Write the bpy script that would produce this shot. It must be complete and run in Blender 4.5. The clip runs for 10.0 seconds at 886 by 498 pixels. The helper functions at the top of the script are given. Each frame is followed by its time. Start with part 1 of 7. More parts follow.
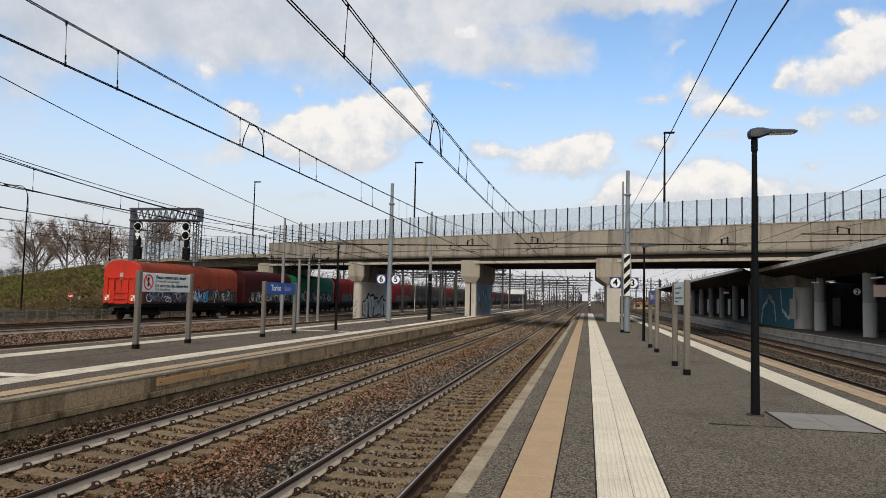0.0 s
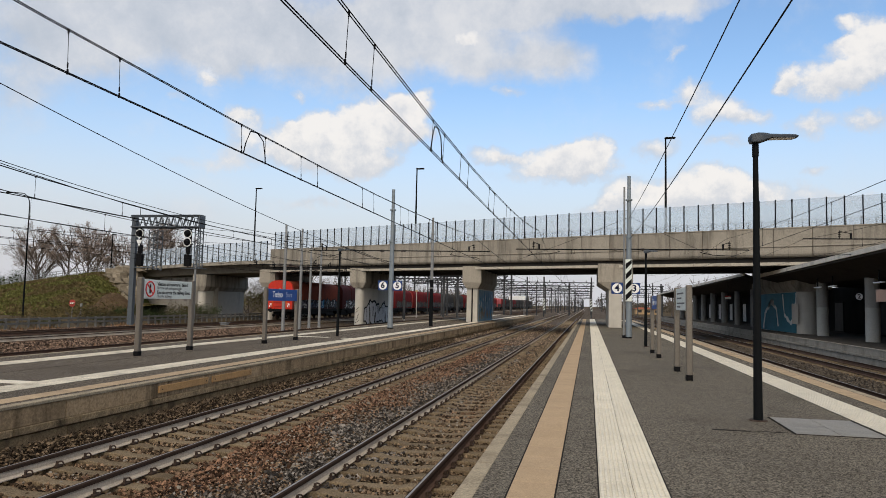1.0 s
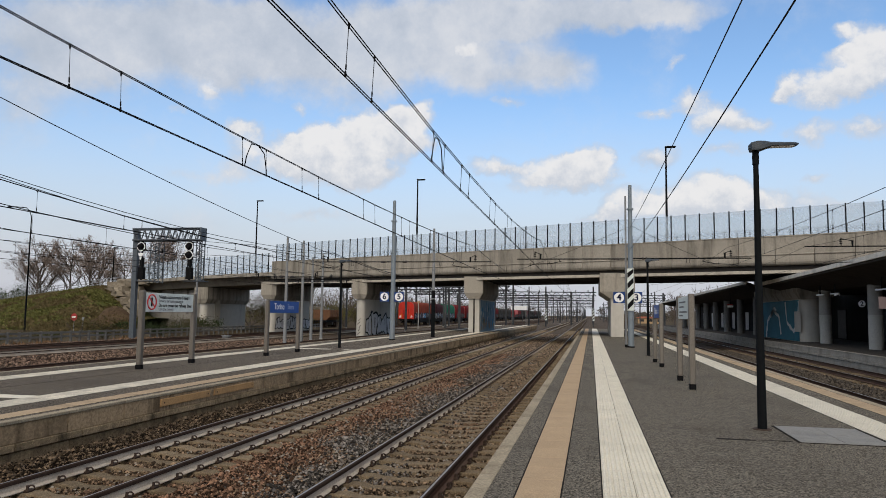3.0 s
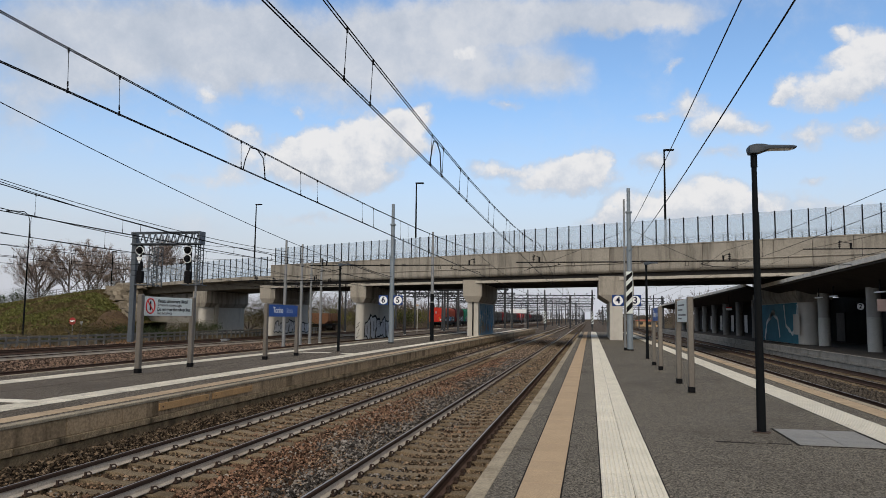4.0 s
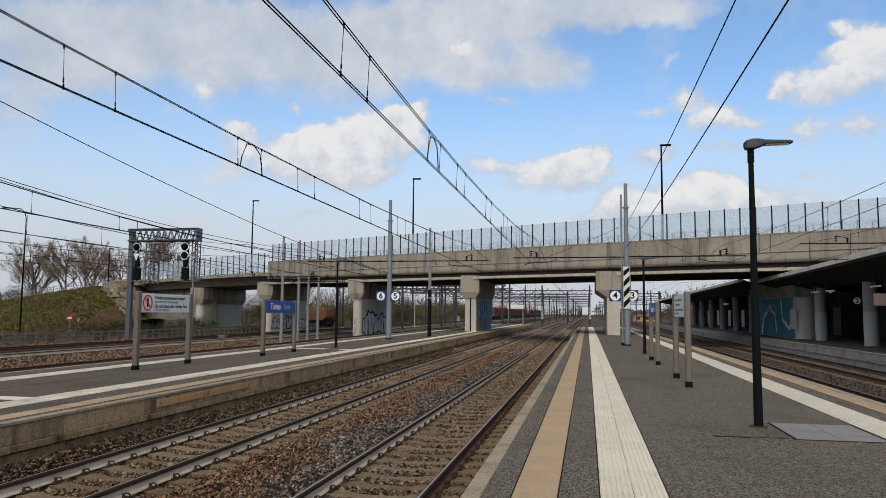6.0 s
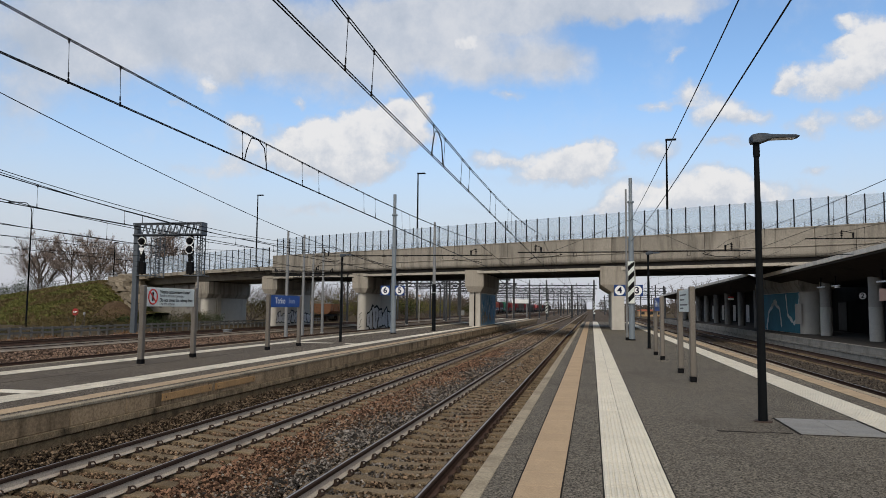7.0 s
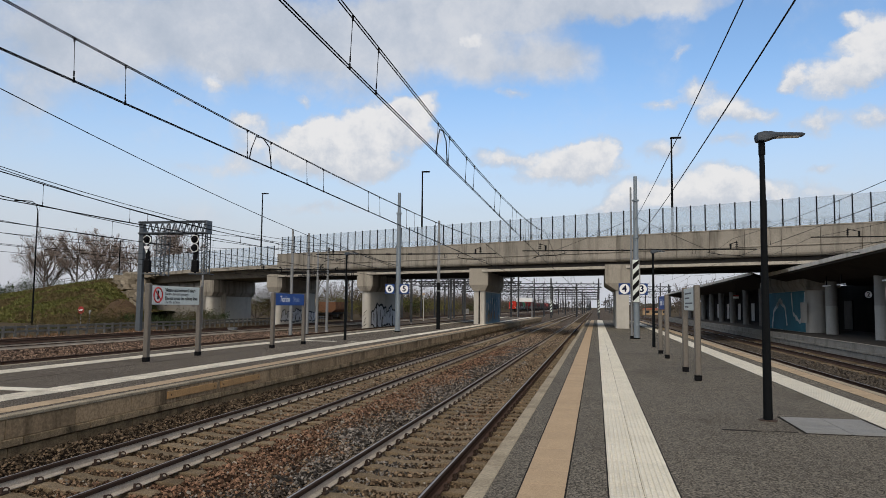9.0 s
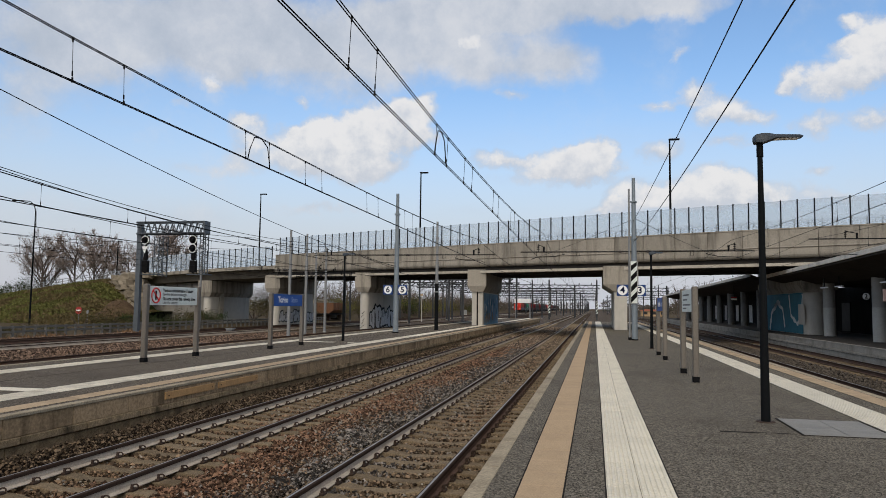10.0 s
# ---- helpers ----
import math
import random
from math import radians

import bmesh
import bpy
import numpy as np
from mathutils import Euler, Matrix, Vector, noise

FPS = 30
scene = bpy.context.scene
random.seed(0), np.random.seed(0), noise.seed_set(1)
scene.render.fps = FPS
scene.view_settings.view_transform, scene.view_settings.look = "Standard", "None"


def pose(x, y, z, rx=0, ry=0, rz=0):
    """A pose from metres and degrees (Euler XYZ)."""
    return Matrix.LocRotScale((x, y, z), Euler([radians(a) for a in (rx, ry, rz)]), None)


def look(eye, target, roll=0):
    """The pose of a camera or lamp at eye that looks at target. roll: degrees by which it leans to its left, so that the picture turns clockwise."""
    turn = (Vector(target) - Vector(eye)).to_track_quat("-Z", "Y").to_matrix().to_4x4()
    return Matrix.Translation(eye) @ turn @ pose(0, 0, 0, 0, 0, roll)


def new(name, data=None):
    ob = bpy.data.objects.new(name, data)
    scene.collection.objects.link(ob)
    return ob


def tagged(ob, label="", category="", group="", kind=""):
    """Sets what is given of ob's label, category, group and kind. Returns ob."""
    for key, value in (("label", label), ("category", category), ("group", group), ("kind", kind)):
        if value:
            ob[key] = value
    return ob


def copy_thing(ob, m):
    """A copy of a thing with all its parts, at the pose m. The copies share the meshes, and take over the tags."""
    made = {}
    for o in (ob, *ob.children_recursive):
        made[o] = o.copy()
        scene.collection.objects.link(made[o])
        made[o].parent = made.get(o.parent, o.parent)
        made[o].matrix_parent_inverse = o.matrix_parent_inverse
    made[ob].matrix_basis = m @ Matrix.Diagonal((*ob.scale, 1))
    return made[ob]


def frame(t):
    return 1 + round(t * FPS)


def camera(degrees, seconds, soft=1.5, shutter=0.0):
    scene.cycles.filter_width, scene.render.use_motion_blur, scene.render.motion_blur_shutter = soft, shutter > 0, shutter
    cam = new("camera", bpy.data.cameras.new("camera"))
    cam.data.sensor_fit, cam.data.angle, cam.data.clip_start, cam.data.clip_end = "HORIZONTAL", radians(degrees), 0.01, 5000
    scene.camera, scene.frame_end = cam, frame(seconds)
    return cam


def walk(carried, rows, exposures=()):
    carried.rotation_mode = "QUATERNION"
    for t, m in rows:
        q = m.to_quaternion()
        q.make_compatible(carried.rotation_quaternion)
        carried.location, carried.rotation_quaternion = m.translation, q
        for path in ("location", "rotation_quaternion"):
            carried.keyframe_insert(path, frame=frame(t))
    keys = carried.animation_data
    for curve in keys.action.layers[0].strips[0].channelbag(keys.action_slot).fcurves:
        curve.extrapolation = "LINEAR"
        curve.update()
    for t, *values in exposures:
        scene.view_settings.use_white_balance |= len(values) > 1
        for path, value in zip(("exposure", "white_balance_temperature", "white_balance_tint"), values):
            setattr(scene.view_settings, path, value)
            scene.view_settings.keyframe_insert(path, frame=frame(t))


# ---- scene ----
cam = camera(62.5, 10.0, 0.75)
# x to the side, y along the rails, z up from the platform paving
EYE = (0.0, 0.0, 1.70)
TURNS = [
    (0.0, 93.753, -1.394, 11.148), (0.5, 94.039, -1.253, 11.150), (1.0, 94.220, -1.226, 11.273),
    (1.5, 94.609, -0.970, 11.530), (2.0, 94.963, -1.015, 11.518), (2.5, 94.983, -0.894, 11.480),
    (4.0, 95.319, -0.645, 11.333), (4.5, 95.466, -0.642, 11.273), (5.0, 95.629, -0.477, 11.144),
    (6.5, 94.644, -0.466, 11.182), (7.0, 94.556, -0.545, 11.481), (7.5, 94.572, -0.580, 11.408),
    (8.0, 94.625, -0.426, 11.379), (8.5, 94.715, -0.273, 11.359), (9.0, 94.426, -0.585, 11.830),
    (9.5, 94.416, -0.614, 11.930), (10.0, 94.507, -0.705, 11.684)]
walk(cam, [(t, pose(*EYE, rx, ry, rz)) for t, rx, ry, rz in TURNS], [(0.0, 0.02, 6780, 10), (1.0, -0.03, 6680, 10), (2.0, -0.11, 6470, 10), (4.0, -0.14, 6420, 10), (10.0, -0.18, 6420, 10)])

# ---------------------------------------------------------------- sky and sun
SUN_ELEVATION, SUN_TURN = 44.0, 176.0   # degrees; the turn is clockwise from +y


# clouds in view: azimuth, elevation, half width, half height in degrees, weight
HEAPS_WEST = [
    (-18.9, 12.4, 5.6, 3.0, 0.9), (-15.8, 14.1, 4.2, 2.3, 0.8), (-13.7, 15.3, 2.3, 1.2, 0.6), (-21.6, 12.5, 2.9, 2.6, 0.7), (-23.5, 11.7, 2.4, 2.3, 0.6), (-19.8, 10.6, 6.2, 1.6, 0.5),
    (-26.7, 11.9, 3.2, 2.7, 0.42), (-27.1, 13.8, 1.6, 1.2, 0.4), (-29.4, 16.4, 2.1, 1.3, 0.55), (-31.7, 14.8, 1.7, 0.8, 0.34), (-23.0, 15.4, 1.4, 0.8, 0.36), (-13.4, 13.3, 2.7, 1.2, 0.35),
    (-29.5, 10.1, 4.6, 1.3, 0.32), (-21.5, 7.4, 7.1, 0.9, 0.3)]
HEAPS_MIDDLE = [
    (-2.4, 11.2, 4.6, 1.7, 0.7), (-0.1, 12.1, 2.4, 1.5, 0.7), (0.8, 10.7, 2.6, 1.5, 0.5), (-7.3, 11.6, 3.3, 1.0, 0.55), (-3.7, 10.0, 6.2, 1.2, 0.36), (8.1, 8.8, 4.8, 2.2, 0.85),
    (4.0, 8.3, 4.4, 1.8, 0.75), (0.6, 7.6, 2.6, 1.0, 0.55), (10.4, 8.6, 3.5, 1.7, 0.6), (13.8, 8.2, 3.8, 1.6, 0.42), (4.9, 12.0, 2.7, 1.4, 0.5), (9.5, 14.4, 3.6, 1.6, 0.6),
    (7.3, 15.9, 1.8, 1.2, 0.5), (4.9, 15.2, 3.2, 0.6, 0.33), (11.7, 13.7, 2.0, 1.0, 0.38), (6.1, 18.5, 0.6, 0.8, 0.34), (-9.6, 20.3, 2.0, 1.5, 0.62), (-6.2, 16.6, 2.0, 0.8, 0.4)]
HEAPS_EAST = [
    (16.7, 16.0, 3.3, 1.9, 0.75), (14.1, 16.3, 1.1, 1.1, 0.55), (18.5, 16.5, 2.2, 1.8, 0.7), (19.4, 18.4, 2.6, 2.2, 0.8), (17.3, 17.9, 2.1, 0.7, 0.5), (17.7, 19.6, 1.2, 0.8, 0.36),
    (15.4, 13.1, 2.4, 1.3, 0.55), (19.2, 13.1, 2.8, 1.1, 0.5), (16.0, 10.1, 1.7, 0.8, 0.45), (10.1, 12.1, 3.5, 1.0, 0.3), (17.7, 8.0, 3.1, 1.0, 0.3), (21.3, 16.7, 2.4, 3.2, 0.7)]
LAYER = [
    (-1.9, 22.9, 15.0, 2.5, 0.9), (3.7, 21.9, 7.0, 1.4, 0.7), (-11.9, 22.2, 9.5, 3.0, 0.75), (-14.6, 19.7, 7.4, 3.7, 0.7), (-21.8, 19.8, 11.1, 4.8, 0.7), (-27.8, 20.1, 10.6, 5.4, 0.75),
    (-36.6, 19.7, 14.4, 4.5, 0.8), (-40.4, 16.5, 7.9, 4.4, 0.75), (-42.6, 12.8, 3.9, 3.4, 0.4), (-8.2, 18.5, 5.4, 2.2, 0.7), (-2.6, 18.6, 4.2, 2.3, 0.75), (-5.1, 20.9, 4.7, 3.0, 0.5),
    (-34.9, 6.3, 12.4, 1.8, 0.35), (-18.1, 16.2, 5.4, 1.9, 0.4)]


def sky_world():
    world = bpy.data.worlds.new("sky")
    world.use_nodes = True
    scene.world = world
    nt = world.node_tree
    nt.nodes.clear()
    N, L = nt.nodes.new, nt.links.new

    def math_node(op, a, b=None, c=None, clamp=False):
        n = N("ShaderNodeMath")
        n.operation, n.use_clamp = op, clamp
        for i, v in enumerate((a, b, c)):
            if v is None:
                continue
            if isinstance(v, (int, float)):
                n.inputs[i].default_value = v
            else:
                L(v, n.inputs[i])
        return n.outputs[0]

    sky = N("ShaderNodeTexSky")
    sky.sky_type, sky.sun_disc = "NISHITA", False
    sky.sun_elevation, sky.sun_rotation = radians(SUN_ELEVATION), radians(SUN_TURN)
    sky.air_density, sky.dust_density, sky.ozone_density = 1.0, 1.2, 1.0
    blue = N("ShaderNodeBackground")
    blue.inputs["Strength"].default_value = 0.205
    rich = N("ShaderNodeHueSaturation")
    rich.inputs["Saturation"].default_value = 1.14
    L(sky.outputs[0], rich.inputs["Color"]), L(rich.outputs[0], blue.inputs["Color"])

    coord = N("ShaderNodeTexCoord").outputs["Generated"]
    split = N("ShaderNodeSeparateXYZ")
    L(coord, split.inputs[0])
    up = math_node("ADD", math_node("MAXIMUM", split.outputs[2], 0.0), 0.16)
    plane = N("ShaderNodeCombineXYZ")
    L(math_node("DIVIDE", split.outputs[0], up), plane.inputs[0])
    L(math_node("DIVIDE", split.outputs[1], up), plane.inputs[1])

    def fractal(vec, scale, detail, rough, shift=(0, 0, 0), colour=False):
        n, mp = N("ShaderNodeTexNoise"), N("ShaderNodeMapping")
        n.inputs["Scale"].default_value, n.inputs["Detail"].default_value, n.inputs["Roughness"].default_value = scale, detail, rough
        mp.inputs["Location"].default_value = shift
        L(vec, mp.inputs["Vector"]), L(mp.outputs[0], n.inputs["Vector"])
        return n.outputs["Color" if colour else "Fac"]

    def vec_node(op, a, b, c=None):
        n = N("ShaderNodeVectorMath")
        n.operation = op
        for i, v in enumerate((a, b, c)):
            if v is None:
                continue
            if isinstance(v, tuple):
                n.inputs[i].default_value = v
            else:
                L(v, n.inputs[i])
        return n.outputs["Vector"]

    def step(v, lo, hi, top=1.0):
        n = N("ShaderNodeMapRange")
        n.interpolation_type = "SMOOTHSTEP"
        n.inputs["From Min"].default_value, n.inputs["From Max"].default_value, n.inputs["To Max"].default_value = lo, hi, top
        L(v, n.inputs["Value"])
        return n.outputs[0]

    # azimuth and elevation in degrees, pushed about by turbulence
    sphere = N("ShaderNodeCombineXYZ")
    L(math_node("MULTIPLY", math_node("ARCTAN2", split.outputs[0], split.outputs[1]), 57.2958), sphere.inputs[0])
    L(math_node("MULTIPLY", math_node("ARCSINE", split.outputs[2]), 57.2958), sphere.inputs[1])
    swirl = vec_node("MULTIPLY_ADD", fractal(coord, 14.0, 3.0, 0.55, (2.2, 0.4, 1.3), True), (3.4, 2.4, 0.0), (-1.7, -1.2, 0.0))
    curl = vec_node("MULTIPLY_ADD", fractal(coord, 46.0, 5.0, 0.62, (5.2, 1.4, 0.3), True), (1.5, 1.3, 0.0), (-0.75, -0.65, 0.0))
    warped = vec_node("ADD", vec_node("ADD", sphere.outputs[0], swirl), curl)

    spot = N("ShaderNodeSeparateXYZ")
    L(warped, spot.inputs[0])

    def gather(rows, shaded):
        """Sum of the rows' soft discs, and their height within their clouds."""
        total, height = 0.0, 0.0
        for az, el, w, h, k in rows:
            a = math_node("MULTIPLY_ADD", spot.outputs[0], 1 / w, -az / w)
            b = math_node("MULTIPLY_ADD", spot.outputs[1], 1 / h, -el / h)
            d = math_node("MULTIPLY_ADD", b, b, math_node("MULTIPLY", a, a))
            d = math_node("MULTIPLY_ADD", math_node("SQRT", d), -k, k, clamp=True)
            total = math_node("ADD", d, total)
            if shaded:
                height = math_node("MULTIPLY_ADD", b, d, height)
        return total, math_node("DIVIDE", height, math_node("ADD", total, 0.02)) if shaded else None

    big = fractal(plane.outputs[0], 0.9, 9.0, 0.55, (3.1, 7.7, 0.0))
    puff = fractal(coord, 30.0, 10.0, 0.68)
    puff_up = fractal(coord, 34.0, 5.0, 0.6, (0, 0, 0.05))
    total, height = gather(HEAPS_WEST + HEAPS_MIDDLE + HEAPS_EAST, True)
    layer, _ = gather(LAYER, False)
    rough_total = math_node("ADD", total, math_node("MULTIPLY", math_node("SUBTRACT", puff, 0.5), 0.62))
    heap = math_node("MULTIPLY", step(rough_total, 0.02, 0.50, 0.96), step(total, 0.0, 0.22))
    # the layer closes overhead and behind
    closed = step(math_node("SUBTRACT", split.outputs[2], math_node("MULTIPLY", split.outputs[1], 0.45)), -0.05, 0.45, 0.34)
    wisp = fractal(coord, 9.0, 9.0, 0.62, (4.0, 1.0, 2.0))
    grey = step(math_node("ADD", layer, math_node("MULTIPLY", math_node("SUBTRACT", wisp, 0.5), 1.15)), 0.02, 0.72, 0.94)
    veil = math_node("MAXIMUM", step(math_node("ADD", big, closed), 0.52, 0.98, 0.85), grey)
    cover = math_node("MAXIMUM", heap, veil)
    haze = step(split.outputs[2], 0.32, 0.02, 0.96)
    # sunlit tops, greyer undersides
    relief = math_node("MULTIPLY", math_node("SUBTRACT", puff, puff_up), 1.5)
    lit = step(math_node("ADD", math_node("MULTIPLY", height, 0.75), relief), -0.55, 0.30)
    lit = math_node("MULTIPLY", lit, step(total, 0.05, 0.42))
    soft = step(math_node("ADD", math_node("MULTIPLY", wisp, 0.7), math_node("MULTIPLY", puff, 0.3)), 0.30, 0.68, 0.58)
    tone = N("ShaderNodeValToRGB")
    tone.color_ramp.elements[0].position, tone.color_ramp.elements[0].color = 0.0, (0.52, 0.575, 0.66, 1)
    tone.color_ramp.elements[1].position, tone.color_ramp.elements[1].color = 1.0, (0.97, 0.945, 0.92, 1)
    mid = tone.color_ramp.elements.new(0.30)
    mid.color = (0.63, 0.67, 0.74, 1)
    L(math_node("MAXIMUM", math_node("MULTIPLY", math_node("ADD", math_node("MULTIPLY", lit, 0.58), 0.36), heap), soft), tone.inputs[0])
    white = N("ShaderNodeBackground")
    white.inputs["Strength"].default_value = 1.0
    L(tone.outputs[0], white.inputs["Color"])
    pale = N("ShaderNodeBackground")
    pale.inputs["Color"].default_value, pale.inputs["Strength"].default_value = (0.622, 0.638, 0.70, 1), 1.0
    m1, m2 = N("ShaderNodeMixShader"), N("ShaderNodeMixShader")
    L(haze, m1.inputs[0]), L(blue.outputs[0], m1.inputs[1]), L(pale.outputs[0], m1.inputs[2])
    L(cover, m2.inputs[0]), L(m1.outputs[0], m2.inputs[1]), L(white.outputs[0], m2.inputs[2])
    out = N("ShaderNodeOutputWorld")
    L(m2.outputs[0], out.inputs["Surface"])


sky_world()
sun = new("sun", bpy.data.lights.new("sun", "SUN"))
sun.data.energy, sun.data.angle, sun.data.color = 2.3, radians(55), (1.0, 0.875, 0.68)
_a, _e = radians(SUN_TURN), radians(SUN_ELEVATION)
sun.matrix_world = look((0, 0, 60), (-math.sin(_a) * math.cos(_e), -math.cos(_a) * math.cos(_e), 60 - math.sin(_e)))


# ---------------------------------------------------------------- materials
def mat(name, c1, c2=None, scale=6.0, rough=0.8, metal=0.0, bump=0.15, bscale=60.0, stain=None, sscale=0.7, samount=0.5,
        streak=1.0, each=0.0, island=0.0, rvar=0.1, detail=6.0, fleck=0.35, grit=0.0, lively=0.0, gscale=70.0):
    """Two colours by noise, a larger stain over them, fine relief; streak > 1 draws the stain out downwards; each: change of brightness from piece to piece."""
    m = bpy.data.materials.new(name)
    m.use_nodes = True
    nt = m.node_tree
    N, L = nt.nodes.new, nt.links.new
    bsdf = nt.nodes["Principled BSDF"]
    coord = N("ShaderNodeTexCoord").outputs["Object"]
    info = N("ShaderNodeObjectInfo")
    shift = N("ShaderNodeVectorMath")
    shift.operation = "MULTIPLY_ADD"
    shift.inputs[1].default_value = (1, 1, 1)
    spread = N("ShaderNodeMath")
    spread.operation, spread.inputs[1].default_value = "MULTIPLY", 37.0
    L(info.outputs["Random"], spread.inputs[0])
    L(coord, shift.inputs[0]), L(spread.outputs[0], shift.inputs[2])
    c2 = c2 or tuple(v * 0.8 for v in c1)

    def noise_tex(s, d, vec):
        n = N("ShaderNodeTexNoise")
        n.inputs["Scale"].default_value, n.inputs["Detail"].default_value, n.inputs["Roughness"].default_value = s, d, 0.6
        L(vec, n.inputs["Vector"])
        return n.outputs["Fac"]

    def ramp(fac, lo, hi):
        n = N("ShaderNodeMapRange")
        n.inputs["From Min"].default_value, n.inputs["From Max"].default_value = lo, hi
        L(fac, n.inputs["Value"])
        return n.outputs[0]

    def blend(fac, a, b, mode="MIX"):
        n = N("ShaderNodeMix")
        n.data_type, n.blend_type = "RGBA", mode
        if isinstance(fac, float):
            n.inputs["Factor"].default_value = fac
        else:
            L(fac, n.inputs["Factor"])
        for v, s in ((a, n.inputs["A"]), (b, n.inputs["B"])):
            if isinstance(v, tuple):
                s.default_value = (*v[:3], 1)
            else:
                L(v, s)
        return n.outputs["Result"]

    grain = noise_tex(scale, detail, shift.outputs[0])
    col = blend(ramp(grain, 0.3, 0.7), c1, c2)
    speck = noise_tex(bscale, 4.0, shift.outputs[0])
    col = blend(float(fleck), col, blend(ramp(speck, 0.38, 0.62), tuple(v * 0.62 for v in c1), tuple(min(1, v * 1.35) for v in c1)))
    if grit:
        cells = N("ShaderNodeTexVoronoi")
        cells.inputs["Scale"].default_value = gscale * 2.0
        L(coord, cells.inputs["Vector"])
        chip = N("ShaderNodeSeparateColor")
        L(cells.outputs["Color"], chip.inputs[0])
        g = chip.outputs[0]
        n = N("ShaderNodeMapRange")
        n.inputs["From Min"].default_value, n.inputs["From Max"].default_value = 0.05, 0.95
        n.inputs["To Min"].default_value, n.inputs["To Max"].default_value = max(0.25, 1 - grit), 1 + grit * 0.6
        L(g, n.inputs["Value"])
        hs = N("ShaderNodeHueSaturation")
        L(n.outputs[0], hs.inputs["Value"]), L(col, hs.inputs["Color"])
        col = hs.outputs[0]
    if stain:
        sv = shift.outputs[0]
        if streak != 1.0:
            mp = N("ShaderNodeMapping")
            mp.inputs["Scale"].default_value = (1, 1, 1 / streak)
            L(sv, mp.inputs["Vector"])
            sv = mp.outputs[0]
        f = ramp(noise_tex(sscale, 7.0, sv), 0.48, 0.74)
        k = N("ShaderNodeMath")
        k.operation, k.inputs[1].default_value = "MULTIPLY", samount
        L(f, k.inputs[0])
        col = blend(k.outputs[0], col, stain)
    if each or island:
        src = info.outputs["Random"] if each else N("ShaderNodeNewGeometry").outputs["Random Per Island"]
        k = each or island
        n = N("ShaderNodeMapRange")
        n.inputs["To Min"].default_value, n.inputs["To Max"].default_value = 1 - k, 1 + k
        if lively:
            n.inputs["To Min"].default_value, n.inputs["To Max"].default_value = 0.22, 3.0
            p = N("ShaderNodeMath")
            p.operation, p.inputs[1].default_value = "POWER", lively
            L(src, p.inputs[0])
            src = p.outputs[0]
        L(src, n.inputs["Value"])
        hsv = N("ShaderNodeHueSaturation")
        L(n.outputs[0], hsv.inputs["Value"]), L(col, hsv.inputs["Color"])
        col = hsv.outputs[0]
    L(col, bsdf.inputs["Base Color"])
    r = N("ShaderNodeMapRange")
    r.inputs["To Min"].default_value, r.inputs["To Max"].default_value = max(0.02, rough - rvar), min(1, rough + rvar)
    L(grain, r.inputs["Value"]), L(r.outputs[0], bsdf.inputs["Roughness"])
    bsdf.inputs["Metallic"].default_value = metal
    bsdf.inputs["Specular IOR Level"].default_value = 0.05 if rough > 0.55 else 0.25
    if bump:
        b = N("ShaderNodeBump")
        b.inputs["Strength"].default_value, b.inputs["Distance"].default_value = bump, 0.02
        L(speck, b.inputs["Height"]), L(b.outputs[0], bsdf.inputs["Normal"])
    return m


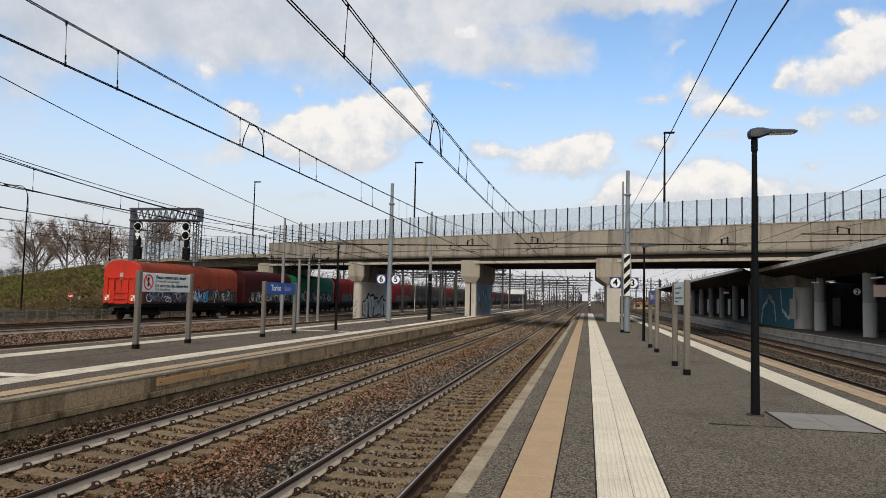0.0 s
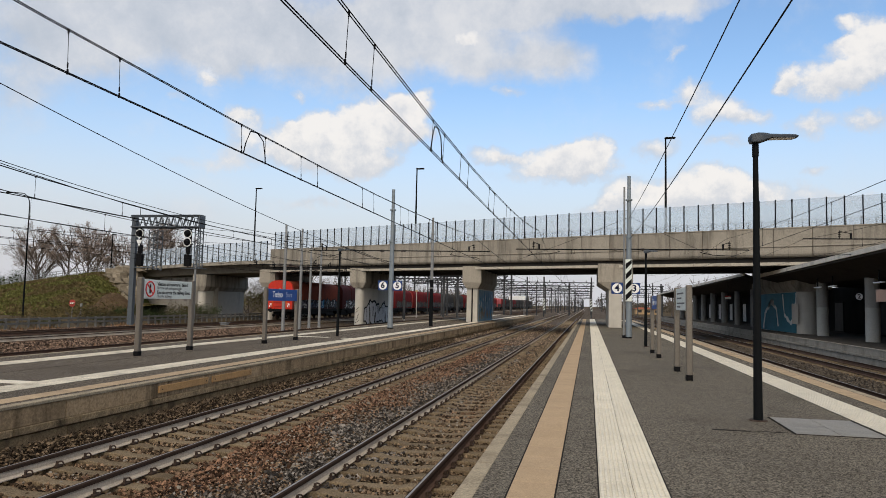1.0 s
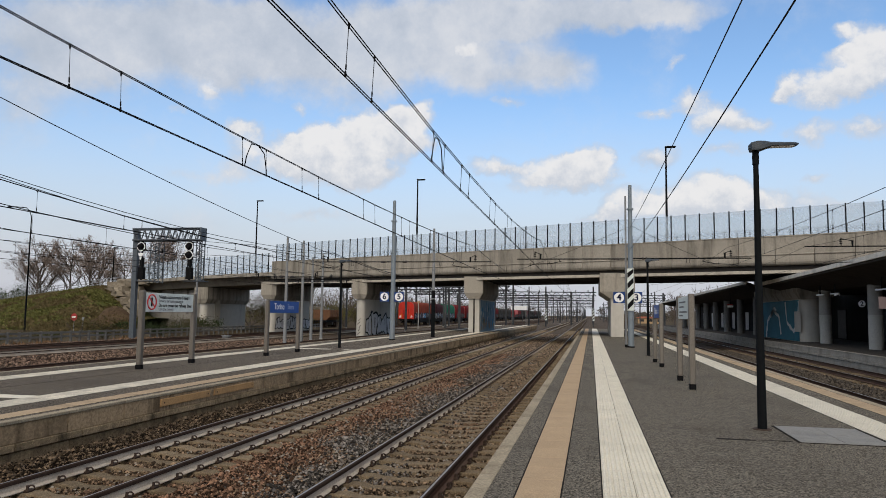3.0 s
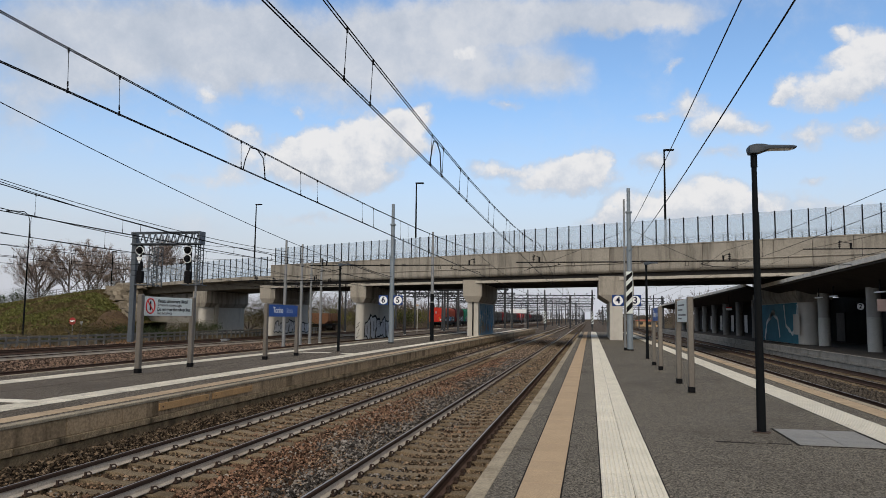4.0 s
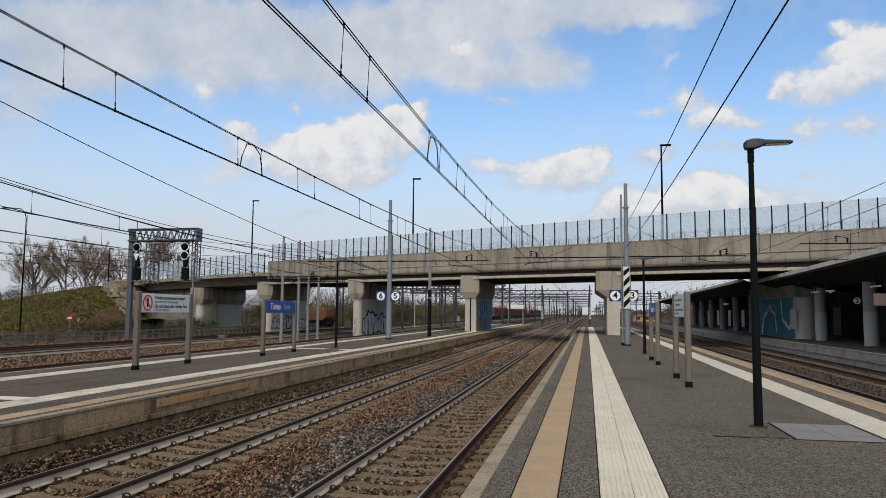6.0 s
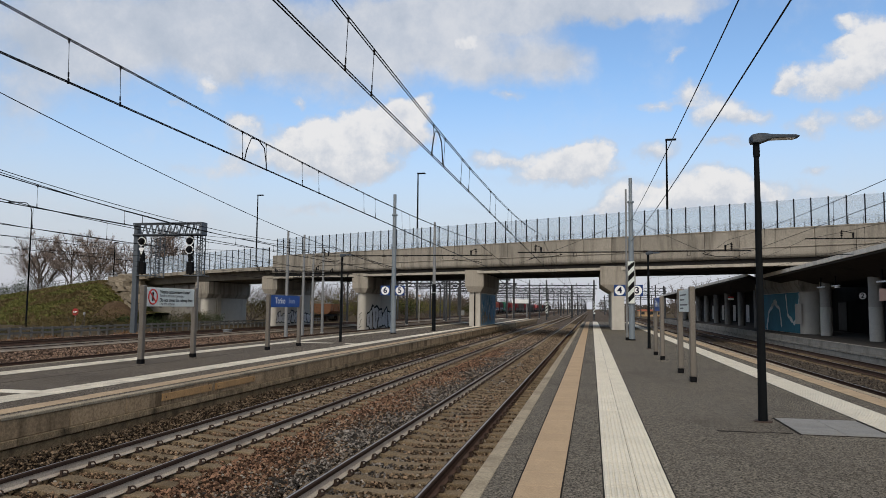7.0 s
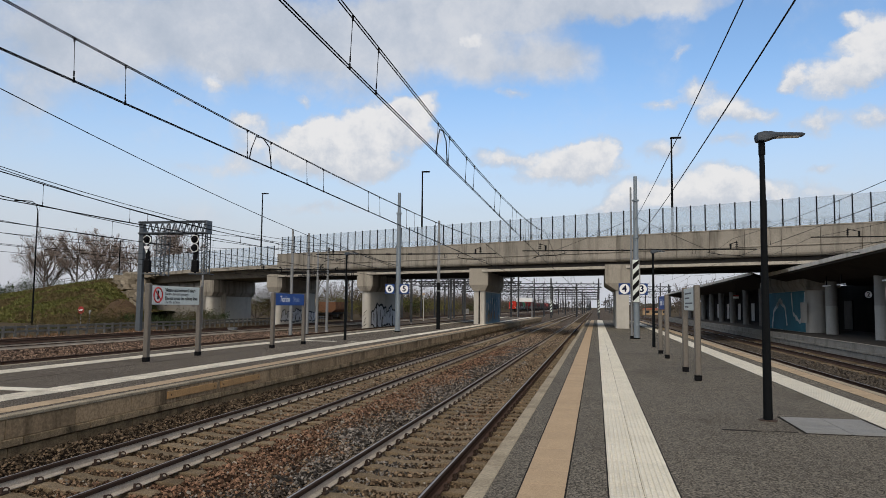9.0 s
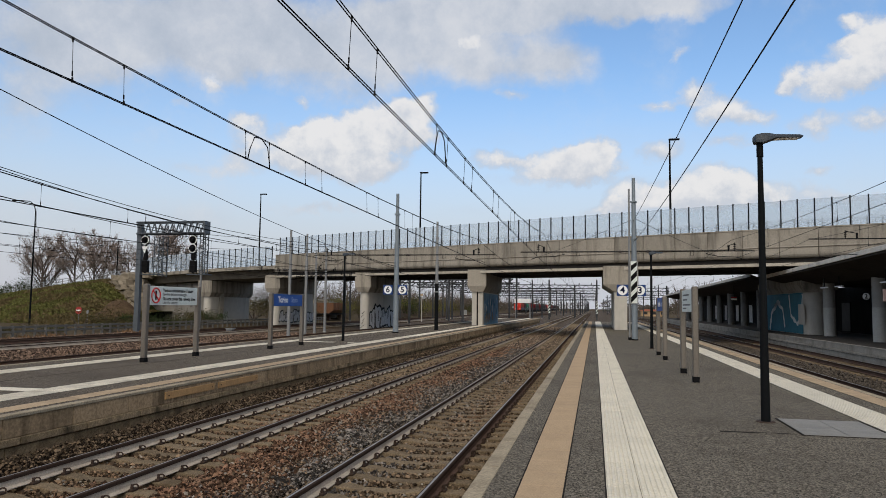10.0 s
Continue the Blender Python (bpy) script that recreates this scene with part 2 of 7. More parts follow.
M = {
    "asphalt": mat("asphalt", (0.131, 0.114, 0.089), (0.101, 0.088, 0.068), 3, 0.85, 0, 1.0, 42, (0.060, 0.052, 0.042), 0.5, 0.5, fleck=0.6, grit=1.5, gscale=34.0),
    "coping": mat("coping", (0.35, 0.292, 0.205), (0.26, 0.217, 0.154), 9, 0.88, 0, 0.4, 30, (0.10, 0.080, 0.056), 1.3, 0.7, fleck=0.4, each=0.10, grit=0.25),
    "tan_tile": mat("tan_tile", (0.425, 0.306, 0.188), (0.38, 0.274, 0.169), 7, 0.8, 0, 0.25, 60, (0.285, 0.212, 0.140), 0.9, 0.5, each=0.04, grit=0.10),
    "white_tile": mat("white_tile", (0.695, 0.635, 0.51), (0.63, 0.575, 0.465), 8, 0.7, 0, 0.25, 60, (0.43, 0.39, 0.31), 0.9, 0.4, each=0.035, grit=0.08),
    "wall_concrete": mat("wall_concrete", (0.345, 0.246, 0.146), (0.225, 0.162, 0.098), 4, 0.9, 0, 0.5, 20, (0.042, 0.031, 0.020), 2.4, 0.95, 7, fleck=0.5, each=0.16),
    "base_concrete": mat("base_concrete", (0.215, 0.150, 0.084), (0.130, 0.092, 0.053), 5, 0.92, 0, 0.6, 20, (0.040, 0.030, 0.020), 2.2, 0.9, 4, fleck=0.6, each=0.14, grit=0.3),
    "bridge_concrete": mat("bridge_concrete", (0.325, 0.293, 0.243), (0.262, 0.237, 0.198), 2.5, 0.9, 0, 0.3, 12, (0.085, 0.076, 0.064), 1.4, 0.9, 9, each=0.09, fleck=0.3),
    "pier_concrete": mat("pier_concrete", (0.50, 0.472, 0.418), (0.43, 0.405, 0.358), 2.0, 0.9, 0, 0.1, 22, (0.25, 0.23, 0.195), 0.7, 0.55, 4, fleck=0.12),
    # Deck and girder concrete, darkened to the shade under the bridge
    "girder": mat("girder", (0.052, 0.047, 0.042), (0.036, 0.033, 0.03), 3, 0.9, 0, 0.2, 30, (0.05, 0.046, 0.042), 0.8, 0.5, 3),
    # Near-black bed: the shade in the gaps between stones is coloured in
    "ballast_gap_shade": mat("ballast_gap_shade", (0.016, 0.012, 0.008), (0.008, 0.006, 0.005), 14, 0.95, 0, 1.0, 30, (0.022, 0.012, 0.007), 0.45, 0.6, fleck=0.7),
    "stone": mat("stone", (0.120, 0.083, 0.052), (0.058, 0.041, 0.026), 5, 0.92, 0, 0.5, 40, (0.104, 0.058, 0.033), 0.42, 0.6, island=0.75, lively=1.9),
    "stone_red": mat("stone_red", (0.118, 0.066, 0.040), (0.064, 0.038, 0.025), 5, 0.92, 0, 0.5, 40, (0.095, 0.068, 0.046), 0.6, 0.9, island=0.7, lively=1.7),
    "stone_grey": mat("stone_grey", (0.115, 0.101, 0.087), (0.060, 0.053, 0.046), 5, 0.9, 0, 0.5, 40, (0.088, 0.060, 0.040), 0.5, 0.6, island=0.6, lively=2.6),
    "sleeper": mat("sleeper", (0.195, 0.148, 0.094), (0.142, 0.107, 0.069), 6, 0.92, 0, 0.5, 40, (0.070, 0.047, 0.028), 2.2, 0.6, each=0.2, fleck=0.5, grit=0.3, gscale=30.0),
    "rail_side": mat("rail_side", (0.52, 0.44, 0.345), (0.40, 0.335, 0.265), 7, 0.85, 0.0, 0.2, 40, (0.20, 0.145, 0.10), 0.9, 0.5),
    "rail_top": mat("rail_top", (0.36, 0.335, 0.305), (0.26, 0.24, 0.22), 9, 0.48, 0.7, 0.05, 60),
    "rust": mat("rust", (0.065, 0.045, 0.035), (0.04, 0.03, 0.026), 20, 0.85, 0.3, 0.2, 60, each=0.2),
    "galvanised": mat("galvanised", (0.27, 0.272, 0.268), (0.215, 0.218, 0.217), 8, 0.55, 0.4, 0.08, 60, (0.16, 0.157, 0.15), 1.5, 0.5, 4),
    "mast_blue": mat("mast_blue", (0.22, 0.255, 0.28), (0.18, 0.21, 0.235), 5, 0.5, 0.3, 0.08, 60, (0.25, 0.25, 0.24), 1.5, 0.5, 5),
    "dark_steel": mat("dark_steel", (0.008, 0.009, 0.0098), (0.0055, 0.0065, 0.0072), 8, 0.6, 0.0, 0.05, 60),
    "wire": mat("wire", (0.012, 0.012, 0.013), None, 8, 0.6, 0.2, 0.0, 60),
    "post_bronze": mat("post_bronze", (0.205, 0.18, 0.15), (0.17, 0.15, 0.125), 10, 0.45, 0.6, 0.05, 60, (0.25, 0.22, 0.19), 2, 0.4, 5),
    "black": mat("black", (0.009, 0.009, 0.0095), None, 8, 0.6, 0, 0.05, 60),
    "white_paint": mat("white_paint", (0.86, 0.86, 0.84), (0.80, 0.80, 0.78), 4, 0.45, 0, 0.03, 60, (0.6, 0.6, 0.57), 1.5, 0.35, 4),
    "sign_blue": mat("sign_blue", (0.020, 0.085, 0.32), (0.017, 0.070, 0.27), 4, 0.4, 0, 0.02, 60),
    "sign_red": mat("sign_red", (0.60, 0.035, 0.03), None, 4, 0.45, 0, 0.02, 60),
    "grass": mat("grass", (0.070, 0.080, 0.022), (0.090, 0.086, 0.029), 0.9, 0.95, 0, 1.0, 7, (0.11, 0.082, 0.040), 0.14, 0.6, fleck=0.6),
    "dry_earth": mat("dry_earth", (0.088, 0.063, 0.037), (0.058, 0.043, 0.027), 3, 0.95, 0, 0.8, 12, (0.055, 0.055, 0.019), 0.6, 0.6),
    "boulder": mat("boulder", (0.235, 0.20, 0.15), (0.17, 0.143, 0.108), 2, 0.9, 0, 0.6, 9, (0.10, 0.078, 0.055), 0.9, 0.6, each=0.22),
    "red_hood": mat("red_hood", (0.255, 0.054, 0.028), (0.185, 0.042, 0.025), 1.5, 0.75, 0, 0.08, 20, (0.10, 0.036, 0.026), 0.9, 0.75, 3),
    "red_end": mat("red_end", (0.56, 0.032, 0.014), (0.46, 0.028, 0.014), 2.5, 0.45, 0, 0.06, 30, (0.22, 0.028, 0.022), 1.1, 0.6, 4),
    "brown_hood": mat("brown_hood", (0.055, 0.014, 0.015), (0.038, 0.012, 0.013), 2.5, 0.7, 0, 0.08, 30, (0.028, 0.014, 0.014), 0.6, 0.6, 4),
    "green_hood": mat("green_hood", (0.012, 0.135, 0.070), (0.010, 0.108, 0.058), 2.5, 0.6, 0, 0.08, 30, (0.02, 0.06, 0.04), 0.6, 0.5, 4),
    "grey_hood": mat("grey_hood", (0.055, 0.050, 0.044), (0.040, 0.037, 0.033), 2.5, 0.8, 0, 0.08, 30, (0.028, 0.026, 0.024), 0.6, 0.6, 4),
    "black_hood": mat("black_hood", (0.03, 0.025, 0.026), (0.022, 0.02, 0.021), 2.5, 0.6, 0, 0.08, 30, (0.07, 0.05, 0.045), 0.6, 0.5, 4),
    "mural_blue": mat("mural_blue", (0.045, 0.17, 0.225), (0.035, 0.13, 0.18), 1.2, 0.7, 0, 0.05, 30, (0.02, 0.07, 0.10), 0.7, 0.6, 3),
    # Roof concrete darkened to hold the shade under the canopy
    "canopy_shaded": mat("canopy_shaded", (0.060, 0.051, 0.041), (0.045, 0.039, 0.032), 2, 0.9, 0, 0.1, 30, (0.034, 0.029, 0.024), 0.5, 0.5),
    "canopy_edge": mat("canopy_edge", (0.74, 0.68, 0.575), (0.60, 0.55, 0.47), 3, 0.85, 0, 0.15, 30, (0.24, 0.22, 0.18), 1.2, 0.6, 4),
    "bark": mat("bark", (0.105, 0.085, 0.072), (0.08, 0.064, 0.054), 3, 0.95, 0, 0.3, 20),
    "bud": mat("bud", (0.36, 0.27, 0.225), (0.26, 0.195, 0.165), 1, 0.95, 0, 0.0, 20, island=0.4),
    "twig": mat("twig", (0.215, 0.172, 0.148), (0.155, 0.122, 0.104), 1, 0.95, 0, 0.0, 20),
    "evergreen": mat("evergreen", (0.028, 0.042, 0.016), (0.038, 0.046, 0.018), 1, 0.95, 0, 0.0, 20, island=0.4),
    "bush": mat("bush", (0.068, 0.060, 0.026), (0.05, 0.038, 0.022), 0.6, 0.95, 0, 0.0, 20, island=0.4),
}


def glass_mat(name, tint, clear):
    m = bpy.data.materials.new(name)
    m.use_nodes = True
    nt = m.node_tree
    nt.nodes.clear()
    N, L = nt.nodes.new, nt.links.new
    t, p, mix, out = N("ShaderNodeBsdfTransparent"), N("ShaderNodeBsdfPrincipled"), N("ShaderNodeMixShader"), N("ShaderNodeOutputMaterial")
    t.inputs[0].default_value = (0.93, 0.95, 0.97, 1)
    p.inputs["Base Color"].default_value, p.inputs["Roughness"].default_value = (*tint, 1), 0.25
    n = N("ShaderNodeTexNoise")
    n.inputs["Scale"].default_value = 0.8
    r = N("ShaderNodeMapRange")
    r.inputs["To Min"].default_value, r.inputs["To Max"].default_value = 1 - clear - 0.06, 1 - clear + 0.06
    L(n.outputs["Fac"], r.inputs["Value"]), L(r.outputs[0], mix.inputs[0])
    L(t.outputs[0], mix.inputs[1]), L(p.outputs[0], mix.inputs[2]), L(mix.outputs[0], out.inputs[0])
    return m


M["asphalt_worn"] = mat("asphalt_worn", (0.136, 0.113, 0.087), (0.107, 0.089, 0.069), 1.5, 0.88, 0, 1.0, 42, (0.064, 0.053, 0.042), 0.35, 0.6, fleck=0.6, grit=0.9, gscale=34.0)
M["white_worn"] = mat("white_worn", (0.70, 0.63, 0.50), (0.58, 0.52, 0.415), 8, 0.75, 0, 0.25, 60, (0.26, 0.228, 0.18), 1.6, 0.65, each=0.10, grit=0.12)
M["tan_worn"] = mat("tan_worn", (0.42, 0.312, 0.198), (0.335, 0.25, 0.162), 7, 0.85, 0, 0.25, 60, (0.20, 0.152, 0.10), 1.4, 0.7, each=0.08, grit=0.15)
M["lamp_grey"] = mat("lamp_grey", (0.040, 0.050, 0.062), (0.030, 0.038, 0.048), 7, 0.5, 0, 0.05, 60)
M["station_edge"] = mat("station_edge", (0.35, 0.318, 0.266), (0.275, 0.25, 0.21), 4, 0.9, 0, 0.3, 20, (0.10, 0.088, 0.072), 1.0, 0.6, 3, fleck=0.3)
M["insulator"] = mat("insulator", (0.030, 0.022, 0.02), None, 7, 0.4, 0, 0.0, 60)
M["sleeper_far"] = mat("sleeper_far", (0.085, 0.066, 0.048), (0.06, 0.047, 0.035), 6, 0.92, 0, 0.5, 40)
M["board_white"] = mat("board_white", (0.64, 0.68, 0.64), (0.58, 0.62, 0.585), 4, 0.5, 0, 0.03, 60, (0.45, 0.46, 0.43), 1.5, 0.35, 4)
M["notice_pink"] = mat("notice_pink", (0.30, 0.225, 0.215), (0.25, 0.19, 0.18), 4, 0.5, 0, 0.03, 60)
M["abutment_grey"] = mat("abutment_grey", (0.27, 0.25, 0.22), (0.21, 0.195, 0.17), 1.5, 0.9, 0, 0.2, 18, (0.11, 0.10, 0.085), 0.7, 0.7, 5)
M["joint_grey"] = mat("joint_grey", (0.13, 0.12, 0.105), (0.09, 0.083, 0.073), 2, 0.9, 0, 0.1, 20)
M["joint"] = mat("joint", (0.022, 0.019, 0.016), None, 7, 0.95, 0, 0.2, 60)
M["girder_lit"] = mat("girder_lit", (0.50, 0.455, 0.38), (0.40, 0.365, 0.305), 2.5, 0.9, 0, 0.2, 16, (0.17, 0.15, 0.12), 1.1, 0.7, 4)
M["ballast_far"] = mat("ballast_far", (0.100, 0.078, 0.058), (0.056, 0.044, 0.034), 9, 0.95, 0, 1.0, 16, (0.06, 0.036, 0.022), 0.25, 0.7, fleck=0.8, grit=0.5, gscale=9.0)
M["dull_red_hood"] = mat("dull_red_hood", (0.165, 0.018, 0.018), (0.115, 0.015, 0.015), 1.5, 0.8, 0, 0.08, 20, (0.055, 0.02, 0.018), 0.9, 0.8, 4)
M["rail_dark"] = mat("rail_dark", (0.110, 0.066, 0.047), (0.076, 0.048, 0.036), 7, 0.8, 0.0, 0.2, 40, (0.16, 0.125, 0.095), 0.9, 0.5)
M["rail_rusty_top"] = mat("rail_rusty_top", (0.050, 0.032, 0.023), (0.036, 0.024, 0.018), 6, 0.82, 0.0, 0.1, 40)
M["station_paving"] = mat("station_paving", (0.075, 0.066, 0.056), (0.055, 0.049, 0.042), 2, 0.9, 0, 0.2, 30, (0.10, 0.09, 0.075), 0.6, 0.5)
M["barrier_pane"] = glass_mat("barrier_pane", (0.54, 0.62, 0.70), 0.66)


# ---------------------------------------------------------------- building blocks
def part(name, bm, material, parent=None, label=""):
    me = bpy.data.meshes.new(name)
    bm.to_mesh(me)
    bm.free()
    return put(name, me, material, parent, label)


def put(name, me, material, parent=None, label="", at=None):
    if material and not me.materials:
        me.materials.append(M[material] if isinstance(material, str) else material)
    ob = new(name, me)
    if parent:
        ob.parent = parent
    if at is not None:
        ob.matrix_basis = at if isinstance(at, Matrix) else Matrix.Translation(at)
    if label:
        tagged(ob, label)
    return ob


def thing(name, at, label, category, group="", kind="", turn=0.0):
    ob = new(name)
    ob.empty_display_size = 0.2
    ob.matrix_basis = pose(*at, 0, 0, turn)
    return tagged(ob, label, category, group, kind)


def smooth(ob, angle=40):
    ob.data.polygons.foreach_set("use_smooth", [True] * len(ob.data.polygons))
    ob.data.set_sharp_from_angle(angle=radians(angle))
    return ob


def box(bm, x0, x1, y0, y1, z0, z1, bevel=0.0):
    v = [bm.verts.new((x, y, z)) for z in (z0, z1) for y in (y0, y1) for x in (x0, x1)]
    fs = [bm.faces.new([v[i] for i in q]) for q in ((0, 2, 3, 1), (4, 5, 7, 6), (0, 1, 5, 4), (2, 6, 7, 3), (0, 4, 6, 2), (1, 3, 7, 5))]
    if bevel:
        es = list({e for f in fs for e in f.edges})
        bmesh.ops.bevel(bm, geom=es, offset=bevel, segments=1, affect="EDGES")
    return bm


def rod(bm, a, b, r0, r1=None, n=8, caps=True):
    """A round bar from a to b."""
    a, b = Vector(a), Vector(b)
    r1 = r0 if r1 is None else r1
    d = (b - a).normalized()
    s = d.cross(Vector((0, 0, 1)) if abs(d.z) < 0.95 else Vector((1, 0, 0))).normalized()
    u = s.cross(d)
    rings = [[bm.verts.new(p + (s * math.cos(i * math.tau / n) + u * math.sin(i * math.tau / n)) * r) for i in range(n)] for p, r in ((a, r0), (b, r1))]
    for i in range(n):
        bm.faces.new((rings[0][i], rings[0][(i + 1) % n], rings[1][(i + 1) % n], rings[1][i]))
    if caps:
        bm.faces.new(rings[0][::-1])
        bm.faces.new(rings[1])
    return bm


def chain(bm, pts, r, n=5):
    """A connected tube through the points."""
    pts = [Vector(p) for p in pts]
    rings = []
    for i, p in enumerate(pts):
        d = (pts[min(i + 1, len(pts) - 1)] - pts[max(i - 1, 0)]).normalized()
        s = d.cross(Vector((0.13, 0.31, 0.94)) if abs(d.z) < 0.9 else Vector((1, 0.1, 0))).normalized()
        u = s.cross(d)
        rings.append([bm.verts.new(p + (s * math.cos(k * math.tau / n) + u * math.sin(k * math.tau / n)) * r) for k in range(n)])
    for a, b in zip(rings, rings[1:]):
        for k in range(n):
            bm.faces.new((a[k], a[(k + 1) % n], b[(k + 1) % n], b[k]))
    return bm


def sweep(bm, profile, y0, y1, cap=True):
    """A profile in x, z drawn along y."""
    return loft(bm, [[(x, y0, z) for x, z in profile], [(x, y1, z) for x, z in profile]], cap)


def sweep_x(bm, profile, x0, x1, cap=True):
    """A profile in y, z drawn along x."""
    return loft(bm, [[(x0, y, z) for y, z in profile], [(x1, y, z) for y, z in profile]], cap)


def loft(bm, rings, cap=True):
    rs = [[bm.verts.new(p) for p in ring] for ring in rings]
    n = len(rs[0])
    for a, b in zip(rs, rs[1:]):
        for i in range(n):
            bm.faces.new((a[i], a[(i + 1) % n], b[(i + 1) % n], b[i]))
    if cap:
        bm.faces.new(rs[0][::-1])
        bm.faces.new(rs[-1])
    bmesh.ops.recalc_face_normals(bm, faces=bm.faces[:])
    return bm


def mesh_of(bm, name):
    me = bpy.data.meshes.new(name)
    bm.to_mesh(me)
    bm.free()
    return me


def B():
    return bmesh.new()


# ---------------------------------------------------------------- ground, ballast, tracks
RAIL_TOP, SLEEPER_TOP, BALLAST = -0.60, -0.79, -0.825


def ground():
    bm = B()
    xs = [-2500, -600, -160, -120, -90, -70, -55, -40, 20, 60, 200, 600, 2500]
    ys = [-400, -60, 0, 40, 80, 120, 200, 400, 900, 2600]
    vs = [[bm.verts.new((x, y, -1.02 + (0.05 if abs(x) < 300 else 0))) for x in xs] for y in ys]
    for j in range(len(ys) - 1):
        for i in range(len(xs) - 1):
            bm.faces.new((vs[j][i], vs[j][i + 1], vs[j + 1][i + 1], vs[j + 1][i]))
    tagged(part("ground", bm, "dry_earth"), "brown bare earth with dry grass round the station", "ground", kind="structure")


def ballast_bed(x0, x1, y0, y1, fine, label, material="ballast_gap_shade"):
    """Gravel bed with an uneven surface."""
    bm = B()
    nx, ny = max(2, int((x1 - x0) / fine)), max(2, int(min(y1 - y0, 60) / fine / 1.5))
    rows = [y0 + (y1 - y0) * (j / ny) ** 1.6 for j in range(ny + 1)]
    grid = []
    for y in rows:
        grid.append([bm.verts.new((x0 + (x1 - x0) * i / nx, y,
                                   BALLAST - 0.055 + (0.17 * min(1.0, max(0.0, (-7.95 - x0 - (x1 - x0) * i / nx) / 0.5)) if x0 == -8.6 else 0.0) + 0.02 * noise.noise(Vector((x0 + (x1 - x0) * i / nx, y, 0)) * 1.7)
                                   + 0.02 * noise.noise(Vector((x0 + (x1 - x0) * i / nx, y, 3)) * 6.0))) for i in range(nx + 1)])
    for j in range(ny):
        for i in range(nx):
            bm.faces.new((grid[j][i], grid[j][i + 1], grid[j + 1][i + 1], grid[j + 1][i]))
    return tagged(part("ballast", bm, material), label, "ballast", kind="structure")


RAIL_PROFILE = [(-0.075, -0.17), (0.075, -0.17), (0.075, -0.158), (0.022, -0.135), (0.016, -0.055), (0.034, -0.036), (0.036, -0.012), (0.026, -0.002),
                (-0.026, -0.002), (-0.036, -0.012), (-0.034, -0.036), (-0.016, -0.055), (-0.022, -0.135), (-0.075, -0.158)]


def clip_mesh():
    bm = B()
    for s in (-1, 1):
        box(bm, s * 0.095 - 0.035, s * 0.095 + 0.035, -0.07, 0.07, -0.19, -0.155, 0.008)
        rod(bm, (s * 0.10, -0.03, -0.16), (s * 0.10, -0.03, -0.095), 0.022, 0.018, 6)
        pts = [(s * 0.10 + 0.035 * math.cos(a), 0.01 + 0.05 * math.cos(a * 0.5), -0.145 + 0.035 * math.sin(a)) for a in np.linspace(-0.3, 3.4, 6)]
        chain(bm, pts, 0.012, 5)
    return mesh_of(bm, "rail_clip")


def sleeper_mesh():
    bm = B()
    prof = [(-0.15, -0.20), (0.15, -0.20), (0.125, -0.01), (0.11, 0.0), (-0.11, 0.0), (-0.125, -0.01)]
    rings = []
    for x, dz in ((-1.15, -0.03), (-1.10, 0.0), (-0.45, 0.0), (-0.3, -0.035), (0.3, -0.035), (0.45, 0.0), (1.10, 0.0), (1.15, -0.03)):
        rings.append([(x, y, z + (dz if z > -0.1 else 0)) for y, z in prof])
    loft(bm, rings)
    return mesh_of(bm, "sleeper")


SLEEPER, CLIP = sleeper_mesh(), clip_mesh()


def track(xc, y0, parts_to, clips_to, label, far_to=700.0, start=0.0, shiny=True, i_near=False):
    t = thing("railway_track", (xc, 0, RAIL_TOP), label, "railway track", "tracks of the station", "structure")
    for s in (-1, 1):
        bm = sweep(B(), [(x + s * 0.7535, z) for x, z in RAIL_PROFILE], y0, far_to)
        rail = smooth(part("rail", bm, "rail_side" if i_near and not (xc > -4 and s > 0) else "rail_dark", t, "rusty steel rail with a polished top"), 30)
        c, wide = s * 0.7535, 0.013 if xc > -4 else 0.007
        if shiny:
            # brown head reaches lower than real, covering the shadow on the web
            head = sweep(B(), [(c - 0.038, -0.056), (c + 0.038, -0.056), (c + 0.038, -0.012), (c + 0.027, -0.001), (c - 0.027, -0.001), (c - 0.038, -0.012)], y0, far_to)
            part("rail_head", head, "rail_rusty_top", rail, "dark brown rail head, drawn deeper for the shadow below it")
            bm = sweep(B(), [(c - wide - 0.002, -0.003), (c + wide + 0.002, -0.003), (c + wide, 0.002), (c - wide, 0.002)], y0, far_to)
        else:
            bm = sweep(B(), [(c - 0.037, -0.036), (c + 0.037, -0.036), (c + 0.037, -0.010), (c + 0.026, 0.0), (c - 0.026, 0.0), (c - 0.037, -0.010)], y0, far_to)
        part("running_surface", bm, "rail_top" if shiny else "rail_rusty_top", rail, "polished bare steel" if shiny else "brown rusty running surface")
    n, y = 0, y0 + 0.3 + start
    far = B()
    while y < far_to * 0.45:
        if y < parts_to:
            put("sleeper", SLEEPER, "sleeper", t, at=pose(0, y, SLEEPER_TOP - RAIL_TOP, 0, 0, random.uniform(-0.4, 0.4)))
            if y < clips_to:
                for s in (-1, 1):
                    put("rail_clip", CLIP, "rust", t, at=(s * 0.7535, y, 0))
        elif n % (1 if y < 110 else 2) == 0:
            box(far, -1.15, 1.15, y - 0.12, y + 0.12, -0.4, SLEEPER_TOP - RAIL_TOP)
        y += 0.6
        n += 1
    tagged(part("sleepers", far, "sleeper_far", t), "concrete sleepers in a long row", kind="stuff")
    return t


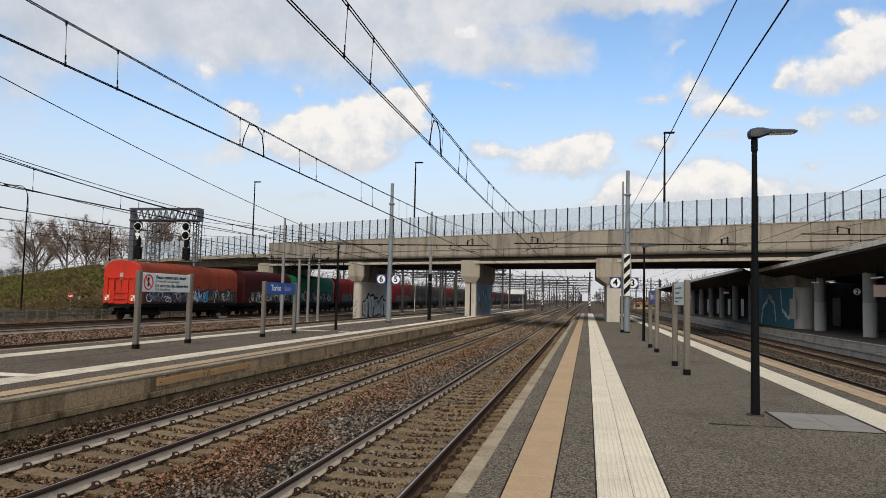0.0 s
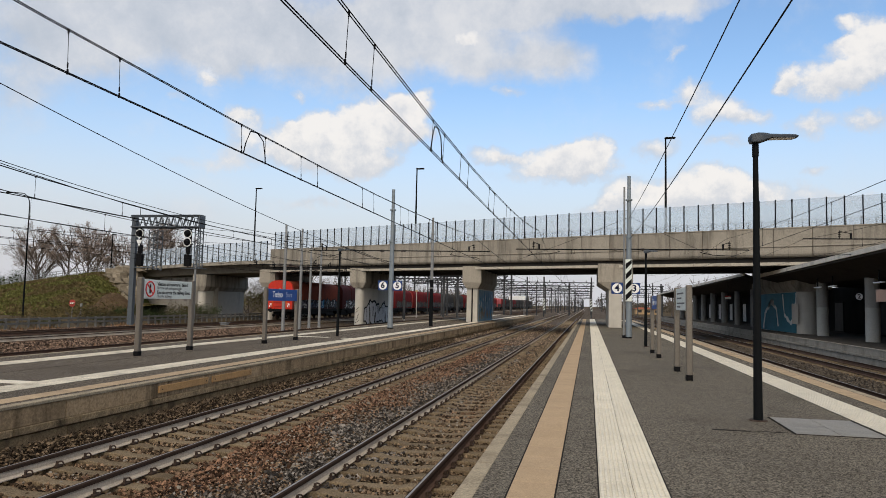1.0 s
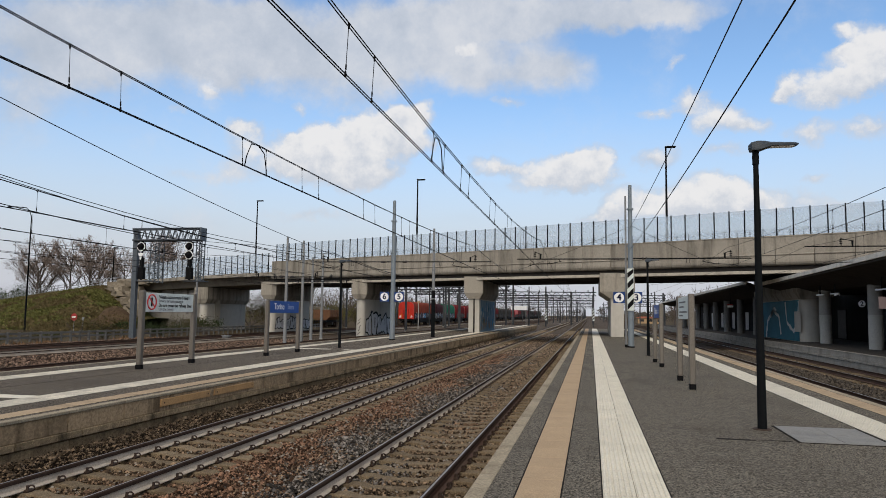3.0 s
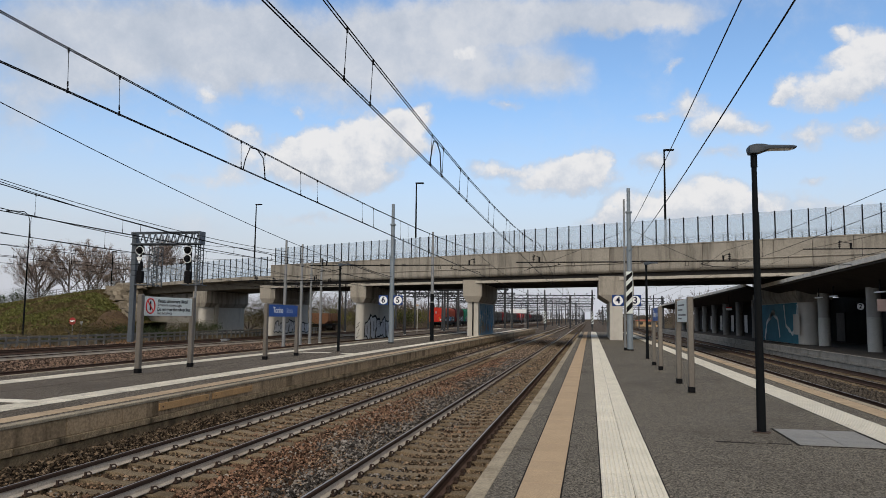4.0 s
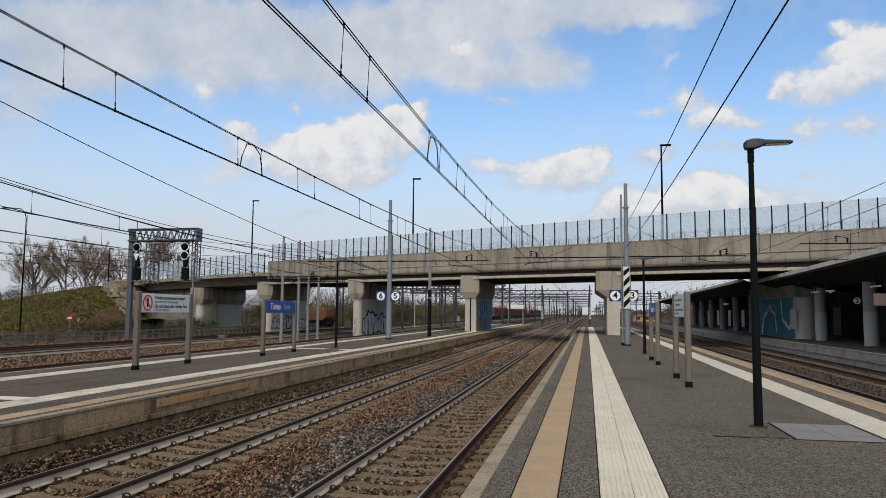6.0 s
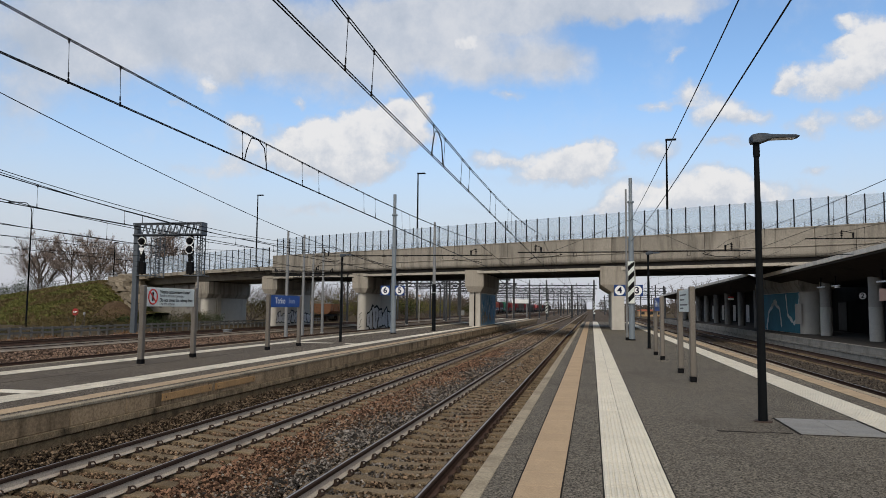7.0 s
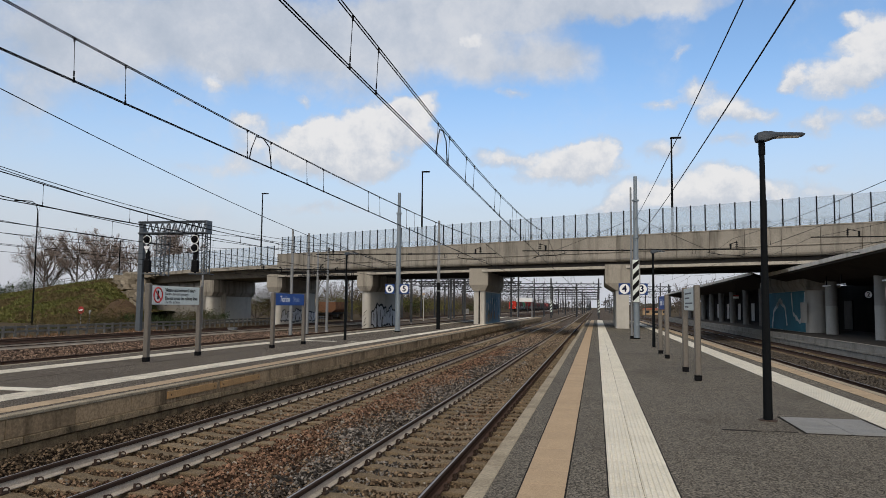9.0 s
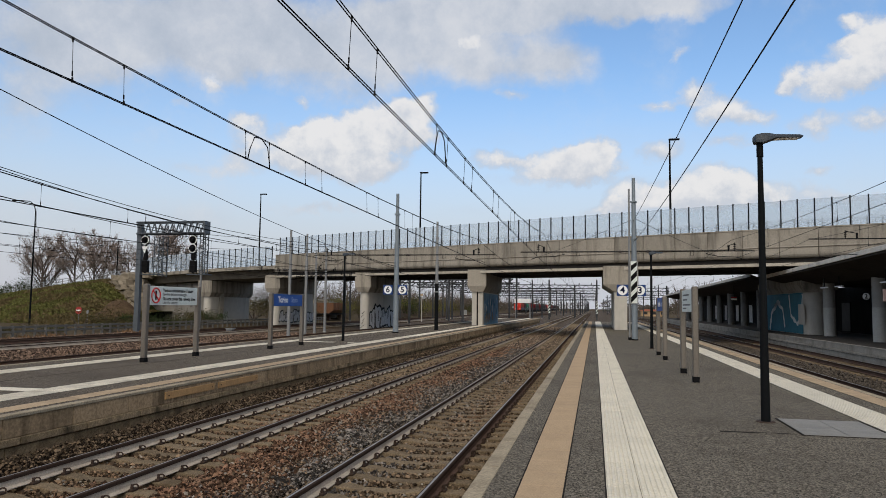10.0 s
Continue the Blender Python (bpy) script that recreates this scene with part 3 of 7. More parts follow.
def stones(name, x0, x1, y0, y1, density, size, material, label, seed, gaps=(), fade=None):
    """Loose ballast stones as real little rocks in one mesh."""
    rng = np.random.default_rng(seed)
    n = int((x1 - x0) * (y1 - y0) * density)
    px, py = rng.uniform(x0, x1, n), rng.uniform(y0, y1, n)
    keep = np.ones(n, bool)
    for a, b in gaps:
        keep &= ~((px > a) & (px < b))
    if fade:
        keep &= fade(px, py, rng)
    px, py = px[keep], py[keep]
    n = len(px)
    base = np.array([(1, 0, -.2), (.3, .95, 0.1), (-.8, .6, -.1), (-.85, -.5, .1), (.25, -.95, -.1), (.1, .15, .8), (.45, .5, .6), (-.4, -.3, .65)], float)
    faces = np.array([(0, 1, 6), (6, 1, 2), (5, 6, 2), (5, 2, 7), (7, 2, 3), (7, 3, 4), (5, 7, 4), (0, 5, 4), (0, 6, 5)])
    v = base[None] * rng.uniform(0.65, 1.25, (n, 8, 3))
    a = rng.uniform(0, 6.283, n)
    tilt = rng.normal(0, 0.35, n)
    ca, sa, ct, st = np.cos(a), np.sin(a), np.cos(tilt), np.sin(tilt)
    x, y, z = v[..., 0], v[..., 1], v[..., 2]
    x, z = x * ct[:, None] - z * st[:, None], x * st[:, None] + z * ct[:, None]
    x, y = x * ca[:, None] - y * sa[:, None], x * sa[:, None] + y * ca[:, None]
    s = size * rng.lognormal(0, 0.28, n)
    inside = np.zeros(n, bool)
    for c in TRACKS[:4]:
        inside |= np.abs(px - c) < 1.2
    h = BALLAST + rng.uniform(-0.038, 0.034, n) - 0.026 * inside + 0.20 * np.clip((-7.95 - px) / 0.5, 0, 1) * (px > -9)
    co = np.stack([px[:, None] + x * s[:, None], py[:, None] + y * s[:, None], h[:, None] + z * s[:, None] * 1.1], -1).reshape(-1, 3)
    idx = (faces[None] + 8 * np.arange(n)[:, None, None]).reshape(-1)
    me = bpy.data.meshes.new(name)
    me.vertices.add(len(co)), me.loops.add(len(idx)), me.polygons.add(len(idx) // 3)
    me.vertices.foreach_set("co", co.reshape(-1).astype(np.float32))
    me.loops.foreach_set("vertex_index", idx.astype(np.int32))
    me.polygons.foreach_set("loop_start", np.arange(0, len(idx), 3, dtype=np.int32))
    me.update(calc_edges=True)
    return tagged(put(name, me, material), label, "ballast", kind="stuff")


ground()
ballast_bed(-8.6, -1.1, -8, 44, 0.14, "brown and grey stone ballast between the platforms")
ballast_bed(-8.6, -1.1, 44, 700, 0.4, "brown stone ballast between the platforms towards the yard", "ballast_far")
ballast_bed(-1.1, 5.6, 97.2, 700, 0.6, "brown stone ballast beyond the platform end", "ballast_far")
ballast_bed(-15.3, -8.6, 118.2, 700, 0.6, "brown stone ballast beyond the platform end", "ballast_far")
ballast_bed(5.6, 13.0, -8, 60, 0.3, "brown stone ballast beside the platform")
ballast_bed(5.6, 13.0, 60, 700, 0.4, "brown stone ballast of the side tracks towards the yard", "ballast_far")
ballast_bed(-39.0, -15.3, -20, 75, 0.45, "reddish brown stone ballast of the outer tracks", "ballast_far")
ballast_bed(-39.0, -15.3, 75, 700, 0.6, "reddish brown stone ballast of the yard tracks", "ballast_far")
TRACKS = [-2.85, -6.85, 7.35, 11.35, -17.4, -21.4, -30.1, -34.1]
for i, xc in enumerate(TRACKS):
    near = i < 2
    track(xc, -7.2 if near else (-7.6 if i < 4 else -4.0), 120 if near else (60 if i < 4 else 0), 45 if near else (0 if i != 2 else 30),
          "ballasted railway track with rusty rails on concrete sleepers", start=0.17 * i, shiny=i < 4, i_near=near or i == 6)

RAILS_NEAR = [(x - 0.06, x + 0.06) for c in TRACKS[:2] for x in (c - 0.7535, c + 0.7535)]
RAILS_SIDE = [(x - 0.06, x + 0.06) for c in TRACKS[2:4] for x in (c - 0.7535, c + 0.7535)]


def off_sleepers(px, py, rng):
    """Thins out stones that would lie on top of sleepers."""
    on = np.zeros(len(px), bool)
    for i, c in enumerate(TRACKS):
        y0 = (3.0 if i < 2 else (8.0 if i < 4 else 14.0)) + 0.3 + 0.17 * i
        d = np.abs((py - y0 + 0.3) % 0.6 - 0.3)
        on |= (np.abs(px - c) < 1.17) & (d < 0.135)
    return ~on | (rng.uniform(0, 1, len(px)) < 0.04)


def between(px, py, lo, hi, soft):
    """1 inside a band along the track, with a ragged edge."""
    wob = 0.28 * np.sin(py * 0.9 + 1.0) + 0.2 * np.sin(py * 2.3 + px)
    return 1 / (1 + np.exp(-(px + wob - lo) / soft)) / (1 + np.exp((px + wob - hi) / soft))


def grey_band(px, py, rng):
    return off_sleepers(px, py, rng) & (rng.uniform(0, 1, len(px)) < between(px, py, -4.75, -3.3, 0.12))


def red_band(px, py, rng):
    return off_sleepers(px, py, rng) & (rng.uniform(0, 1, len(px)) < between(px, py, -6.6, -4.7, 0.16))


def plain_band(px, py, rng):
    k = np.maximum(between(px, py, -4.75, -3.3, 0.12), between(px, py, -6.6, -4.7, 0.16))
    return off_sleepers(px, py, rng) & (rng.uniform(0, 1, len(px)) > k * 0.88) & (px > -7.75)


def wallside_band(px, py, rng):
    return (px < -7.75) & (rng.uniform(0, 1, len(px)) < 0.95)


M["stone_pale"] = mat("stone_pale", (0.245, 0.215, 0.175), (0.17, 0.15, 0.12), 4, 0.9, 0, 0.4, 40, None, island=0.4)
M["ledge_concrete"] = mat("ledge_concrete", (0.30, 0.220, 0.130), (0.165, 0.120, 0.072), 5, 0.92, 0, 0.6, 20, (0.030, 0.025, 0.017), 2.8, 0.95, 3, fleck=0.6, each=0.16, grit=0.3)
M["stone_outer"] = mat("stone_outer", (0.122, 0.083, 0.060), (0.066, 0.046, 0.034), 4, 0.92, 0, 0.5, 40, (0.10, 0.055, 0.03), 0.5, 0.5, island=0.65, lively=1.8)
# Darker brown stones along the platform wall
M["stone_wallside"] = mat("stone_wallside", (0.098, 0.070, 0.045), (0.045, 0.033, 0.022), 5, 0.92, 0, 0.5, 40, (0.080, 0.050, 0.030), 0.45, 0.6, island=0.8, lively=2.0)
M["stone_side"] = mat("stone_side", (0.088, 0.073, 0.058), (0.060, 0.050, 0.040), 4, 0.92, 0, 0.5, 40, None, island=0.5)
M["stone_dull"] = mat("stone_dull", (0.150, 0.112, 0.080), (0.080, 0.060, 0.044), 4, 0.92, 0, 0.5, 40, (0.12, 0.065, 0.036), 0.5, 0.5, island=0.65, lively=1.9)
words = "angular brown and grey ballast stones"
for y0, y1, density, size, seed in ((-7.5, 5.5, 150, 0.042, 12), (5.5, 9.5, 980, 0.0215, 1), (9.5, 15, 900, 0.0225, 2), (15, 25, 560, 0.0265, 3), (25, 46, 230, 0.036, 7)):
    stones("ballast_stones", -8.5, -1.2, y0, y1, density, size, "stone", words, seed, RAILS_NEAR, plain_band)
    stones("sooty_stones", -8.5, -7.6, y0, y1, density * 1.25, size * 0.88, "stone_wallside", "dark brown ballast stones heaped against the platform footing", seed + 60, RAILS_NEAR, wallside_band)
    stones("rusty_stones", -7.0, -4.2, y0, y1, density, size, "stone_red", "rust-red ballast stones between the tracks", seed + 20, RAILS_NEAR, red_band)
    stones("grey_stones", -5.4, -2.8, y0, y1, density, size * 1.05, "stone_grey", "fresh grey ballast stones between the tracks", seed + 40, RAILS_NEAR, grey_band)
for y0, y1, size in ((5.5, 12, 0.022), (12, 26, 0.027)):
    stones("pale_stones", -7.9, -1.4, y0, y1, 42, size, "stone_pale", "scattered pale ballast stones", int(y1), RAILS_NEAR, off_sleepers)
stones("ballast_stones", -8.5, -1.2, 46, 95, 70, 0.048, "stone_dull", words, 8, RAILS_NEAR, off_sleepers)
stones("ballast_stones", 5.8, 12.9, 14, 60, 110, 0.036, "stone_side", "angular dark brown ballast stones", 5, RAILS_SIDE, off_sleepers)
RAILS_OUTER = [(x - 0.08, x + 0.08) for c in TRACKS[4:] for x in (c - 0.7535, c + 0.7535)]
stones("ballast_stones", -39.0, -15.5, 17, 62, 80, 0.043, "stone_outer", "angular reddish ballast stones", 6, RAILS_OUTER, off_sleepers)

# ---------------------------------------------------------------- platforms
OWN = (-1.15, 5.65, -8.0, 97.0)
FAR_PLATFORM = (-15.4, -8.55, -8.0, 118.0)
STATION_PLATFORM = (12.95, 24.0, -8.0, 150.0)


def strip_tile(w, l, ridged):
    bm = B()
    if not ridged:
        box(bm, -w / 2, w / 2, -l / 2, l / 2, -0.02, 0.004, 0.002)
    else:
        prof = [(-w / 2, -0.02), (-w / 2, 0.004)]
        n = 6
        for i in range(n):
            c = -w / 2 + w * (i + 0.5) / n
            prof += [(c - 0.018, 0.003), (c - 0.012, 0.014), (c + 0.012, 0.014), (c + 0.018, 0.003)]
        prof += [(w / 2, 0.004), (w / 2, -0.02)]
        sweep(bm, prof, -l / 2, l / 2)
    return mesh_of(bm, "tile")


def tile_run(parent, name, xs, w, l, y0, y_parts, y1, material, ridged, label):
    run = new(name)
    run.parent = parent
    tagged(run, label)
    me = strip_tile(w - 0.006, l - 0.005, ridged)
    y = y0
    rest = B()
    while y < y1:
        for x in xs:
            if y < y_parts:
                put("tile", me, material, run, at=pose(x + random.uniform(-0.001, 0.001), y + l / 2, random.uniform(-0.001, 0.001), 0, 0, random.uniform(-0.08, 0.08)))
        y += l
        if y >= y_parts:
            break
    x0, x1 = min(xs) - w / 2, max(xs) + w / 2
    for xj in (x0, x1):
        part("joint", box(B(), xj - 0.012, xj + 0.012, y0, min(y1, 60), -0.02, 0.0022), "joint", run, "dirty joint beside the tiles")
    while y < y1:
        box(rest, x0 + 0.004, x1 - 0.004, y, min(y1, y + 3.0) - 0.006, -0.02, 0.005)
        y += 3.0
    tagged(part("tiles", rest, material, run), kind="stuff")


def slab(name, x0, x1, y0, y1, label, paving="asphalt", words="dark grey asphalt paving"):
    p = thing(name, (0, 0, 0), label, "platform", kind="structure")
    bm = box(B(), x0 + 0.14, x1 - 0.14, y0, y1, -0.9, 0.0)
    part("paving", bm, paving, p, words)
    return p


def edge(parent, x, side, y0, y1, parts_to, wall_look="wall_concrete", coping_look="coping"):
    """Edge wall with a coping; side is where the track lies."""
    y0 -= 0.6
    step = 1.5 if parts_to else y1 - y0

    def course(name, inner, outer, za, zb, material, label, shift, bevel):
        """One row of concrete pieces; inner and outer are depths from the edge towards the track."""
        y = y0 + shift
        while y < y1:
            a, b = x + side * inner, x + side * outer
            part(name, box(B(), min(a, b), max(a, b), y + 0.006, min(y1, y + step) - 0.006, za, zb, bevel), material, parent, label)
            y += step

    foot_look = "station_edge" if wall_look == "station_edge" else "base_concrete"
    course("edge_panel", -0.12, 0.0, -0.345, -0.048, wall_look, "weathered concrete edge panel", 0.0, 0.008)
    course("ledge", -0.10, 0.022, -0.468, -0.349, "ledge_concrete" if foot_look == "base_concrete" else foot_look, "mossy concrete ledge under the edge panels", 0.35 if parts_to else 0.0, 0.012)
    # near-black strip colours in the shade of joints and undercut
    part("gap", box(B(), min(x - side * 0.08, x - side * 0.2), max(x - side * 0.08, x - side * 0.2), y0, y1, -0.50, -0.05), "joint", parent, "dark backing of the panel joints and undercut, coloured as their shade")
    course("footing", -0.2, -0.03, -1.0, -0.49, foot_look, "mottled concrete footing", 0.1 if parts_to else 0.0, 0.006)
    y = y0
    while y < y1:
        l = 1.5 if y < parts_to else y1 - y
        bm = box(B(), min(x + side * 0.02, x - side * 0.155), max(x + side * 0.02, x - side * 0.155), y + 0.006, min(y1, y + l) - 0.006, -0.045, 0.006, 0.006)
        part("coping_slab", bm, coping_look, parent)
        y += l


own = slab("platform_own", *OWN, "asphalt railway platform with tan and ridged white tactile strips")
edge(own, OWN[0], -1, OWN[2], OWN[3], 60)
edge(own, OWN[1], 1, OWN[2], OWN[3], 40)
tile_run(own, "tan_strip", [-0.50], 0.42, 0.60, -7.8, 50, OWN[3], "tan_tile", False, "tan safety line of clay tiles")
tile_run(own, "white_strip", [0.26, 0.575], 0.315, 0.60, -7.8, 50, OWN[3], "white_tile", True, "cream tactile guide strip of ridged tiles")
tile_run(own, "white_strip", [4.21, 4.525], 0.315, 0.60, -7.6, 40, OWN[3], "white_tile", True, "cream tactile guide strip of ridged tiles")
tile_run(own, "tan_strip", [5.28], 0.40, 0.60, -7.6, 40, OWN[3], "tan_worn", False, "tan safety line of clay tiles")

bm = B()
crack = [(x, y + 0.03 * noise.noise(Vector((x * 9, 0, 0)))) for x, y in (((1.72, 11.07), (1.96, 10.98), (2.23, 11.04), (2.49, 11.06), (2.72, 11.01)))]
for (xa, ya), (xb, yb) in zip(crack, crack[1:]):
    box(bm, min(xa, xb), max(xa, xb), min(ya, yb) - 0.006, max(ya, yb) + 0.006, -0.01, 0.003)
part("crack", bm, "joint", own, "thin dark crack in the asphalt")

for xa in (0.26, 0.575):
    for k in range(6):
        for j in range(3):
            xs = xa - 0.13 + k * 0.052
            part("stud", rod(B(), (xs, 7.28 + j * 0.06, 0.004), (xs, 7.28 + j * 0.06, 0.017), 0.017, 0.012, 8), "white_tile", own)

far_platform = slab("platform_island", *FAR_PLATFORM, "asphalt island platform with weathered concrete edge and white strips", "asphalt_worn", "worn brown-grey asphalt paving")
edge(far_platform, FAR_PLATFORM[1], 1, FAR_PLATFORM[2], FAR_PLATFORM[3], 60)
edge(far_platform, FAR_PLATFORM[0], -1, FAR_PLATFORM[2], FAR_PLATFORM[3], 0)
tile_run(far_platform, "tan_strip", [-9.05], 0.40, 0.60, -7.6, 50, FAR_PLATFORM[3], "tan_worn", False, "tan safety line of clay tiles")
tile_run(far_platform, "white_strip", [-10.04, -10.355], 0.315, 0.60, -7.6, 40, FAR_PLATFORM[3], "white_worn", True, "cream tactile guide strip of ridged tiles")
tile_run(far_platform, "white_strip", [-13.80, -14.115], 0.315, 0.60, -7.6, 30, FAR_PLATFORM[3], "white_worn", True, "cream tactile guide strip of ridged tiles")

# short white strips that cross between the two guide strips
for y, xa, xb in ((32.2, -13.3, -11.75), (31.9, -11.05, -10.55), (12.35, -13.4, -10.55)):
    bm = box(B(), xa, xb, y - 0.22, y + 0.22, -0.02, 0.005)
    part("cross_strip", bm, "white_tile", far_platform, "cream tactile cross strip")
for xa, y0, y1 in ((-12.35, -7.5, 60.0),):
    part("seam", box(B(), xa - 0.012, xa + 0.012, y0, y1, -0.01, 0.003), "joint", far_platform, "dark seam between two strips of asphalt")
station_platform = slab("platform_station", *STATION_PLATFORM, "covered side platform with pale concrete edge", "station_paving", "dark worn asphalt paving")
edge(station_platform, STATION_PLATFORM[0], -1, STATION_PLATFORM[2], STATION_PLATFORM[3], 0, "station_edge", "station_edge")

# ---------------------------------------------------------------- road bridge
BX, BY, BTURN = 2.0, 60.4, -math.degrees(math.atan(0.495))
BCOS = math.cos(radians(BTURN))


def bridge_u(x):
    return (x - BX) / BCOS


def bridge_front(x):
    return BY - 0.495 * (x - BX)


U0, U1, WIDTH = bridge_u(-36.5), 62.0, 12.5
bridge = thing("road_bridge", (BX, BY, 0), "long concrete road bridge with clear noise barriers on broad piers", "bridge", kind="structure", turn=BTURN)


def fascia(u0, u1, y, side, name):
    """One parapet panel with its groove and rounded lower lip."""
    pr = [(-0.03, 7.50), (-0.03, 7.42), (0.0, 7.40), (0.0, 6.22), (-0.09, 6.19), (-0.09, 6.14), (-0.03, 6.08), (-0.06, 5.78), (-0.05, 5.62), (0.02, 5.49), (0.12, 5.41), (0.40, 5.40), (0.40, 6.2), (0.30, 7.50)]
    bm = sweep_x(B(), [(y + side * a, z) for a, z in pr], u0 + 0.016, u1 - 0.016)
    part(name, bm, "bridge_concrete", bridge)


def barrier(u0, u1, y, z0, h, step):
    n = int((u1 - u0) / step)
    bm = B()
    box(bm, -0.035, 0.035, -0.05, 0.05, 0, h)
    box(bm, -0.09, 0.09, -0.09, 0.09, 0, 0.02)
    post = mesh_of(bm, "barrier_post")
    bm = box(B(), 0.04, step - 0.04, -0.008, 0.008, 0.06, h - 0.04)
    pane = mesh_of(bm, "barrier_pane")
    for i in range(n + 1):
        u = u0 + i * step
        z = z0(u) if callable(z0) else z0
        put("barrier_post", post, "dark_steel", bridge, at=(u, y, z))
        if i < n:
            q = put("barrier_pane", pane, "barrier_pane", bridge, at=(u, y, z))
            q.visible_shadow = False


def ramp_z(u):
    """Top of the deck's edge on the ramp side."""
    return 6.25 - 0.0006 * (u - U0) ** 2


def build_bridge():
    u = U0
    while u < U1:
        fascia(u, min(U1, u + 2.5), 0.0, 1, "parapet_panel")
        u += 2.5
    bm = box(B(), U0, U1, WIDTH - 0.35, WIDTH, 5.4, 7.50)
    part("back_parapet", bm, "bridge_concrete", bridge)
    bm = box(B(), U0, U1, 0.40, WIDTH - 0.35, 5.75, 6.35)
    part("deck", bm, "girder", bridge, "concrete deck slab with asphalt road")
    for k in range(6):
        y = (0.12 if k == 0 else 0.35) + k * (WIDTH - 1.7) / 5
        # lit tone painted on the front flange, shaded tone on the rest
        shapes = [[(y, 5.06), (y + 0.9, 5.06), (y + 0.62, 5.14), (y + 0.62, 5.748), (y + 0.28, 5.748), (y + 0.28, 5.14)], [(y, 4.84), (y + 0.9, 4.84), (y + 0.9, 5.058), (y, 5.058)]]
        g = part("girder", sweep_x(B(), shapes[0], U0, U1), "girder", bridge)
        part("flange", sweep_x(B(), shapes[1], U0, U1), "girder_lit" if k == 0 else "girder", g)
    barrier(0.16 - 39 * 1.09, U1, 0.15, 7.50, 2.0, 1.09)
    barrier(0.55 - 39 * 1.09, U1, WIDTH - 0.2, 7.50, 2.0, 1.09)
    # ramp side: thinner deck that falls away to the embankment
    ua, n = bridge_u(-63.5), 8
    for k in range(n):
        a, b = ua + (U0 - ua) * k / n, ua + (U0 - ua) * (k + 1) / n
        za, zb = ramp_z(a), ramp_z(b)
        slab_at = lambda u, z: [(u, 0.0, z), (u, WIDTH, z), (u, WIDTH, z - 0.42), (u, 0.0, z - 0.42)]
        box_at = lambda u, z: [(u, 0.9, z - 0.424), (u, WIDTH - 0.9, z - 0.424), (u, WIDTH - 1.5, z - 1.35), (u, 1.5, z - 1.35)]
        d = part("ramp_deck", loft(B(), [slab_at(a, za), slab_at(b, zb)]), "bridge_concrete", bridge)
        part("box_girder", loft(B(), [box_at(a, za), box_at(b, zb)]), "girder_shadowed", d, "concrete box girder coloured brown for the shadow under the slab")
    barrier(ua + 1, U0 - 0.3, 0.15, ramp_z, 2.3, 1.18)
    barrier(ua + 1, U0 - 0.3, WIDTH - 0.2, ramp_z, 2.3, 1.18)


def pier(x, z0, w, cap, name="bridge_pier", round_end=True, length=11.0, y=None, top=4.84, material="pier_concrete"):
    y = bridge_front(x) + 0.35 if y is None else y
    p = thing(name, (x, y, z0), "pale concrete wall pier with a tapered head under the road bridge", "bridge pier", "piers of the road bridge", "structure")
    h = top - z0
    ring = lambda ww, z, a=0.0, b=0.0: [(-ww / 2, length + b, z)] + [(-ww / 2 * math.cos(k * math.pi / 10), a + ww / 2 - ww / 2 * math.sin(k * math.pi / 10), z) for k in range(11)] + [(ww / 2, length + b, z)]
    flat = lambda ww, z, a=0.0, b=0.0: [(-ww / 2, length + b, z), (-ww / 2, a, z), (ww / 2, a, z), (ww / 2, length + b, z)]
    f = ring if round_end else flat
    smooth(part("shaft", loft(B(), [f(w, 0), f(w, h - 1.75)]), material, p), 50)
    part("head", loft(B(), [flat(w + 0.1, h - 1.75, -0.15, 0.15), flat(cap, h - 1.2, -0.35, 0.35), flat(cap, h + 0.36 - 0.05, -0.35, 0.3)]), "bridge_concrete", p)
    return p


def scrawl(parent, x, y0, y1, z0, z1, seed, fill="spray_pale", line="spray_dark", face=1, wide=(0.5, 0.95)):
    """Sprayed puffed shapes with dark outlines on a wall whose face looks along x."""
    rng = random.Random(seed)
    y, a, b = y0, B(), B()
    while y < y1 - 0.3:
        w, h = rng.uniform(*wide), (z1 - z0) * rng.uniform(0.7, 1.0)
        n = 14
        def outline(k, dx):
            pts = []
            for i in range(n):
                t = math.tau * i / n
                q = 1 + 0.22 * math.sin(3 * t + seed + y) + 0.12 * math.sin(5 * t + y * 3)
                pts.append((x + face * dx, y + w / 2 + math.copysign(abs(math.cos(t)) ** 0.6, math.cos(t)) * w * 0.5 * k * q, z0 + h / 2 + math.copysign(abs(math.sin(t)) ** 0.6, math.sin(t)) * h * 0.5 * k * q))
            return pts
        loft(b, [outline(1.06, 0.004), outline(1.06, 0.008)])
        loft(a, [outline(0.86, 0.008), outline(0.86, 0.014)])
        for _ in range(2):
            yy, zz = y + w * rng.uniform(0.3, 0.7), z0 + h * rng.uniform(0.2, 0.6)
            box(b, *sorted((x + face * 0.012, x + face * 0.016)), yy - 0.05, yy + 0.05, zz, zz + h * 0.42)
        y += w * 0.92
    tagged(part("spray_outline", b, line, parent), "dark sprayed outlines", kind="stuff")
    tagged(part("spray_fill", a, fill, parent), "pale sprayed shapes", kind="stuff")


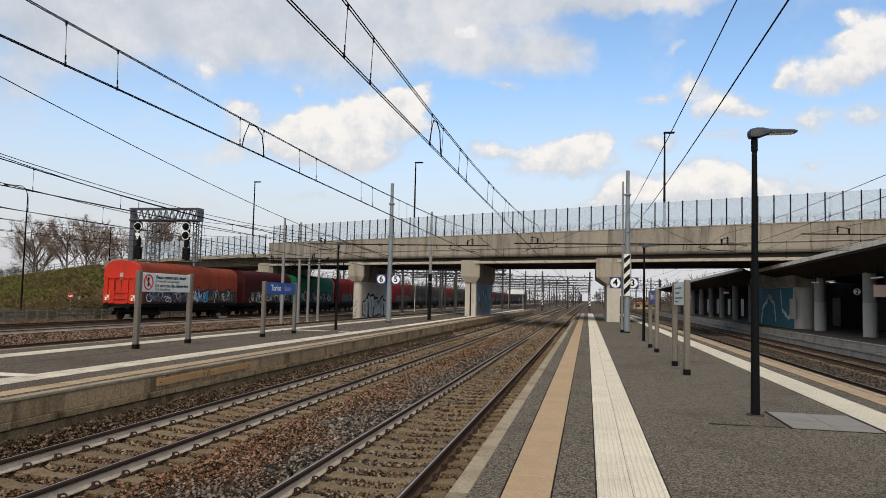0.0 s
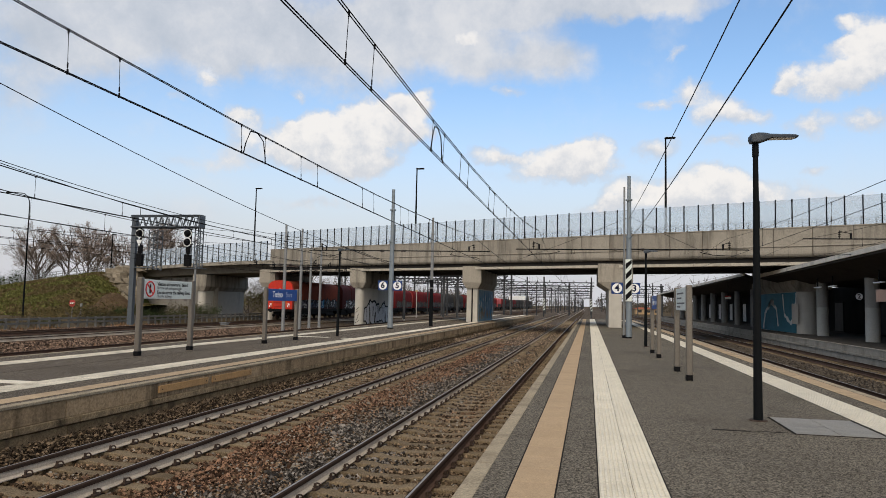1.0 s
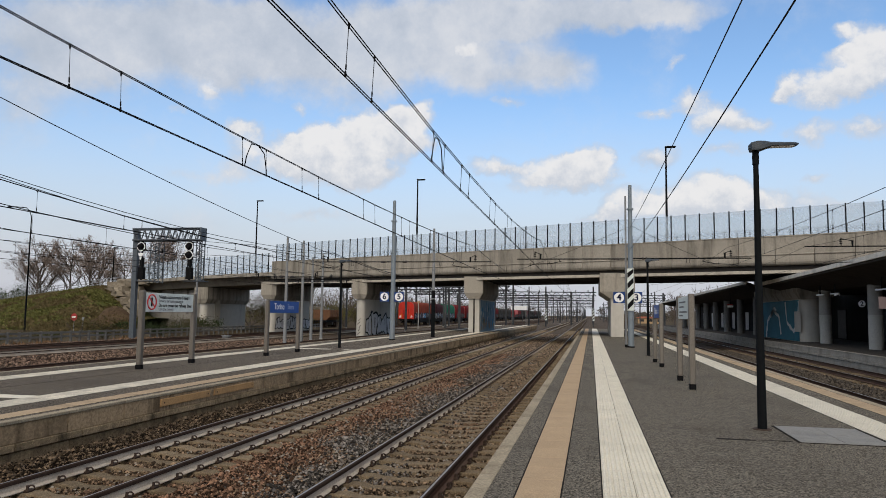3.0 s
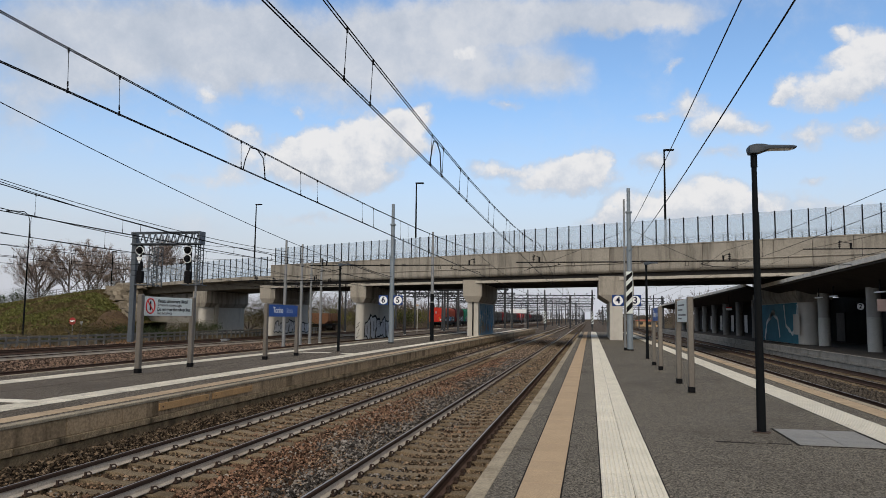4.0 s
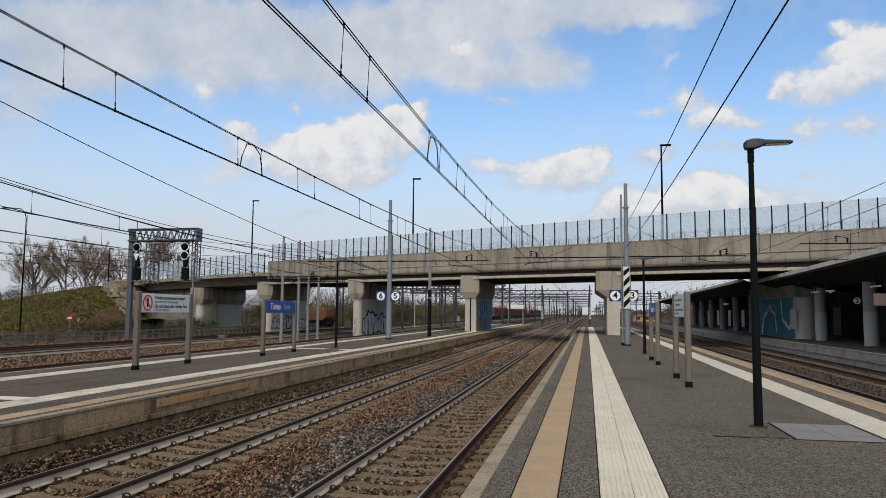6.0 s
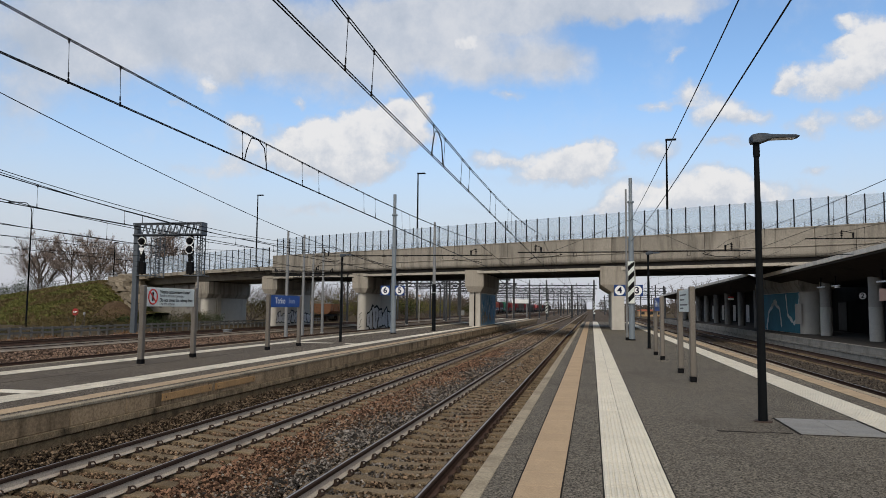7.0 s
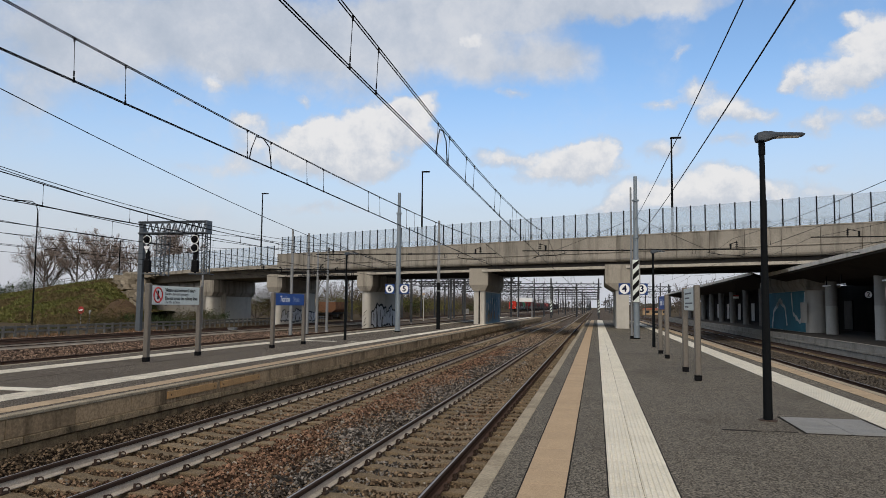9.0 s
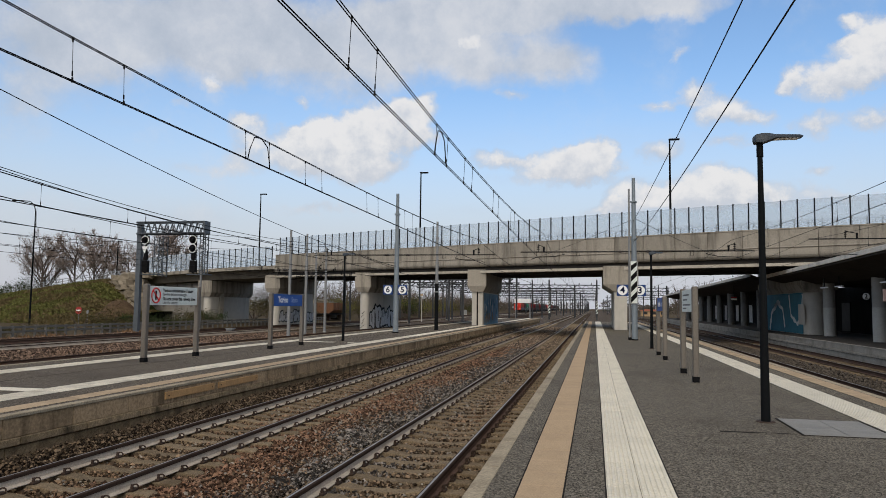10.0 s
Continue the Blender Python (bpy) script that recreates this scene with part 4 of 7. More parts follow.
def brush(parent, x, pts, w, material, face, seed):
    """A ragged painted streak on a wall whose face looks along x; pts are y, z."""
    rng = random.Random(seed)
    bm = B()
    left, right = [], []
    for i in range(len(pts) - 1):
        (ya, za), (yb, zb) = pts[i], pts[i + 1]
        l = math.hypot(yb - ya, zb - za)
        for k in range(6):
            f = k / 6
            ny, nz = -(zb - za) / l, (yb - ya) / l
            c = (ya + (yb - ya) * f, za + (zb - za) * f)
            r, q = w * rng.uniform(0.35, 1.0), w * rng.uniform(0.35, 1.0)
            left.append((x + face * 0.01, c[0] + ny * r, c[1] + nz * r))
            right.append((x + face * 0.01, c[0] - ny * q, c[1] - nz * q))
    vl, vr = [bm.verts.new(v) for v in left], [bm.verts.new(v) for v in right]
    for i in range(len(vl) - 1):
        bm.faces.new((vl[i], vl[i + 1], vr[i + 1], vr[i]))
    part("painted_streak", bm, material, parent, "ragged painted streak")


for _n, _a, _b in (("spray_pale", (0.55, 0.55, 0.56), (0.44, 0.44, 0.46)), ("spray_blue", (0.06, 0.24, 0.42), (0.04, 0.14, 0.28)), ("spray_grey_blue", (0.58, 0.59, 0.61), (0.44, 0.45, 0.48)), ("spray_dark", (0.02, 0.022, 0.025), None),
                   ("mural_white", (0.62, 0.64, 0.62), (0.38, 0.44, 0.46))):
    M[_n] = mat(_n, _a, _b, 3, 0.7, 0, 0.0, 30)
M["mural_sand"] = mat("mural_sand", (0.30, 0.25, 0.18), (0.18, 0.16, 0.12), 3, 0.7, 0, 0.0, 30)
M["mural_sky"] = mat("mural_sky", (0.20, 0.32, 0.46), (0.12, 0.22, 0.36), 3, 0.7, 0, 0.0, 30)
M["mural_dark"] = mat("mural_dark", (0.15, 0.26, 0.36), (0.26, 0.36, 0.44), 1.1, 0.7, 0, 0.05, 9, (0.05, 0.08, 0.11), 1.1, 0.6, 5)

# Brown tone puts the slab's shadow into the box girder's colour
M["girder_shadowed"] = mat("girder_shadowed", (0.20, 0.178, 0.145), (0.15, 0.134, 0.11), 3, 0.9, 0, 0.2, 30, (0.08, 0.07, 0.057), 0.8, 0.5, 3)
build_bridge()
pier(2.08, 0.0, 1.0, 2.75, round_end=False)
p2 = pier(-10.62, 0.0, 1.0, 1.75, round_end=False)
part("mural", box(B(), 0.502, 0.512, 0.75, 10.8, 0.02, 3.0), "mural_dark", p2, "dark blue painted mural")
_r = random.Random(31)
for k in range(84):
    low = k % 6 in (3, 4)
    y0, z0, up = 0.95 + 9.6 * _r.random(), _r.uniform(0.1, 0.9) if low else _r.uniform(0.5, 2.3), _r.uniform(0.3, 0.9)
    brush(p2, 0.512 + 0.0015 * (k % 4), [(y0, z0), (y0 + _r.uniform(-0.25, 0.25), z0 + up * 0.5), (y0 + _r.uniform(-0.4, 0.4), min(2.95, z0 + up))], _r.uniform(0.08, 0.32),
          ("mural_white", "spray_blue", "mural_blue", "mural_sand", "mural_sand", "mural_sky")[k % 6], 1, k)
part("downpipe", rod(B(), (0.02, -0.07, 0), (0.02, -0.07, 3.3), 0.06, 0.06, 8), "black", p2, "black drain pipe")
p1 = pier(-23.72, -0.9, 0.95, 1.72)
scrawl(p1, 0.478, 0.7, 10.6, 0.15, 3.0, 4, "spray_grey_blue", wide=(1.9, 2.4))
for k in range(5):
    box_z = 0.3 + k * 0.35
    part("spray_outline", rod(B(), (-0.25 + 0.1 * (k % 3), -0.01, box_z), (0.15 - 0.1 * (k % 2), 0.0, box_z + 0.3), 0.03, 0.02, 5), "spray_dark", p1)
p0 = pier(-36.9, -0.9, 1.2, 1.9)
scrawl(p0, 0.605, 0.5, 10.5, 0.5, 2.1, 9, wide=(1.1, 1.7))
pier(-48.9, -0.9, 1.1, 1.9, top=4.35)
p5 = pier(15.75, 0.0, 1.5, 2.2, y=57.3, length=13.7)
part("mural", box(B(), -0.765, -0.753, 0.75, 13.6, 0.02, 3.05), "mural_blue", p5, "teal painted mural")
for k, (w, pts) in enumerate(((0.26, [(11.1, 0.1), (10.3, 1.55), (8.4, 2.3), (6.5, 1.8), (5.95, 0.1)]), (0.22, [(4.55, 2.95), (4.1, 1.4), (2.4, 0.75), (1.0, 1.0)]), (0.20, [(0.75, 2.95), (0.85, 2.0)]),
                              (0.30, [(9.2, 2.0), (8.2, 2.45), (7.2, 2.2)]))):
    brush(p5, -0.766, pts, w, "mural_white", -1, 20 + k)
part("notice", box(B(), -0.785, -0.766, 0.2, 1.9, 0.7, 2.2), "pier_concrete", p5, "grey pasted notice")


# ---------------------------------------------------------------- platform furniture
def text_mesh(words, size, name="writing", bold=0.0):
    cu = bpy.data.curves.new(name, "FONT")
    cu.body, cu.size, cu.align_x, cu.align_y, cu.extrude = words, size, "CENTER", "CENTER", 0.002
    cu.offset = bold * size
    ob = new(name, cu)
    bpy.context.view_layer.update()
    me = bpy.data.meshes.new_from_object(ob.evaluated_get(bpy.context.evaluated_depsgraph_get()))
    bpy.data.objects.remove(ob)
    return me


def lamp_post(x, y, h, reach, label):
    t = thing("street_lamp", (x, y, 0), label, "street lamp", "platform lamps")
    bm = rod(B(), (0, 0, 0.0), (0, 0, h - 0.32), 0.070, 0.040, 16)
    smooth(part("pole", bm, "dark_steel", t))
    bm = rod(B(), (0, 0, 0.0), (0, 0, 0.012), 0.14, 0.135, 16)
    part("base_plate", bm, "rust", t, "rusty base ring")
    bm = rod(B(), (0, 0, h - 0.36), (0, 0, h - 0.12), 0.052, 0.05, 12)
    rod(bm, (0, 0, h - 0.14), (0.02, 0, h - 0.02), 0.06, 0.05, 12)
    smooth(part("bracket", bm, "dark_steel", t))
    # flat head: a shell that tapers to the tip
    rings = []
    for u, w, z0, z1 in ((-0.10, 0.05, -0.05, 0.0), (-0.07, 0.10, -0.095, 0.035), (0.03, 0.125, -0.10, 0.055), (0.13, 0.125, -0.065, 0.05), (0.21, 0.12, -0.035, 0.032), (reach - 0.05, 0.10, -0.03, 0.018), (reach, 0.08, -0.02, 0.006)):
        rings.append([(u, -w, z0), (u, w, z0), (u, w, (z0 + z1) / 2), (u, w * 0.6, z1), (u, -w * 0.6, z1), (u, -w, (z0 + z1) / 2)])
    smooth(part("head", loft(B(), [[(a, b, c + h - 0.05) for a, b, c in r] for r in rings]), "lamp_grey", t, "flat dark grey luminaire"), 35)
    bm = box(B(), 0.22, reach - 0.06, -0.075, 0.075, h - 0.092, h - 0.082)
    part("lens", bm, "white_paint", t, "clear lamp glass")
    return t


def sign_posts(t, l, h):
    for y in (0, l):
        bm = box(B(), -0.07, 0.07, y - 0.085, y + 0.085, 0.12, h, 0.02)
        part("post", bm, "post_bronze", t, "bronze anodised post")
        bm = box(B(), -0.075, 0.075, y - 0.09, y + 0.09, 0.0, 0.13, 0.006)
        part("post_foot", bm, "black", t, "black rubber foot sleeve")


def warning_sign(x, y, l, face, label, ringed=True):
    """White board along the platform with a red ring and four lines of print."""
    t = thing("warning_sign", (x, y, 0), label, "sign", "platform signs")
    sign_posts(t, l, 2.25)
    part("board", box(B(), -0.03, 0.03, 0.06, l - 0.06, 1.64, 2.2, 0.006), "board_white", t, "white enamel board")
    if not ringed:
        for z, w, c in ((2.05, 1.3, "print_grey"), (1.93, 0.9, "print_grey"), (1.80, 1.5, "print_grey"), (1.71, 0.7, "print_grey")):
            part("print_bar", box(B(), *sorted((face * 0.031, face * 0.035)), l - 0.35 - w, l - 0.35, z, z + 0.038), c, t)
        return t
    ring = B()
    cy = 0.42 if face > 0 else l - 0.42
    pts = [(face * 0.033, cy + 0.215 * math.cos(a), 1.925 + 0.215 * math.sin(a)) for a in np.linspace(0, math.tau, 25)]
    chain(ring, pts, 0.022, 6)
    rod(ring, (face * 0.033, cy - 0.15, 2.07), (face * 0.033, cy + 0.15, 1.78), 0.02, 0.02, 6)
    part("ring", ring, "sign_red", t, "red prohibition ring")
    part("pictogram", box(B(), *sorted((face * 0.031, face * 0.036)), cy - 0.035, cy + 0.035, 1.80, 2.06), "black", t)
    lines = [("Vietato attraversare i binari", 0.150, 2.08, True), ("Servirsi del sottopassaggio", 0.125, 1.965, False),
             ("Do not cross the railway lines", 0.150, 1.83, True), ("Use the subway", 0.125, 1.72, False)]
    for words, size, z, bold in lines:
        me = text_mesh(words, size * 1.0, bold=0.014 if bold else 0.0)
        w = max(v.co.x for v in me.vertices) - min(v.co.x for v in me.vertices)
        yc = 0.78 + w / 2 if face > 0 else l - 0.78 - w / 2
        put("writing", me, "black" if bold else "print_grey", t, at=pose(face * 0.034, yc, z, 90, 0, 90 if face > 0 else -90))
    return t


def station_sign(x, y, l, face, label):
    t = thing("station_sign", (x, y, 0), label, "sign", "platform signs")
    sign_posts(t, l, 2.14)
    part("board", box(B(), -0.035, 0.035, 0.06, l - 0.06, 1.64, 2.11, 0.006), "sign_blue", t, "blue enamel board")
    for words, size, k in (("Torino", 0.34, 0.33), ("Stura", 0.30, 0.70)):
        me = text_mesh(words, size, bold=0.016 if k < 0.5 else 0.0)
        put("writing", me, "white_paint" if k < 0.5 else "pale_blue", t, at=pose(face * 0.038, l * (k if face > 0 else 1 - k), 1.885, 90, 0, 90 if face > 0 else -90))
    return t


def number_panel(parent_at, digit, label, w=0.62, ground="sign_navy", disc="white_paint", ink="ink_navy"):
    t = thing("track_number_sign", parent_at, label, "sign", "track numbers")
    part("panel", box(B(), -w / 2, w / 2, -0.02, 0.02, -w / 2, w / 2, 0.01), ground, t)
    part("disc", rod(B(), (0, -0.020, 0), (0, -0.027, 0), w * 0.43, w * 0.43, 28), disc, t, "white disc")
    put("number", text_mesh(digit, w * 0.80, bold=0.026), ink, t, at=pose(0, -0.030, 0, 90, 0, 0))
    part("bracket", box(B(), -0.03, 0.03, 0.02, 0.10, -0.18, 0.18), "galvanised", t)
    return t


M["sign_navy"] = mat("sign_navy", (0.012, 0.045, 0.17), (0.010, 0.036, 0.14), 4, 0.45, 0, 0.02, 60)
M["sign_faded"] = mat("sign_faded", (0.36, 0.055, 0.05), (0.28, 0.05, 0.045), 4, 0.6, 0, 0.02, 60)
M["ink_navy"] = mat("ink_navy", (0.008, 0.012, 0.04), None, 4, 0.6, 0, 0.0, 60)
M["print_grey"] = mat("print_grey", (0.16, 0.16, 0.16), None, 4, 0.6, 0, 0.0, 60)
M["pale_blue"] = mat("pale_blue", (0.36, 0.44, 0.60), None, 4, 0.5, 0, 0.0, 60)

lamp_post(2.56, 12.11, 4.47, 0.62, "dark grey steel platform lamp with a flat head")
lamp_post(2.42, 32.9, 4.20, 0.50, "dark grey steel platform lamp with a flat head")
lamp_post(-11.80, 33.5, 4.22, 0.52, "dark grey steel platform lamp on the island platform")
warning_sign(-12.70, 19.0, 2.80, 1, "white safety sign with red ring on two bronze posts")
warning_sign(2.33, 18.2, 2.45, -1, "white safety sign between bronze posts on the asphalt", False)
station_sign(-12.20, 26.3, 3.05, 1, "blue station name sign on two bronze posts")
station_sign(2.33, 25.85, 2.6, -1, "blue station name sign on bronze posts by the lamp")


def hatch():
    t = thing("floor_hatch", (3.40, 11.75, 0), "grey metal inspection cover flush in the asphalt", "hatch", turn=0)
    part("frame", box(B(), -0.62, 0.62, -0.80, 0.80, -0.03, 0.005), "joint", t, "dark gap round the covers")
    for i in range(2):
        for j in range(2):
            part("cover_plate", box(B(), -0.58 + i * 0.585, -0.005 + i * 0.585, -0.76 + j * 0.765, -0.005 + j * 0.765, -0.02, 0.010, 0.003), "hatch_grey", t)


M["hatch_grey"] = mat("hatch_grey", (0.265, 0.25, 0.22), (0.21, 0.198, 0.175), 6, 0.6, 0.2, 0.3, 90, (0.15, 0.145, 0.14), 2, 0.5)
hatch()


M["board_ochre"] = mat("board_ochre", (0.46, 0.275, 0.125), (0.36, 0.215, 0.10), 5, 0.8, 0, 0.2, 40, (0.20, 0.135, 0.075), 1.6, 0.7, 3)


def wall_panel(y0, y1):
    t = thing("cover_board", (-8.55, y0, 0), "tan cover board fixed to the platform edge wall", "board", "boards on the edge wall")
    part("board", box(B(), 0.0, 0.035, 0, y1 - y0, -0.25, -0.105, 0.004), "board_ochre", t)
    for y in (0.1, y1 - y0 - 0.1):
        part("bolt", rod(B(), (0.03, y, -0.18), (0.045, y, -0.18), 0.015, 0.015, 6), "rust", t)


wall_panel(13.55, 15.49)
wall_panel(15.70, 17.68)


# ---------------------------------------------------------------- masts and overhead line
def mast(x, y, z0, top, r, material, label, second=None, group="catenary masts"):
    t = thing("catenary_mast", (x, y, z0), label, "catenary mast", group)
    n, z = 4, 0.0
    bm = B()
    hs = [0, 0.35 * (top - z0), 0.62 * (top - z0), 0.85 * (top - z0), top - z0]
    for i in range(4):
        rod(bm, (0, 0, hs[i]), (0, 0, hs[i + 1]), r * (1 - 0.13 * i), r * (1 - 0.13 * i) * 0.97, 14)
    smooth(part("pole", bm, material, t))
    part("foot", rod(B(), (0, 0, 0), (0, 0, 0.07), r * 1.2, r * 1.15, 14), "black" if z0 > -0.1 else "pier_concrete", t)
    for z in hs[1:4]:
        part("collar", rod(B(), (0, 0, z - 0.04), (0, 0, z + 0.04), r * 1.12, r * 1.12, 12), material, t)
    if second:
        dx, h = second
        part("cable_tube", rod(B(), (dx, 0, 0.0), (dx, 0, h - z0), 0.055, 0.05, 8), "galvanised", t, "slim cable tube")
        part("tube_foot", box(B(), dx - 0.09, dx + 0.09, -0.09, 0.09, 0.0, 0.16, 0.01), "black", t, "black foot box")
    return t


def cantilever(parent, dx, z, contact):
    """Horizontal tube with insulators and a registration arm; dx: signed reach from the mast."""
    s = 1 if dx > 0 else -1
    part("bracket_tube", rod(B(), (0, 0, z), (dx, 0, z), 0.035, 0.03, 8), "dark_steel", parent)
    bm = B()
    for k in range(4):
        a = dx * 0.10 + s * k * 0.07
        rod(bm, (a, 0, z), (a + s * 0.035, 0, z), 0.075, 0.075, 8)
    part("insulator", bm, "insulator", parent)
    bm = chain(B(), [(dx * 0.62, 0, z), (dx * 0.62, 0, z - 0.12), (dx * 0.60, 0, contact + 0.30), (dx * 0.70, 0, contact + 0.16), (dx * 0.86, 0, contact + 0.12), (dx * 0.9, 0, contact + 0.02)], 0.018, 6)
    part("registration_arm", bm, "wire", parent)
    bm = rod(B(), (dx * 0.84, 0, z), (dx * 0.84, 0, z + 0.45), 0.02, 0.02, 6)
    for k in range(3):
        rod(bm, (dx * 0.84, 0, z + 0.12 + k * 0.1), (dx * 0.84, 0, z + 0.16 + k * 0.1), 0.07, 0.07, 8)
    rod(bm, (dx * 0.79, 0, z + 0.02), (dx * 0.79, 0, z + 0.30), 0.045, 0.06, 8)
    rod(bm, (dx * 0.79, 0, z + 0.28), (dx * 0.84, 0, z + 0.40), 0.02, 0.02, 6)
    part("hanger", bm, "wire", parent)
    bm = chain(B(), [(dx * 0.50, 0, z), (dx * 0.50, 0, z - 0.24), (dx * 0.475, 0, z - 0.24), (dx * 0.475, 0, z)], 0.012, 5)
    part("stirrup", bm, "wire", parent)


ma = mast(-12.36, 45.0, 0.0, 8.9, 0.17, "mast_blue", "blue-grey stepped steel catenary mast on the island platform")
cantilever(ma, 6.3, 4.95, 4.45)
cantilever(ma, -5.6, 4.95, 4.45)
slim = mast(-11.15, 51.6, 0.0, 7.85, 0.13, "galvanised", "slim galvanised catenary mast with a black lower length")
part("sleeve", rod(B(), (0, 0, 0.05), (0, 0, 3.35), 0.137, 0.137, 14), "dark_steel", slim, "black painted lower length")
m4 = mast(2.13, 41.15, 0.0, 8.9, 0.165, "mast_blue", "blue-grey stepped catenary mast with a striped guard plate", second=(-0.25, 8.3))
cantilever(m4, -6.2, 4.82, 4.40)
cantilever(m4, 6.2, 4.85, 4.40)


m5 = mast(22.0, 41.15, 0.0, 8.5, 0.165, "mast_blue", "blue-grey stepped catenary mast behind the station building")
cantilever(m5, -11.0, 5.46, 4.5)


def striped_guard(x, y, z0, z1, w):
    t = thing("striped_guard", (x, y, z0), "white plate with black slanting stripes on the mast", "guard plate", "striped guards")
    h = z1 - z0
    part("plate", box(B(), -w / 2, w / 2, -0.02, 0.0, 0, h), "board_white", t)
    part("frame", box(B(), -w / 2 - 0.025, w / 2 + 0.025, 0.001, 0.02, -0.025, h + 0.025), "galvanised", t)
    n = max(2, round(h / (w * 1.65)))
    for k in range(n):
        a = k * h / n
        bm = B()
        pts = [(-w / 2 + 0.01, a + 0.02), (w / 2 - 0.01, a + 1.05 * w), (w / 2 - 0.01, a + 1.05 * w + h / n * 0.54), (-w / 2 + 0.01, a + 0.02 + h / n * 0.54)]
        pts = [(p, min(q, h - 0.01)) for p, q in pts]
        loft(bm, [[(p, -0.022, q) for p, q in pts], [(p, -0.027, q) for p, q in pts]])
        part("stripe", bm, "black", t)
    return t


striped_guard(2.11, 40.95, 2.0, 4.28, 0.34)
number_panel((1.50, 40.92, 2.70), "4", "blue square panel with a white disc and number")
number_panel((2.42, 41.05, 2.70), "3", "blue square panel with a white disc and number behind the mast")
number_panel((-12.85, 44.80, 2.72), "6", "blue square panel with a white disc and number")
number_panel((-11.90, 44.80, 2.72), "5", "blue square panel with a white disc and number")
for x, y, top, r in ((-23.1, 53.0, 7.5, 0.14), (-23.4, 57.0, 7.6, 0.14), (-24.3, 61.4, 6.5, 0.13), (-24.65, 64.8, 7.1, 0.13), (-38.2, 66.0, 6.4, 0.13)):
    mm = mast(x, y, BALLAST, top, r, "galvanised", "galvanised steel catenary mast standing in the ballast")
    if x > -30:
        cantilever(mm, 3.0, 5.2, 4.6)
        cantilever(mm, -3.0, 5.2, 4.6)


def wire(name, label, pts, r, material="wire", category="cable"):
    return tagged(part(name, chain(B(), pts, r, 5), material), label, category, "loose cables")


DROPPER_YS = (3.4, 4.5, 8.4, 9.5, 13.4, 14.5, 16.5, 17.6, 21.4, 22.6, 26.0, 27.2, 31.0, 32.3, 36.5, 38.0)


def catenary(xc, supports, contact, high, low, r, label, twin=0.04, zigzag=0.18, fall=0.0, lean=0.0):
    """Contact wires and the hanging carrier wire over one track, from support to support."""
    t = thing("catenary", (xc, 0, 0), label, "overhead wires", "overhead line")
    carrier, contact_line, drops = [], [], []
    wire_z = lambda y: contact + fall * (15.0 - min(y, 43.0))
    for i, (a, b) in enumerate(zip(supports, supports[1:])):
        za, zb = (zigzag, -zigzag) if i % 2 else (-zigzag, zigzag)
        contact_line += [(za, a, wire_z(a))] + ([(zb, b, wire_z(b))] if b == supports[-1] else [])
        for k in range(10 if b != supports[-1] else 11):
            f = k / 10
            carrier.append((za + (zb - za) * f, a + (b - a) * f, low + (high - low) * (2 * f - 1) ** 2))
        for yd in (DROPPER_YS if a == -7.0 and r < 0.0086 and twin else np.arange(a + 3, b, 4.5 if twin else 9.5)):
            f = (yd - a) / (b - a)
            drops.append((za + (zb - za) * f, a + (b - a) * f, low + (high - low) * (2 * f - 1) ** 2))
    for s in (-1, 1) if twin else (1,):
        part("contact_wire", chain(B(), [(x + s * twin / 2, y, z) for x, y, z in contact_line], r, 5), "wire", t)
        part("carrier_wire", chain(B(), [(x + lean + s * twin / 2, y, z) for x, y, z in carrier], r, 5), "wire", t)
    far = B()
    for x, y, z in drops:
        bm = B() if y < 43 else far
        zc = wire_z(y)
        rod(bm, (x, y, zc - 0.02), (x + lean, y, z), r * 0.6, r * 0.6, 4, False)
        rod(bm, (x, y, zc - 0.02), (x, y, zc + 0.05), r * 2.0, r * 1.6, 5)
        if y < 43:
            rod(bm, (x + lean * 0.15, y, zc + 0.07), (x + lean * 0.2, y, zc + 0.14), r * 1.3, r * 1.3, 5)
            rod(bm, (x + lean, y, z - 0.05), (x + lean, y, z + 0.02), r * 1.6, r * 1.9, 5)
        if y < 43:
            part("dropper", bm, "wire", t)
    tagged(part("dropper_row", far, "wire", t), "thin dropper wires with clamps", kind="stuff")
    return t


OUTER_SPANS = (-19.0, 17.0, 53.0, 98.0, 143.0, 193.0, 243.0, 303.0)
SPANS = (-7.0, 43.0, 93.0, 143.0, 193.0, 243.0, 303.0)
for i, xc in enumerate(TRACKS):
    near = i < 2
    catenary((-2.96, -6.86)[i] if near else xc, SPANS if i < 4 else OUTER_SPANS, (4.575, 4.615, 4.5, 4.5, 4.72, 4.6, 4.6, 4.6)[i], (6.05, 5.75)[i] if near else (5.82 if i == 5 else 5.6), (5.13, 5.17)[i] if near else (5.27 if i == 5 else 5.2 if i == 6 else 5.04), 0.0085 if near else (0.009 if i < 4 else 0.012),
             "twin contact wires hung from a carrier over the track", zigzag=0.03 if near else 0.15, twin=0.04 if near or i > 3 else 0.0, fall=0.0075 if near else 0.0, lean=(0.03, -0.02)[i] if near else 0.0)
for x, dy in ((-6.86, 13.45), (-2.95, 13.3)):
    zc = 4.62 if x < -5 else 4.58
    pts = [(x - 0.02, dy + 0.06, zc), (x, dy + 0.10, zc + 0.22), (x, dy + 0.30, zc + 0.52), (x, dy + 0.62, zc + 0.56), (x, dy + 0.92, zc + 0.44), (x, dy + 1.02, zc + 0.15), (x, dy + 1.04, zc)]
    wire("jumper_cable", "looped jumper cable between contact and carrier wire", pts, 0.012)


